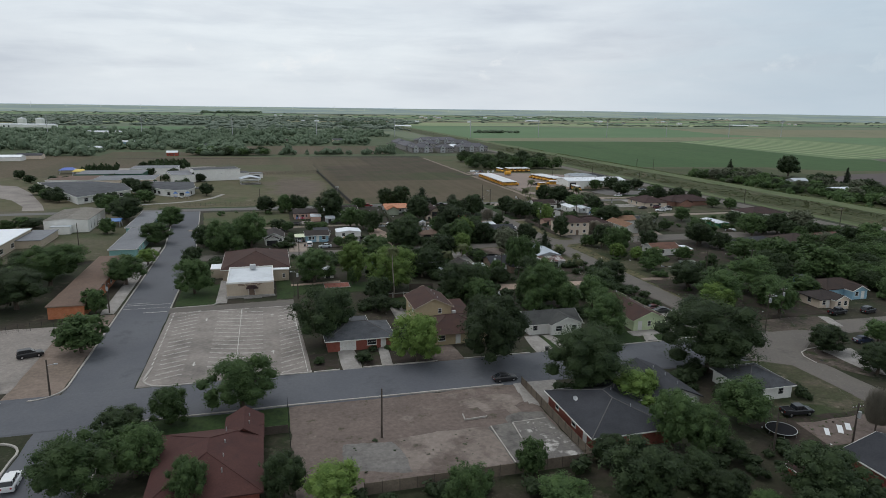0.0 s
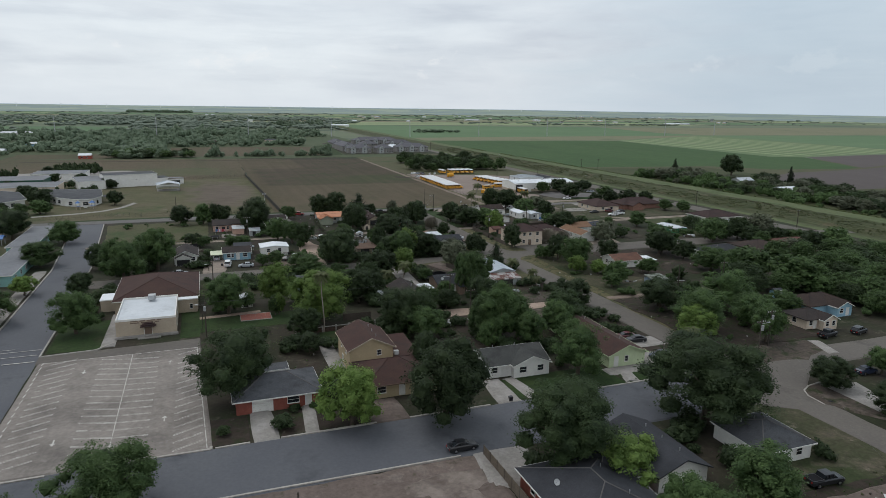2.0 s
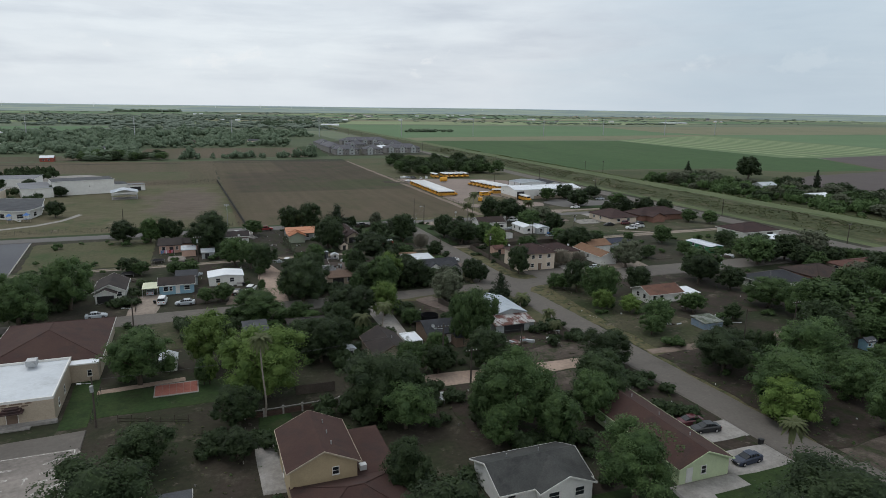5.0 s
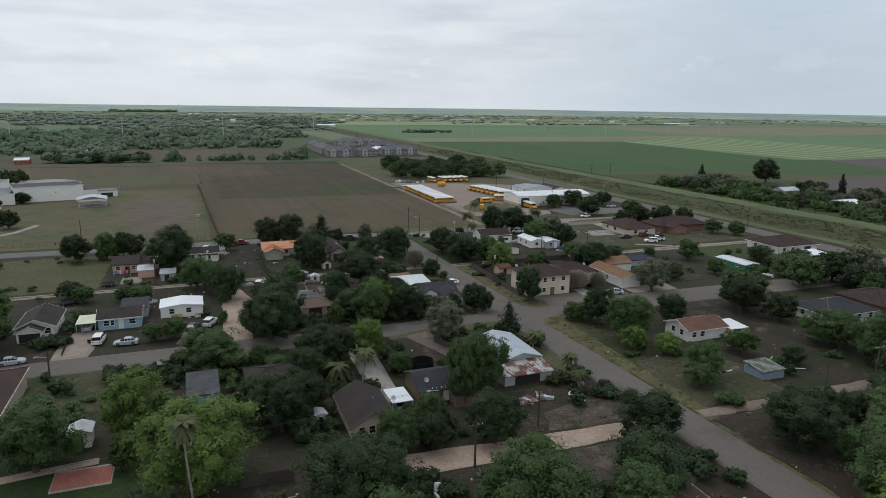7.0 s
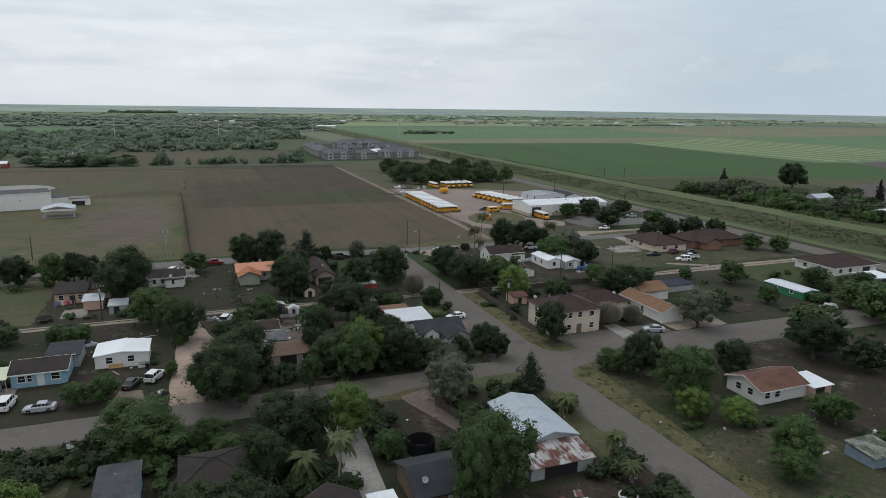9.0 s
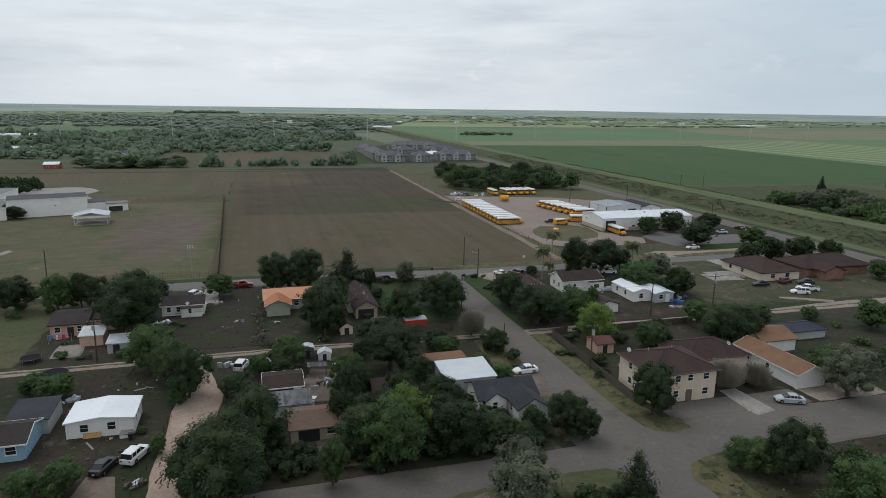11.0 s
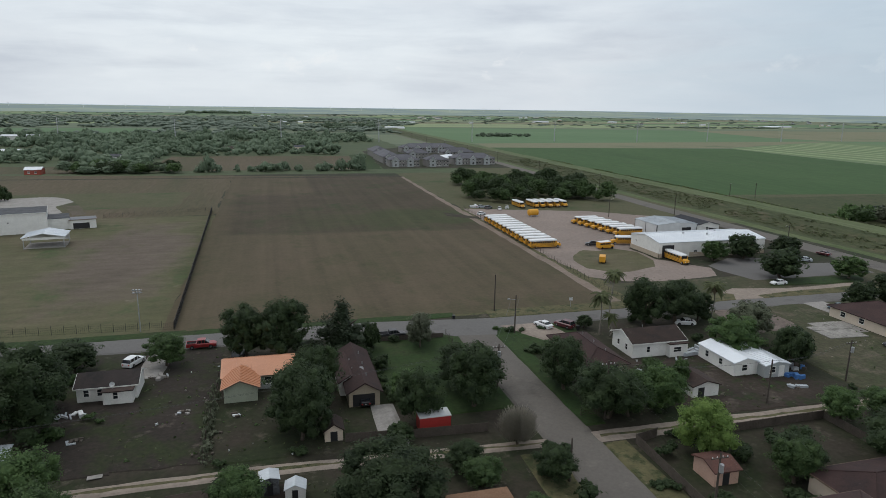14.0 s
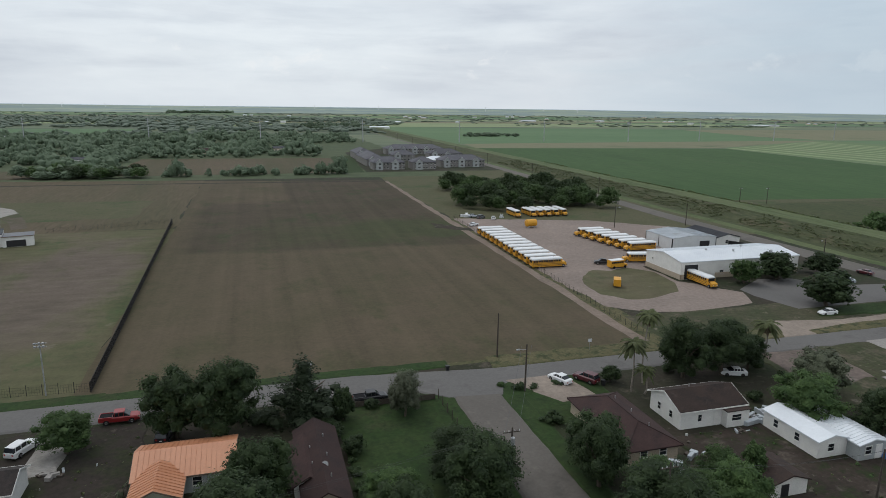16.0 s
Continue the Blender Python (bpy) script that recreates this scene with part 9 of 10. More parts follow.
# ---- poles and cables ----
def utility_pole(x, y, h, arm=True, transformer=False, lamp=0, turn=0.0, metal=False):
    ob = thing("utility_pole", x, y, ("grey metal" if metal else "dark wooden") + " utility pole" + (" with a transformer drum" if transformer else " with a street lamp arm" if lamp else " with bare top"), "utility pole", "utility poles", turn)
    bm = bmesh.new()
    tube(bm, (0, 0, -0.05), (0.06, 0, h), 0.17, 0.11, 10)
    part("pole", bm, STEEL if metal else POLE_WOOD, ob)
    if arm:
        part("crossarm", boxes((-1.15, 1.15, -0.06, 0.06, h - 0.7, h - 0.58)), POLE_WOOD, ob)
        for u in (-1.0, -0.4, 0.4, 1.0):
            bm = bmesh.new()
            tube(bm, (u, 0, h - 0.58), (u, 0, h - 0.38), 0.05, 0.04, 6)
            part("insulator", bm, PLASTIC_WHITE, ob)
    if transformer:
        bm = bmesh.new()
        tube(bm, (0, -0.42, h - 2.2), (0, -0.42, h - 1.2), 0.27, 0.27, 12)
        part("transformer", bm, STEEL, ob, "pale grey transformer drum")
    if lamp:
        bm = bmesh.new()
        tube(bm, (0, 0, h - 1.0), (lamp * 1.6, -0.3, h - 0.7), 0.04, 0.035, 6)
        arm_ob = part("lamp_arm", bm, STEEL, ob)
        part("lamp_head", boxes((lamp * 1.6 - 0.35, lamp * 1.6 + 0.25, -0.42, -0.18, h - 0.8, h - 0.62)), STEEL, arm_ob)
    return ob


for row in (
    (16.8, 102.8, 8.2, False), (-36.9, 130.6, 6.8, False, False, 1), (-37.2, 178.4, 8.0, True, True), (-64.8, 264.2, 8.2, False),
    (86.8, 83.1, 7.2, True, True), (7.9, 181.4, 8.2, False, True, -1), (111.6, 130.2, 9.6, True, True, 1), (10.3, 223.8, 7.0, False, False, -1),
    (68.6, 177, 7.0, True), (66.8, 186.4, 8.6, True, False, -1), (82.6, 184.5, 6.6, False), (124.5, 169.7, 10.6, False), (145.9, 176.5, 8.5, True),
    (-2.9, 359.8, 7.4, False), (24.1, 289.4, 8.4, True, True), (112.3, 263.1, 9.2, True, True), (141.9, 288.6, 7.8, False), (162.6, 293, 7.9, True, True),
    (100.4, 304.8, 8.0, True, True), (99.8, 275.2, 6.2, False), (112.8, 289.8, 9.8, True), (113.2, 330, 8.6, False, False, -1), (114.1, 345.7, 9.0, False),
    (236.4, 388.5, 9.6, False, False, -1), (242, 462.8, 9.0, False), (209.8, 464.7, 9.0, False, False, 1), (309.5, 511.1, 8.4, True), (324, 508.4, 8.4, True),
    (122.1, 137.4, 8.4, True, True), (255.3, 311.8, 8.0, False), (253, 246.3, 8.0, True), (72.6, 83.6, 7.0, False),
):
    utility_pole(*row)
for k in range(7):
    utility_pole(256 + 1.2 * k, 560 + 95 * k, 9.5, True)
for x, y in ((36, 348.6),):
    ob = thing("flood_light", x, y, "tall grey sports flood light pole", "flood light")
    bm = bmesh.new()
    tube(bm, (0, 0, 0), (0, 0, 9), 0.12, 0.08, 8)
    part("pole", bm, STEEL, ob)
    for j in range(6):
        part("lamp", boxes((-0.85 + 0.6 * (j % 3), -0.55 + 0.6 * (j % 3), -0.25, 0.1, 8.45 + 0.55 * (j // 3), 8.72 + 0.55 * (j // 3))), STEEL, ob)
    part("bracket", boxes((-1.0, 1.0, -0.05, 0.05, 8.5, 8.6), (-1.0, 1.0, -0.05, 0.05, 9.05, 9.15)), STEEL, ob)


def cable(a, b, sag=0.9):
    a, b = Vector(a), Vector(b)
    pts = [a.lerp(b, k / 10) - Vector((0, 0, sag * 4 * (k / 10) * (1 - k / 10))) for k in range(11)]
    bm = bmesh.new()
    solid(bm, [[p + Vector(d) * 0.02 for d in ((1, 0, -0.5), (-0.7, 0.7, 0.5), (-0.7, -0.7, 0.5))] for p in pts])
    tagged(new("power_cable", to_mesh("power_cable", bm, BLACK)), "thin black overhead power cable", "cable", "overhead cables")


for a, b in (((24.1, 289.4, 8), (100.4, 304.8, 7.6)), ((112.8, 289.8, 9.4), (112.3, 263.1, 8.8)), ((112.3, 263.1, 8.8), (111.4, 222, 8)), ((112.8, 289.8, 9.4), (141.9, 288.6, 7.6)), ((141.9, 288.6, 7.6), (162.6, 293, 7.6)), ((100.4, 304.8, 7.8), (113.2, 330, 8.4)), ((66.8, 186.4, 8.2), (82.6, 184.5, 6.4)), ((66.8, 186.4, 8.2), (7.9, 181.4, 7.8)), ((111.6, 130.2, 9.2), (122.1, 137.4, 8)), ((111.6, 130.2, 9.0), (86.8, 83.1, 7)), ((122.1, 137.4, 8), (145.9, 176.5, 8))):
    for d in (-0.9, 0.9):
        cable((a[0] + d, a[1], a[2]), (b[0] + d, b[1], b[2]))


# ---- fences ----
def grooved_bay(width, pitch, height, depth, mat):
    """One fence bay as a single skin whose boards stand out by turns."""
    bm = bmesh.new()
    n = int(width / pitch)
    front = []
    for k in range(n):
        y = -depth if k % 2 else 0.0
        front += [(k * pitch, y), ((k + 1) * pitch, y)]
    ring = front + [(width, 0.03), (0, 0.03)]
    solid(bm, [[(x, y, z) for x, y in ring] for z in (0.05, height)])
    return to_mesh("panel", bm, mat)


def lattice_bay(width, height, cols, rows, bar, mat):
    """One wire or rail bay: a flat net of joined bars."""
    xs, zs = [], []
    for k in range(cols + 1):
        xs += [width * k / cols - bar / 2, width * k / cols + bar / 2]
    for z in rows:
        zs += [z, z + bar]
    bm = bmesh.new()
    grid = [[bm.verts.new((x, 0, z)) for x in xs] for z in zs]
    for j in range(len(zs) - 1):
        for i in range(len(xs) - 1):
            if i % 2 == 0 or j % 2 == 0:
                bm.faces.new((grid[j][i], grid[j][i + 1], grid[j + 1][i + 1], grid[j + 1][i]))
    bmesh.ops.solidify(bm, geom=bm.faces[:], thickness=bar)
    return to_mesh("panel", bm, mat)


BOARD_BAY = grooved_bay(2.4, 0.15, 1.75, 0.025, FENCE_WOOD)
PALE_BAY = grooved_bay(2.4, 0.15, 1.75, 0.025, PALE_BOARDS)
STEEL_DARK = paint("black_fence_steel", (0.022, 0.021, 0.022), 0.6)
SLAT_BAY = grooved_bay(2.4, 0.12, 1.95, 0.03, STEEL_DARK)
WIRE_BAY = lattice_bay(2.4, 1.6, 6, (0.1, 0.6, 1.1, 1.55), 0.02, STEEL_DARK)
RAIL_BAY = lattice_bay(2.4, 1.1, 1, (0.3, 0.65, 1.0), 0.09, FENCE_WOOD)
POST_WOOD = to_mesh("post", boxes((-0.05, 0.05, -0.05, 0.05, 0, 1.85)), FENCE_WOOD)
POST_STEEL = to_mesh("post", boxes((-0.035, 0.035, -0.035, 0.035, 0, 2.0)), STEEL_DARK)


def fence(points, style, label, scale=1.0):
    bay, post = {"board": (BOARD_BAY, POST_WOOD), "pale": (PALE_BAY, POST_WOOD), "slat": (SLAT_BAY, POST_STEEL), "wire": (WIRE_BAY, POST_STEEL), "rail": (RAIL_BAY, POST_WOOD)}[style]
    ob = thing("fence", points[0][0], points[0][1], label, "fence", "fences")
    o = Vector((*points[0], 0))
    for a, b in zip(points, points[1:]):
        a, b = Vector((*a, 0)), Vector((*b, 0))
        n = max(1, round((b - a).length / 2.4))
        turn = math.degrees(math.atan2((b - a).y, (b - a).x))
        for k in range(n):
            p = a.lerp(b, k / n) - o
            q = share("panel", bay, ob, p, turn)
            q.scale = ((b - a).length / n / 2.4, 1, scale)
            s = share("post", post, ob, p)
            s.scale = (1, 1, scale)
    share("post", post, ob, b - o).scale = (1, 1, scale)
    return ob


fence(((42.8, 348), (38, 513)), "slat", "tall black slatted screen fence across the field")
fence(((-60, 353), (14, 350.4), (42.6, 348.4)), "wire", "dark wire fence along the school ground")
fence(((37.6, 513), (-4, 501)), "wire", "dark wire fence behind the school ground")
fence(((45.3, 116), (45.4, 88.4)), "pale", "pale weathered board fence beside the dirt lot")
fence(((45.2, 88.2), (12, 88.2)), "pale", "pale weathered board fence behind the dirt lot")
fence(((3.0, 116.4), (3.0, 101)), "wire", "wire fence at the edge of the dirt lot")
fence(((-1, 107.8), (2.8, 107.8)), "board", "short weathered board fence", 0.8)
fence(((72.8, 292.0), (79, 291.4)), "board", "dark weathered board fence by the alley", 0.85)
fence(((81.4, 291), (93.8, 290.4)), "board", "dark weathered board fence by the alley", 0.85)
fence(((112.8, 249), (113.6, 282), (117.6, 283)), "board", "dark board fence beside the verge", 0.85)
fence(((121, 281.4), (146.8, 282), (147, 262)), "board", "dark board fence round a back yard", 0.85)
fence(((109.6, 291.6), (127, 291.4)), "rail", "low reddish rail fence", 0.9)
fence(((53.4, 292), (53.8, 318)), "rail", "broken pale fence hung with junk")
clumps("vines", "dry vines and scrub along the broken fence", [(53.7 + 0.4 * math.sin(k * 1.7), 290 + 1.05 * k, 0.7 + 0.25 * (k % 3), 0.9 + 0.5 * ((k * 5) % 4)) for k in range(24)], "g", 20, 74, 3, 0.2, core=0.6)
fence(((98.2, 331), (98.2, 320.6)), "rail", "grey rail fence of the corner yard")
fence(((84.4, 331.4), (97.6, 331)), "board", "low board fence along the street", 0.6)
CLAY_BOARDS = surface("red_brown_fence_boards", (0.075, 0.047, 0.036), (0.055, 0.036, 0.028), 0.6, 4.0, vary=0.1)


def panel_wall(points, height, label):
    """A low garden wall: brown boards between pale posts under a pale cap."""
    ob = thing("garden_wall", points[0][0], points[0][1], label, "wall", "fences")
    o = Vector((*points[0], 0))
    post = to_mesh("post", boxes((-0.14, 0.14, -0.14, 0.14, 0, height + 0.1), (-0.18, 0.18, -0.18, 0.18, height + 0.1, height + 0.2)), PALE_SLAB)
    for a, b in zip(points, points[1:]):
        a, b = Vector((*a, 0)), Vector((*b, 0))
        n = max(1, round((b - a).length / 3.0))
        w = (b - a).length / n
        turn = math.degrees(math.atan2((b - a).y, (b - a).x))
        board = to_mesh("board", boxes((0.14, w - 0.14, -0.025, 0.025, 0.0, 0.21)), CLAY_BOARDS)
        cap = to_mesh("cap", boxes((0.14, w - 0.14, -0.09, 0.09, height - 0.12, height)), PALE_SLAB)
        for k in range(n):
            p = a.lerp(b, k / n) - o
            share("post", post, ob, p)
            share("cap", cap, ob, p, turn)
            for c in range(int((height - 0.2) / 0.235)):
                share("board", board, ob, p + Vector((0, 0, 0.08 + 0.235 * c)), turn)
    share("post", post, ob, b - o)


panel_wall(((26.6, 176.6), (32.4, 176.2), (44.6, 176.6)), 1.35, "low brown boarded wall with pale posts and cap")
fence(((10.9, 181.7), (21.2, 178.2)), "rail", "low pale rail fence beside the lawn", 0.8)
fence(((38.4, 182.6), (45, 182.4)), "board", "grey board fence panel")
fence(((-60, 166), (-47, 169.8)), "wire", "dark wire fence beside the car park")
fence(((7, 183), (7.2, 194)), "wire", "wire fence beside the lawn", 0.7)
fence(((84, 209.6), (80, 224)), "board", "grey board fence beside a drive", 0.9)
fence(((222.4, 440), (238, 412)), "slat", "dark slatted fence behind the workshop")
fence(((148.6, 347), (150.4, 405)), "wire", "wire fence between the field and the yard", 0.8)
fence(((150.4, 405), (152.2, 500)), "wire", "wire fence between the field and the yard", 0.8)
fence(((9.4, 240), (9.2, 253)), "board", "low board fence between the bungalow and the drive", 0.5)
fence(((37.8, 240), (40, 262)), "wire", "wire fence beside the gravel drive", 0.7)

# ---- yard things ----
def trampoline(x, y, r=2.0, net=True, rim=None):
    ob = thing("trampoline", x, y, "round black trampoline with a net" if net else "round black trampoline with a pale rim and no net", "trampoline", "trampolines")
    bm = bmesh.new()
    tube(bm, (0, 0, 0.78), (0, 0, 0.82), r, r, 24)
    part("mat", bm, RUBBER, ob)
    bm = bmesh.new()
    ring = [(math.cos(2 * math.pi * k / 24), math.sin(2 * math.pi * k / 24)) for k in range(24)]
    for k in range(24):
        a, b = ring[k], ring[(k + 1) % 24]
        tube(bm, (a[0] * r, a[1] * r, 0.84), (b[0] * r, b[1] * r, 0.84), 0.06, 0.06, 5)
    part("frame", bm, rim or BLACK, ob)
    for k in range(0, 24, 4):
        bm = bmesh.new()
        tube(bm, (ring[k][0] * r, ring[k][1] * r, 0), (ring[k][0] * r, ring[k][1] * r, 2.3 if net else 0.8), 0.03, 0.03, 5)
        part("leg", bm, STEEL, ob)
    bm = bmesh.new()
    for k in range(48 if net else 0):
        a = 2 * math.pi * k / 48
        x1, y1 = math.cos(a) * (r + 0.04), math.sin(a) * (r + 0.04)
        tube(bm, (x1, y1, 0.86), (x1, y1, 2.25), 0.014, 0.014, 3)
    for z in (1.3, 1.8, 2.25) if net else ():
        for k in range(24):
            a, b = ring[k], ring[(k + 1) % 24]
            tube(bm, (a[0] * (r + 0.04), a[1] * (r + 0.04), z), (b[0] * (r + 0.04), b[1] * (r + 0.04), z), 0.014, 0.014, 3)
    if net:
        part("net", bm, RUBBER, ob)
    return ob


trampoline(79.1, 89.2, 2.3, False, GREY_WALL)
trampoline(18.6, 283.4, 2.2, False)
trampoline(5.4, 277.6, 2.2, False)
trampoline(12.4, 292.2, 1.8, False)
# a netted trampoline, its net made as a closed dark wall round a floor
pool = thing("water_tank", 73.2, 211.6, "round dark netted trampoline built as an open-topped ring", "tank")
bm = bmesh.new()
for k in range(28):
    a0, a1 = 2 * math.pi * k / 28, 2 * math.pi * (k + 1) / 28
    solid(bm, [[(math.cos(a) * 2.0, math.sin(a) * 2.0, 0), (math.cos(a) * 2.0, math.sin(a) * 2.0, 1.9), (math.cos(a) * 1.92, math.sin(a) * 1.92, 1.9), (math.cos(a) * 1.92, math.sin(a) * 1.92, 0)] for a in (a0, a1)])
part("wall", bm, RUBBER, pool)
bm = bmesh.new()
tube(bm, (0, 0, 0.02), (0, 0, 0.1), 1.9, 1.9, 24)
part("floor", bm, PAINTED_DARK, pool)

pad = thing("brick_pad", 19.2, 192, "red brick paved pad with a pale border", "paved pad")
pad_w = 3.6
bm = boxes((-pad_w, pad_w, -2.6, 2.6, 0, 0.14))
part("border", bm, PALE_SLAB, pad)
brick = to_mesh("brick", boxes((-0.56, 0.56, -0.265, 0.265, 0, 0.02)), PAD_RED)
for i in range(6):
    for j in range(8):
        share("brick", brick, pad, (-2.88 + 1.15 * i, -1.95 + 0.555 * j, 0.14))

slab = thing("concrete_slab", 184.4, 316.2, "cracked pale house slab in the grass", "slab", turn=-4)
OLD_SLAB = surface("old_grey_slab", (0.20, 0.19, 0.175), (0.27, 0.255, 0.235), 0.3, 2.0, (0.12, 0.115, 0.10), 0.35, (0.52, 0.66), rough=0.95, grain=0.25)
rng = random.Random(57)
for i in range(5):
    for j in range(4):
        if (i, j) in ((0, 3), (4, 0)):
            continue
        a, b = -6 + 2.4 * i + rng.uniform(0.02, 0.09), -3.6 + 2.4 * i - rng.uniform(0.02, 0.09)
        c, d = -5 + 2.5 * j + rng.uniform(0.02, 0.1), -2.5 + 2.5 * j - rng.uniform(0.02, 0.1)
        part("slab_piece", boxes((a, b, c, d, 0, 0.2 + rng.uniform(0.0, 0.05))), OLD_SLAB, slab)


def sign_board(x, y):
    ob = thing("road_sign", x, y, "white sign board on a post", "road sign", "road signs")
    bm = bmesh.new()
    tube(bm, (0, 0, 0), (0, 0, 2.3), 0.04, 0.04, 6)
    part("post", bm, STEEL, ob)
    part("plate", boxes((-0.45, 0.45, -0.06, -0.03, 1.7, 2.4)), PLASTIC_WHITE, ob)


for x, y in ((133.5, 344.9), (78.6, 346.6), (27.4, 225.4), (44, 226)):
    sign_board(x, y)


def dish(x, y, z):
    ob = thing("satellite_dish", x, y, "pale satellite dish on a short mast", "satellite dish", "satellite dishes", 0, z)
    bm = bmesh.new()
    tube(bm, (0, 0, 0), (0, 0, 0.7), 0.03, 0.03, 6)
    part("mast", bm, STEEL, ob)
    bm = bmesh.new()
    prev = None
    q = Matrix.Rotation(radians(50), 3, "X")
    for j, (r, d) in enumerate(((0.04, 0), (0.25, 0.03), (0.42, 0.1))):
        row = [bm.verts.new(q @ Vector((r * math.cos(k * 0.5236), r * math.sin(k * 0.5236), d)) + Vector((0, 0, 0.75))) for k in range(12)]
        if prev:
            for k in range(12):
                bm.faces.new((prev[k], prev[(k + 1) % 12], row[(k + 1) % 12], row[k]))
        prev = row
    bmesh.ops.solidify(bm, geom=bm.faces[:], thickness=0.03)
    part("reflector", bm, PLASTIC_WHITE, ob)


for p in ((48.6, 101, 3.2), (77.4, 309, 3.2), (115.6, 256, 5.6), (118, 262, 0), (66.6, 256, 2.8), (38, 313.4, 2.4), (62.6, 195.4, 2.3), (139, 259, 3.6), (69.4, 199, 2.9)):
    dish(*p)


def junk(x, y, w, d, h, mat, label, name="junk_pile", seed=0):
    """A heap of boxes, boards and sheets."""
    rng = random.Random(seed)
    ob = thing(name, x, y, label, "junk", "yard junk")
    for k in range(7):
        bm = bmesh.new()
        m = Matrix.Translation((rng.uniform(-w, w) / 2, rng.uniform(-d, d) / 2, 0)) @ Matrix.Rotation(rng.uniform(0, 6.28), 4, "Z")
        a, b, c = rng.uniform(0.3, 0.5) * w, rng.uniform(0.1, 0.4) * d, rng.uniform(0.3, 1) * h
        box(bm, -a / 2, a / 2, -b / 2, b / 2, 0, c, m)
        part(rng.choice(("board", "box", "sheet")), bm, rng.choice((mat, FENCE_WOOD, R_GALV, mat)), ob)


for k, row in enumerate((
    (147.2, 300.6, 3, 1.4, 0.6, PLASTIC_BLUE, "blue tarpaulin and boards beside the trailer"), (154.6, 296.4, 3, 2, 1.0, PLASTIC_BLUE, "blue boat hull under scrap"),
    (144, 311, 6, 2, 1.0, R_GALV, "scrap sheets and boards behind the trailer"), (61.6, 262.6, 4, 3, 0.9, PLASTIC_WHITE, "yard clutter with pale boxes"),
    
    (33, 310, 4, 2, 0.8, PLASTIC_WHITE, "white boards by the house"), (43.4, 322, 3, 2, 0.7, PALE_SLAB, "pale rubble and a wheelbarrow"),
    (86.6, 192.6, 5, 2, 0.7, R_RUST, "rusty scrap before the workshop"),
    (93.6, 190.8, 3, 2, 0.5, PLASTIC_WHITE, "white plastic scrap in the yard"), (160, 503.6, 8, 4, 1.2, PLASTIC_WHITE, "scrap heap behind the bus yard"),
    (173.2, 496.4, 1.6, 1.6, 1.8, PLASTIC_WHITE, "white tank among scrap"), (142, 192, 4, 2, 0.8, PLASTIC_WHITE, "white scrap by the shack"),
    (139.6, 203, 4, 1.2, 0.7, R_RUST, "junk on the porch"), (47.4, 281.6, 2.4, 1.8, 1.0, R_GALV, "small grey trailer loaded with sheets"), (37.4, 243.4, 2.4, 1.4, 0.8, FENCE_WOOD, "low trailer loaded with boards"),
    (122, 300.4, 5.6, 2.2, 2.2, R_WHITE, "white sheet roof over yard junk"), (180.6, 236, 3, 2, 0.7, PLASTIC_WHITE, "white boards by the street"),
    (50.6, 197.2, 1.6, 1.4, 2.0, PLASTIC_WHITE, "white cupboard-like hut in the yard"), (118, 87, 4, 1.2, 0.3, PLASTIC_WHITE, "pale boards on the ground"),
    (192, 243, 5, 2, 0.9, PLASTIC_WHITE, "pale boats and boards in a yard"), (231, 262, 3, 2, 0.8, RED_WALL, "red and white yard things"), (60, 171.6, 3, 2, 0.8, FENCE_WOOD, "old boards under the trees"),
    (152, 293, 3, 2, 0.6, R_GALV, "scrap sheets on the churned yard"), (139, 309, 2.6, 1.2, 0.5, FENCE_WOOD, "boards below the house steps"), (146.6, 313, 5, 2, 0.9, R_RUST, "rusty scrap along the fence"), (158.6, 300, 2.4, 2, 1.0, PLASTIC_BLUE, "blue tubs and scrap under a tree"),
    (128.4, 304, 3, 2, 0.9, FENCE_WOOD, "lumber behind the low house"), (63.6, 268, 3, 2, 1.1, R_GALV, "stacked metal sheets in the yard"), (67.6, 276, 3, 2, 0.8, PLASTIC_WHITE, "pale boxes and boards in the yard"), (67.4, 260, 2.4, 2, 1.2, FENCE_WOOD, "wooden crates beside the shed"),
    (96, 196, 3, 1.6, 0.7, R_RUST, "rusty drums and boards in the yard"), (147, 209, 3, 2, 0.8, PLASTIC_WHITE, "old appliances behind the house"), (126, 192, 3, 1.6, 0.6, R_GALV, "metal sheets beside the shack"), (35.6, 301, 2.4, 1.6, 0.4, FENCE_WOOD, "planks lying in the bare yard"),
    (49, 307, 1.8, 1.2, 0.4, PALE_SLAB, "broken concrete in the bare yard"), (57, 304, 1.8, 1.4, 0.5, PLASTIC_WHITE, "pale rubbish behind the house"), (24, 272, 2.6, 2, 0.8, R_GALV, "sheets and boxes behind the blue house"), (7.4, 270, 2.4, 2, 0.7, FENCE_WOOD, "old lumber behind the bungalow"),
)):
    junk(*row, seed=k)


def bin_(x, y, mat, label):
    ob = thing("rubbish_bin", x, y, label, "rubbish bin", "rubbish bins")
    bm = bmesh.new()
    solid(bm, [[(-a, -a, z), (a, -a, z), (a, a, z), (-a, a, z)] for a, z in ((0.24, 0), (0.32, 0.95))])
    part("body", bm, mat, ob)
    part("lid", boxes((-0.34, 0.34, -0.36, 0.34, 0.952, 1.02)), mat, ob)


for x, y in ((35.2, 256.4), (13.4, 246), (127.6, 329), (57, 130.9), (101, 142.6), (103, 342)):
    bin_(x, y, BLACK, "dark wheeled rubbish bin")


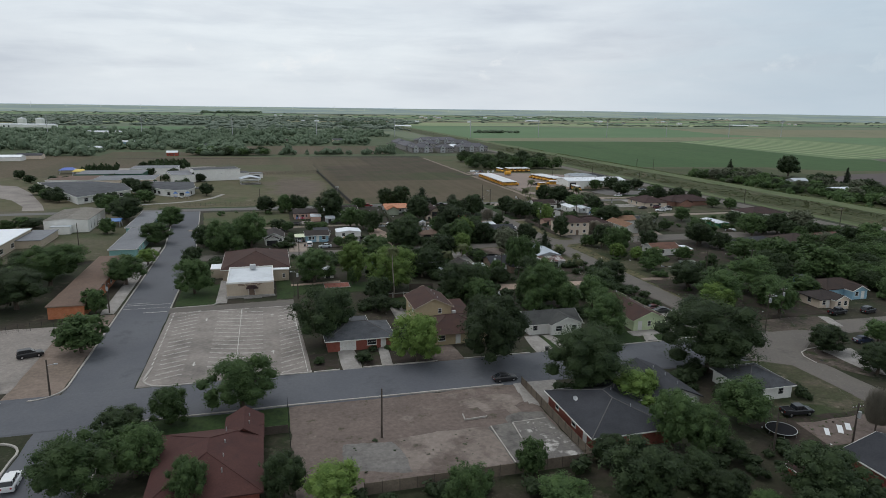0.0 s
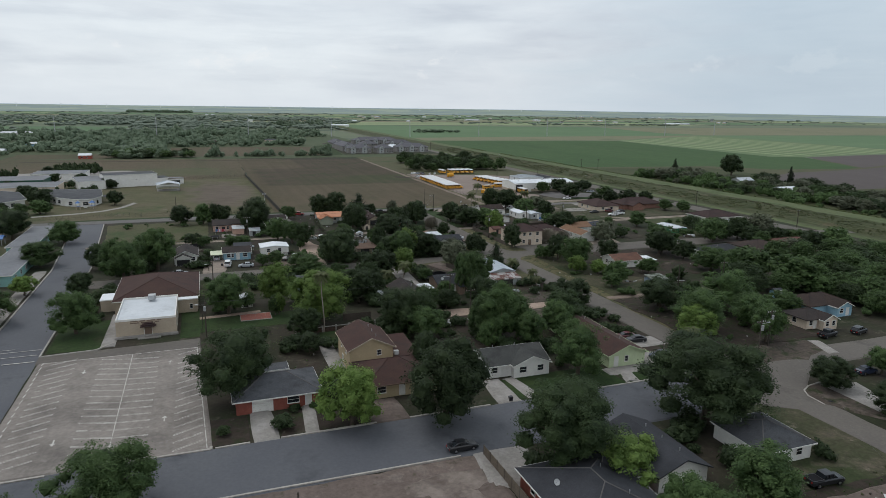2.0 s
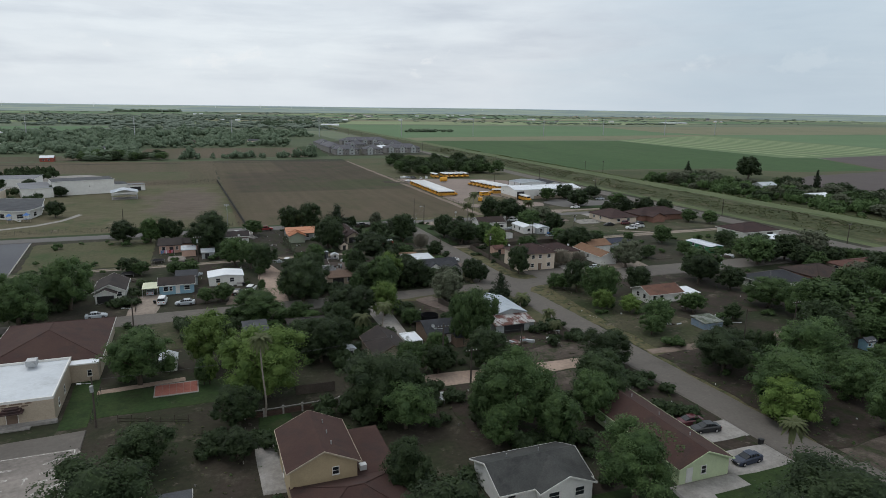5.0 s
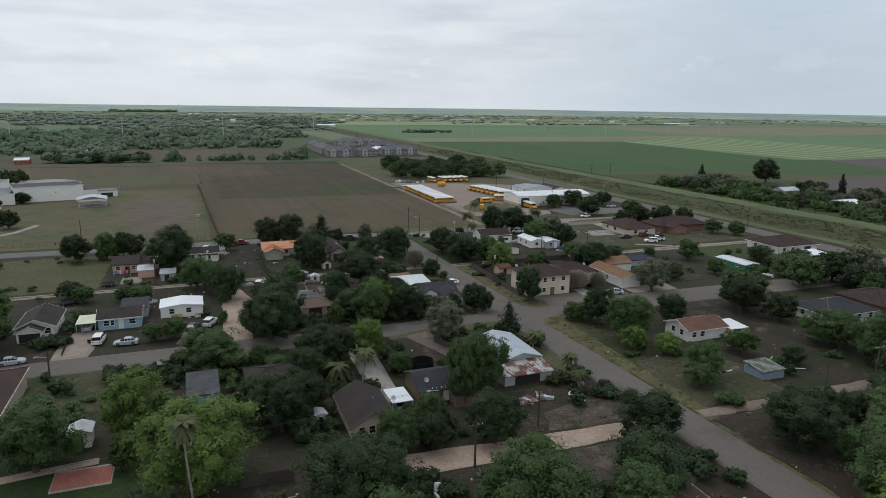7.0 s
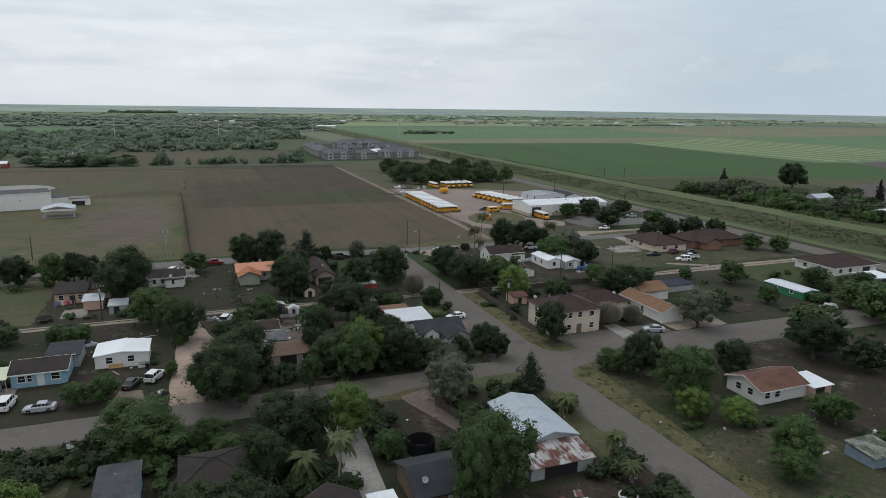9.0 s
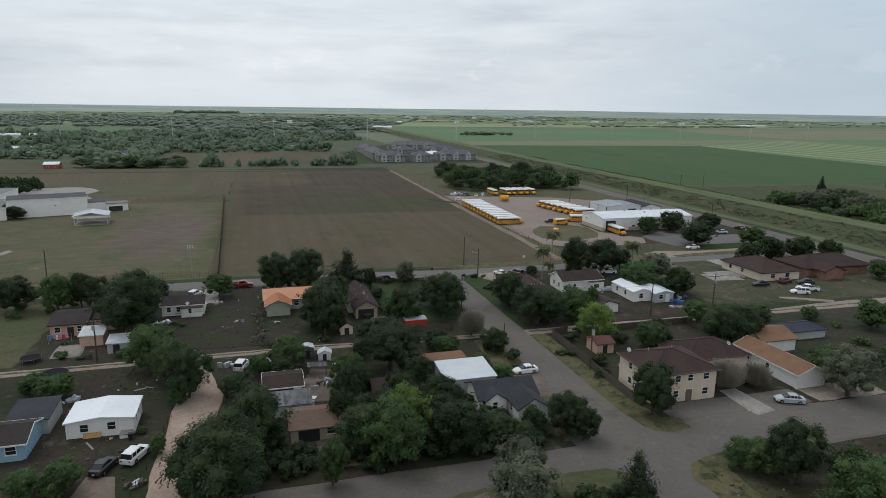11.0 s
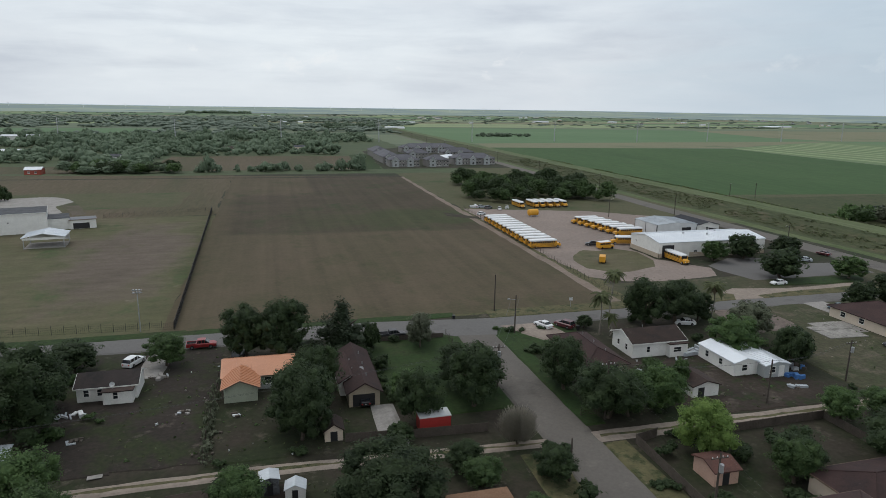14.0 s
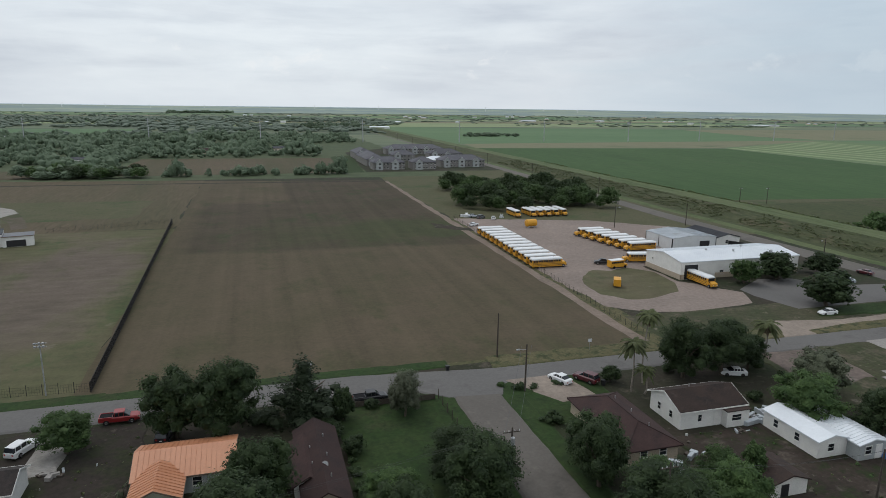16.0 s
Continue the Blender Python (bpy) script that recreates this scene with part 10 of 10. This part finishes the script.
# small things of the yards
CLOTHES = [paint(n_ + "_cloth", c_, 0.9) for n_, c_ in (("white", (0.66, 0.66, 0.68)), ("blue", (0.10, 0.20, 0.42)), ("red", (0.40, 0.05, 0.06)), ("pink", (0.55, 0.22, 0.30)))]
PLYWOOD = surface("bare_plywood", (0.36, 0.22, 0.10), (0.42, 0.27, 0.13), 0.8, 4.0, grain=0.15)


def clothes_line(x, y, turn, length):
    """Two posts, a wire and washing pegged along it."""
    g = random.Random(8)
    ob = thing("clothes_line", x, y, "washing in white, blue, red and pink on a line", "clothes line", turn=turn)
    for u in (0, length):
        bm = bmesh.new()
        tube(bm, (u, 0, 0), (u, 0, 1.9), 0.04, 0.04, 6)
        part("post", bm, STEEL, ob)
    bm = bmesh.new()
    tube(bm, (0, 0, 1.8), (length, 0, 1.8), 0.012, 0.012, 4)
    part("wire", bm, STEEL, ob)
    u = 0.15
    while u < length - 0.7:
        w, h = g.uniform(0.35, 0.6), g.uniform(0.7, 1.15)
        bm = bmesh.new()
        solid(bm, [[(u + w * t, 0.05 * math.sin(9 * t + u) + e, z) for e, z in ((-0.015, 1.8 - h), (0.015, 1.8 - h), (0.015, 1.8), (-0.015, 1.8))] for t in (0, 0.25, 0.5, 0.75, 1.0)])
        part("washing", bm, g.choice(CLOTHES), ob)
        u += w + g.uniform(0.03, 0.12)


clothes_line(12.8, 301.6, 0, 4.2)


def hut(x, y, w, d, h, wall, roof, label, turn=0, rh=0.5, name="hut"):
    """A small gabled hut with a dark door."""
    ob = thing(name, x, y, label, "hut", "small huts", turn)
    bm = bmesh.new()
    gable_wall(bm, -w / 2, w / 2, -d / 2, d / 2, h, rh - 0.05, "y")
    wl_ = part("wall", bm, wall, ob)
    bm = bmesh.new()
    ridge_roof(bm, -w / 2, w / 2, -d / 2, d / 2, h, rh, "gable", "y", 0.15, 0.06)
    part("roof", bm, roof, ob)
    part("door", boxes((-0.35, 0.35, -d / 2 - 0.04, -d / 2 - 0.003, 0.02, min(1.8, h - 0.1))), PAINTED_DARK, wl_)
    FOOT.append((x - w / 2, x + w / 2, y - d / 2, y + d / 2))


hut(62.2, 282.0, 2.2, 2.2, 2.3, R_OLDSHEET, R_GALV, "tall grey metal garden hut", 4, 0.3)
hut(65.3, 280.4, 2.4, 2.0, 1.5, WHITE, R_GALV, "small white playhouse with a grey roof", -5, 0.6)
hut(54.4, 278.2, 1.6, 1.5, 1.5, PLASTIC_BLUE, R_GALV, "little pale blue hut beside the alley", 12, 0.5)
hut(50.9, 196.4, 2.0, 2.2, 2.1, PLASTIC_WHITE, R_GALV, "small white metal hut under the trees", 8, 0.3)


def pergola(x, y, w, d, h, turn):
    ob = thing("pergola", x, y, "low pergola with a flat grey sheet roof", "pergola", turn=turn)
    r = part("roof", boxes((-w / 2, w / 2, -d / 2, d / 2, h, h + 0.07)), R_OLDSHEET, ob)
    bm = bmesh.new()
    for k in range(1, int(w / 0.5)):
        box(bm, -w / 2 + 0.5 * k - 0.02, -w / 2 + 0.5 * k + 0.02, -d / 2, d / 2, h + 0.07, h + 0.1)
    part("seam", bm, R_OLDSHEET, r)
    leg = to_mesh("post", boxes((-0.05, 0.05, -0.05, 0.05, 0, h)), FENCE_WOOD)
    for px in (-w / 2 + 0.1, w / 2 - 0.1):
        for py in (-d / 2 + 0.1, d / 2 - 0.1):
            share("post", leg, ob, (px, py, 0))


pergola(63.2, 273.4, 3.4, 2.2, 1.9, -3)


def loose_boards(rows, mat, label):
    """Boards or sheets lying flat, each a thing of its own."""
    for x, y, w, d, turn in rows:
        ob = thing("loose_board", x, y, label, "board", "loose boards", turn, 0.13)
        part("board", boxes((-w / 2, w / 2, -d / 2, d / 2, 0, 0.06)), mat, ob)


loose_boards(((86.6, 87.6, 2.6, 0.7, 52), (89.4, 87.8, 3.0, 0.8, 50), (91.4, 88.2, 2.6, 0.8, 50)), PLASTIC_WHITE, "pale sheet lying on the bare ground")
loose_boards(((85.5, 193.6, 2.6, 2.0, 20), (88.6, 194.8, 1.6, 1.1, 70)), R_RUST, "rusty roof sheet lying in the yard")
loose_boards(((128.8, 164.8, 0.3, 2.8, 5), (141, 188, 0.25, 3.0, 60), (62.1, 174.3, 0.8, 2.2, -25)), PLASTIC_WHITE, "pale plank lying in the grass")
loose_boards(((30, 255.6, 0.25, 2.6, 30), (33.8, 273.9, 1.8, 0.4, 20), (35.2, 274.4, 1.5, 0.3, -30), (40.4, 290.4, 1.8, 0.9, 8)), PALE_SLAB, "grey plank lying in the yard")

ring_bed = thing("planter_ring", 94.3, 192.2, "white stone ring round a flower bed", "planter")
stone = to_mesh("stone", boxes((-0.17, 0.17, -0.1, 0.1, 0, 0.22)), PLASTIC_WHITE)
for k in range(18):
    a = 2 * math.pi * k / 18
    share("stone", stone, ring_bed, (1.15 * math.cos(a), 1.15 * math.sin(a), 0.1), math.degrees(a) + 90)
AGAVE = leaf_material("blue_grey_agave_leaves", (0.10, 0.135, 0.125), (0.16, 0.20, 0.19))


def agave(x, y, r):
    """A rosette of stiff pointed leaves."""
    ob = thing("agave", x, y, "blue-grey agave with stiff pointed leaves", "agave", "agaves")
    for k in range(22):
        a, up = k * 2.4, 0.15 + 0.75 * (k / 22)
        d = Vector((math.cos(a), math.sin(a), 0))
        n_ = Vector((-d.y, d.x, 0))
        bm = bmesh.new()
        rows = []
        for u, w in ((0.05, 0.10), (0.5, 0.11), (1.0, 0.012)):
            c_ = d * (u * (1.15 - up) * r) + Vector((0, 0, 0.1 + u * up * r * 1.1))
            rows.append([c_ - n_ * w * r * 0.9, c_ + Vector((0, 0, -0.04)), c_ + n_ * w * r * 0.9, c_ + Vector((0, 0, 0.03))])
        solid(bm, rows)
        part("leaf", bm, AGAVE, ob)


agave(68.9, 174.6, 1.5)
agave(72.6, 173.6, 1.1)
agave(97.4, 199.0, 1.0)

# trim of the white mobile home: shutters, a sheet of plywood against the wall, steps
for x in (28.2, 29.75, 31.8, 33.35):
    ob = thing("shutter", x, 258.74, "dark red window shutter", "shutter", "shutters", z=0.93)
    part("panel", boxes((0, 0.22, -0.03, 0.03, 0, 1.3)), RED_WALL, ob)
ob = thing("plywood_sheet", 28.8, 258.2, "bare plywood sheet leaning against the white wall", "plywood")
bm = bmesh.new()
solid(bm, [[(x, -0.25, 0.02), (x, -0.2, 0.02), (x, 0.45, 1.15), (x, 0.4, 1.15)] for x in (-0.2, 2.2)])
part("sheet", bm, PLYWOOD, ob)


def brush_pile(x, y, w, seed):
    """Cut branches heaped for collection."""
    g = random.Random(seed)
    ob = thing("brush_pile", x, y, "heap of cut dry branches beside the street", "brush pile", "brush piles")
    bm = bmesh.new()
    for k in range(90):
        a = g.uniform(0, 6.28)
        p = Vector((g.gauss(0, w * 0.4), g.gauss(0, w * 0.16), g.uniform(0.1, 0.5)))
        e = Vector((math.cos(a), math.sin(a) * 0.6, g.uniform(-0.2, 0.35))) * g.uniform(0.5, 1.2)
        tube(bm, p - e, p + e, 0.03, 0.012, 3)
    part("branches", bm, BARK, ob)


brush_pile(51, 241.2, 3.0, 1)
brush_pile(98.6, 170.6, 3.4, 2)
brush_pile(46.8, 243.2, 2.0, 3)
grate = thing("drain_cover", 110.5, 112.6, "dark iron drain cover in the grass", "drain cover", z=0.1)
part("frame", boxes((-0.6, 0.6, -0.45, 0.45, 0, 0.06)), PALE_SLAB, grate)
part("grille", boxes((-0.45, 0.45, -0.3, 0.3, 0.06, 0.075)), BLACK, grate)

# low bushes
for x, y, h, r in ((9.8, 134.6, 1.6, 1.2), (18.6, 134, 2.2, 1.9), (21.2, 139.6, 1.0, 1.2), (24.6, 139.6, 0.9, 1.0), (120, 331.4, 0.7, 1.2), (110, 333, 0.9, 0.8), (129.6, 330.2, 3.0, 2.2), (6.6, 248, 2.4, 1.3), (9.4, 247, 2.0, 1.2), (87, 331, 1.4, 1.4), (36.4, 258, 1.0, 0.8), (45.6, 249, 3, 1.6), (94.5, 334, 1.2, 0.8), (137.2, 186.6, 2.2, 1.4), (141, 224, 2.4, 2), (100, 192, 2.2, 1.6), (92.6, 189, 2.0, 1.6)):
    ob = tree("d" if r > 1.1 else "m", x, y, h, r, "garden bushes")
    ob.name = "bush"
    tagged(ob, "rounded green garden bush close to the ground", "bush")


# ---- scrub between the houses ----
def clear(x, y, r):
    for x0, x1, y0, y1 in FOOT:
        if x0 - r < x < x1 + r and y0 - r < y < y1 + r:
            return False
    for x0, x1, y0, y1 in OPEN:
        if x0 - r * 0.6 < x < x1 + r * 0.6 and y0 - r * 0.6 < y < y1 + r * 0.6:
            return False
    return True


OPEN = ((45, 53.5, 272, 284), (60, 68, 262, 284), (74, 82, 86, 96), (84, 97, 84, 96), (16, 22, 196, 206), (26, 38, 264, 276), (-36, -23, 0, 345), (-160, 104, 116, 132), (101, 109.4, 0, 345), (-25, 104, 230, 238.6), (97, 300, 228, 242), (-160, 260, 334, 346), (-30, 240, 283.4, 288.6), (58, 102, 176.8, 183.6), (3, 45, 88, 117),
        (-24, 8, 130, 182), (7, 30, 183, 195), (39, 47.5, 238, 285), (41.6, 53.6, 291, 335), (83, 100.6, 300, 333), (128, 156, 286, 310), (163, 240, 286, 334), (112, 146, 241, 248), (72, 80, 210, 231), (81, 102, 137, 151), (52, 82, 130, 141), (8, 40, 130, 141), (96, 104, 92, 117), (143, 176, 196, 229), (62, 67, 195, 230), (10, 15, 238, 260), (28, 41, 244, 258), (-130, -37, 128, 172), (114, 128, 134, 142), (-24, -11, 180, 200), (118, 142, 241, 247), (126, 132, 286, 300), (54, 74, 291, 310))
for name, n, x0, x1, y0, y1, key, rmin, rmax, seed in (
    ("underbrush", 250, 20, 101, 140, 230, "d", 1.0, 3.2, 31), ("underbrush", 130, 46, 100, 238.6, 283, "d", 1.0, 3.0, 32), ("underbrush", 60, 10, 46, 195, 228, "m", 1.0, 2.4, 33),
    ("underbrush", 44, 112, 172, 138, 228, "m", 0.9, 2.2, 34), ("underbrush", 90, 46, 104, 62, 116, "d", 1.2, 3.2, 35), ("underbrush", 40, -24, 45, 60, 88, "d", 1.4, 2.8, 36),
    ("underbrush", 60, 110, 162, 247, 334, "d", 0.9, 2.0, 37), ("underbrush", 50, -22, 40, 262, 334, "m", 0.9, 2.2, 38), ("underbrush", 40, 54, 100, 288, 334, "d", 0.9, 1.9, 39),
    ("underbrush", 70, 172, 238, 140, 282, "m", 1.2, 3.0, 40), ("underbrush", 60, -22, 12, 200, 262, "d", 1.4, 3.2, 42),
):
    clumps(name, "tangled scrub and weeds between the yards", scatter(n, x0, x1, y0, y1, rmin, rmax, seed, lambda x, y: clear(x, y, 1.6) and noise.noise((x * 0.06, y * 0.06, seed)) > -0.05, 0.85), key, 150, seed, 6, 0.1)

# more yard trees between the houses, where no house front would be hidden
def infill(n, x0, x1, y0, y1, kinds, rmin, rmax, seed):
    g = random.Random(seed)
    tries = 0
    while n and tries < 4000:
        tries += 1
        x, y, r = g.uniform(x0, x1), g.uniform(y0, y1), g.uniform(rmin, rmax)
        if not clear(x, y, r * 0.8) or any(a - 2 < x < b + 2 and c - 8 < y < c for a, b, c, _ in FOOT):
            continue
        if any((x - p) ** 2 + (y - q) ** 2 < (0.62 * (r + s)) ** 2 for p, q, s in TREES):
            continue
        tree(g.choice(kinds), x, y, r * g.uniform(1.2, 1.7), r)
        n -= 1


infill(12, 44, 84, 206, 229, "ddm", 1.8, 3.0, 201)
infill(10, 142, 184, 140, 176, "dmm", 2.4, 4.4, 202)
infill(12, 46, 100, 239, 283, "ddm", 1.8, 3.2, 203)
infill(8, 150, 185, 247, 283, "dmm", 2.0, 3.8, 204)
infill(6, 46, 72, 60, 88, "ddm", 2.2, 4.2, 205)
infill(5, -22, 10, 262, 284, "dmm", 2.0, 3.4, 206)
infill(5, 60, 100, 289, 333, "ddm", 1.8, 2.8, 207)
infill(7, -22, 8, 60, 88, "dmm", 2.4, 4.0, 208)


def play_structure(x, y, turn):
    """A playground tower on posts with a blue roof and a slide."""
    ob = thing("play_structure", x, y, "blue and tan playground tower with a slide", "playground", "play structures", turn)
    for px in (-0.8, 0.8):
        for py in (-0.8, 0.8):
            bm = bmesh.new()
            tube(bm, (px, py, 0), (px, py, 3.0), 0.07, 0.07, 6)
            part("post", bm, TAN, ob)
    part("deck", boxes((-0.9, 0.9, -0.9, 0.9, 1.35, 1.45)), PLASTIC_BLUE, ob)
    bm = bmesh.new()
    solid(bm, [[(-1.1 * s, -1.1 * s, z), (1.1 * s, -1.1 * s, z), (1.1 * s, 1.1 * s, z), (-1.1 * s, 1.1 * s, z)] for s, z in ((1, 2.9), (0.08, 3.9))])
    part("roof", bm, PLASTIC_BLUE, ob)
    bm = bmesh.new()
    for y0, y1, e in ((-0.4, 0.4, 0.0), (-0.46, -0.4, 0.2), (0.4, 0.46, 0.2)):
        solid(bm, [[(sx, y0, sz), (sx, y1, sz), (sx, y1, sz + 0.06 + e), (sx, y0, sz + 0.06 + e)] for sx, sz in ((0.9, 1.4), (3.4, 0.25), (3.9, 0.2))])
    part("slide", bm, TRIM, ob)
    part("panel", boxes((-0.85, -0.8, -0.75, 0.75, 1.45, 2.1)), PLASTIC_WHITE, ob)


play_structure(-46.5, 382, 20)
play_structure(-40.5, 382.5, 160)


def shade_sail(x, y, w, d, h, mat, label):
    """A bright cloth roof stretched over four posts."""
    ob = thing("shade_canopy", x, y, label, "canopy", "shade canopies", 8)
    bm = bmesh.new()
    solid(bm, [[(-w / 2, -d / 2, z), (w / 2, -d / 2, z), (w / 2, d / 2, z), (-w / 2, d / 2, z)] for z in (h, h + 0.15)] + [[(-w / 4, -d / 8, h + 1.6), (w / 4, -d / 8, h + 1.6), (w / 4, d / 8, h + 1.6), (-w / 4, d / 8, h + 1.6)]])
    part("roof", bm, mat, ob)
    post = to_mesh("post", boxes((-0.12, 0.12, -0.12, 0.12, 0, h)), STEEL)
    for a in (-1, 1):
        for b in (-1, 1):
            share("post", post, ob, (a * (w / 2 - 0.3), b * (d / 2 - 0.3), 0))


shade_sail(-125, 516, 9, 7, 2.6, SAIL_YELLOW, "yellow playground shade canopy on posts")
shade_sail(-135, 527, 11, 8, 2.6, SAIL_BLUE, "blue playground shade canopy on posts")

rng = random.Random(21)
clumps("weeds", "low dark weed tufts on the bare lot", [(rng.uniform(10, 34), 96.5 + rng.gauss(0, 1.6), rng.uniform(0.3, 0.8), rng.uniform(0.15, 0.35)) for _ in range(34)], "d", 40, 51)


# ---- far lines ----
def steel_mast(x, y, h):
    ob = thing("transmission_pole", x, y, "tall pale steel transmission pole", "transmission pole", "transmission poles")
    bm = bmesh.new()
    tube(bm, (0, 0, 0), (0, 0, h), 0.7, 0.35, 8)
    part("pole", bm, STEEL, ob)
    for k in range(3):
        part("arm", boxes((-2.6, 2.6, -0.15, 0.15, h - 2 - 3.2 * k, h - 1.7 - 3.2 * k)), STEEL, ob)


for k in range(13):
    steel_mast(-560 + 128 * k, 1085 - 10 * (k % 2), 29)


TURBINE_WHITE = paint("white_turbine_paint", (0.82, 0.83, 0.84), 0.5, grain=0.02)


def wind_turbine(x, y, h, turn):
    ob = thing("wind_turbine", x, y, "distant white wind turbine at rest", "wind turbine", "wind turbines", 0, 14)
    bm = bmesh.new()
    tube(bm, (0, 0, -10), (0, 0, h), 0.8, 0.5, 8)
    part("tower", bm, TURBINE_WHITE, ob)
    part("nacelle", boxes((-1, 1, -2.4, 2.4, h - 0.8, h + 1.2)), TURBINE_WHITE, ob)
    for k in range(3):
        a = radians(turn + 120 * k)
        bm = bmesh.new()
        tube(bm, (0, -2.6, h), (math.sin(a) * h * 0.55, -2.6, h + math.cos(a) * h * 0.45), 0.5, 0.15, 5)
        part("blade", bm, TURBINE_WHITE, ob)


rng = random.Random(4)
for k in range(26):
    a = radians(62 + 78 * (k + rng.uniform(0.1, 0.9)) / 26)
    wind_turbine(60 + 4250 * math.cos(a), 150 + 4250 * math.sin(a), rng.uniform(17, 25), rng.uniform(0, 120))

# ---- tufts, stones and litter that nobody would count ----
def yard_spot(g):
    while True:
        x, y = g.choice(YARDS)(g)
        if not any(a - 0.4 < x < b + 0.4 and c - 0.4 < y < d + 0.4 for a, b, c, d in FOOT):
            return x, y


YARDS = [(lambda g, q=q: (g.uniform(q[0], q[1]), g.uniform(q[2], q[3]))) for q in (
    (41, 54, 291, 334), (28, 42, 270, 284), (54, 74, 290, 310), (22, 37, 243, 284), (60, 100, 158, 176), (82, 100, 183, 200), (136, 176, 194, 229), (109.6, 113, 140, 228),
    (111, 127, 197, 228), (128, 158, 287, 310), (163, 200, 287, 330), (76, 102, 77, 96), (112, 140, 136, 178), (46, 70, 254, 284), (62, 84, 205, 228), (10, 31, 154, 182))]
g = random.Random(91)
clumps("weeds", "low weeds and grass tufts in the yards", [(*yard_spot(g), g.uniform(0.18, 0.55), g.uniform(0.12, 0.45)) for _ in range(420)], "m", 9, 61, 2, 0.34, core=0.5)
clumps("weeds", "dry grass tufts on the verges and yards", [(*yard_spot(g), g.uniform(0.15, 0.45), g.uniform(0.1, 0.4)) for _ in range(900)], "r", 9, 62, 2, 0.34, core=0.5)


def litter(name, label, mat, n, lo, hi, seed):
    g = random.Random(seed)
    bm = bmesh.new()
    for _ in range(n):
        x, y = yard_spot(g)
        w, d, h = g.uniform(lo, hi), g.uniform(lo, hi) * 0.6, g.uniform(0.08, 0.3)
        box(bm, -w / 2, w / 2, -d / 2, d / 2, 0.0, h + 0.14, Matrix.Translation((x, y, 0.0)) @ Matrix.Rotation(g.uniform(0, 3.1), 4, "Z"))
    tagged(new(name, to_mesh(name, bm, mat)), label, "litter", kind="stuff")


litter("litter", "small pale litter scattered over the yards", PLASTIC_WHITE, 34, 0.15, 0.45, 95)
litter("rubble", "broken stones and clods in the yards", PALE_SLAB, 60, 0.12, 0.3, 96)
litter("scrap", "small dark scrap wood in the yards", FENCE_WOOD, 60, 0.2, 0.7, 97)
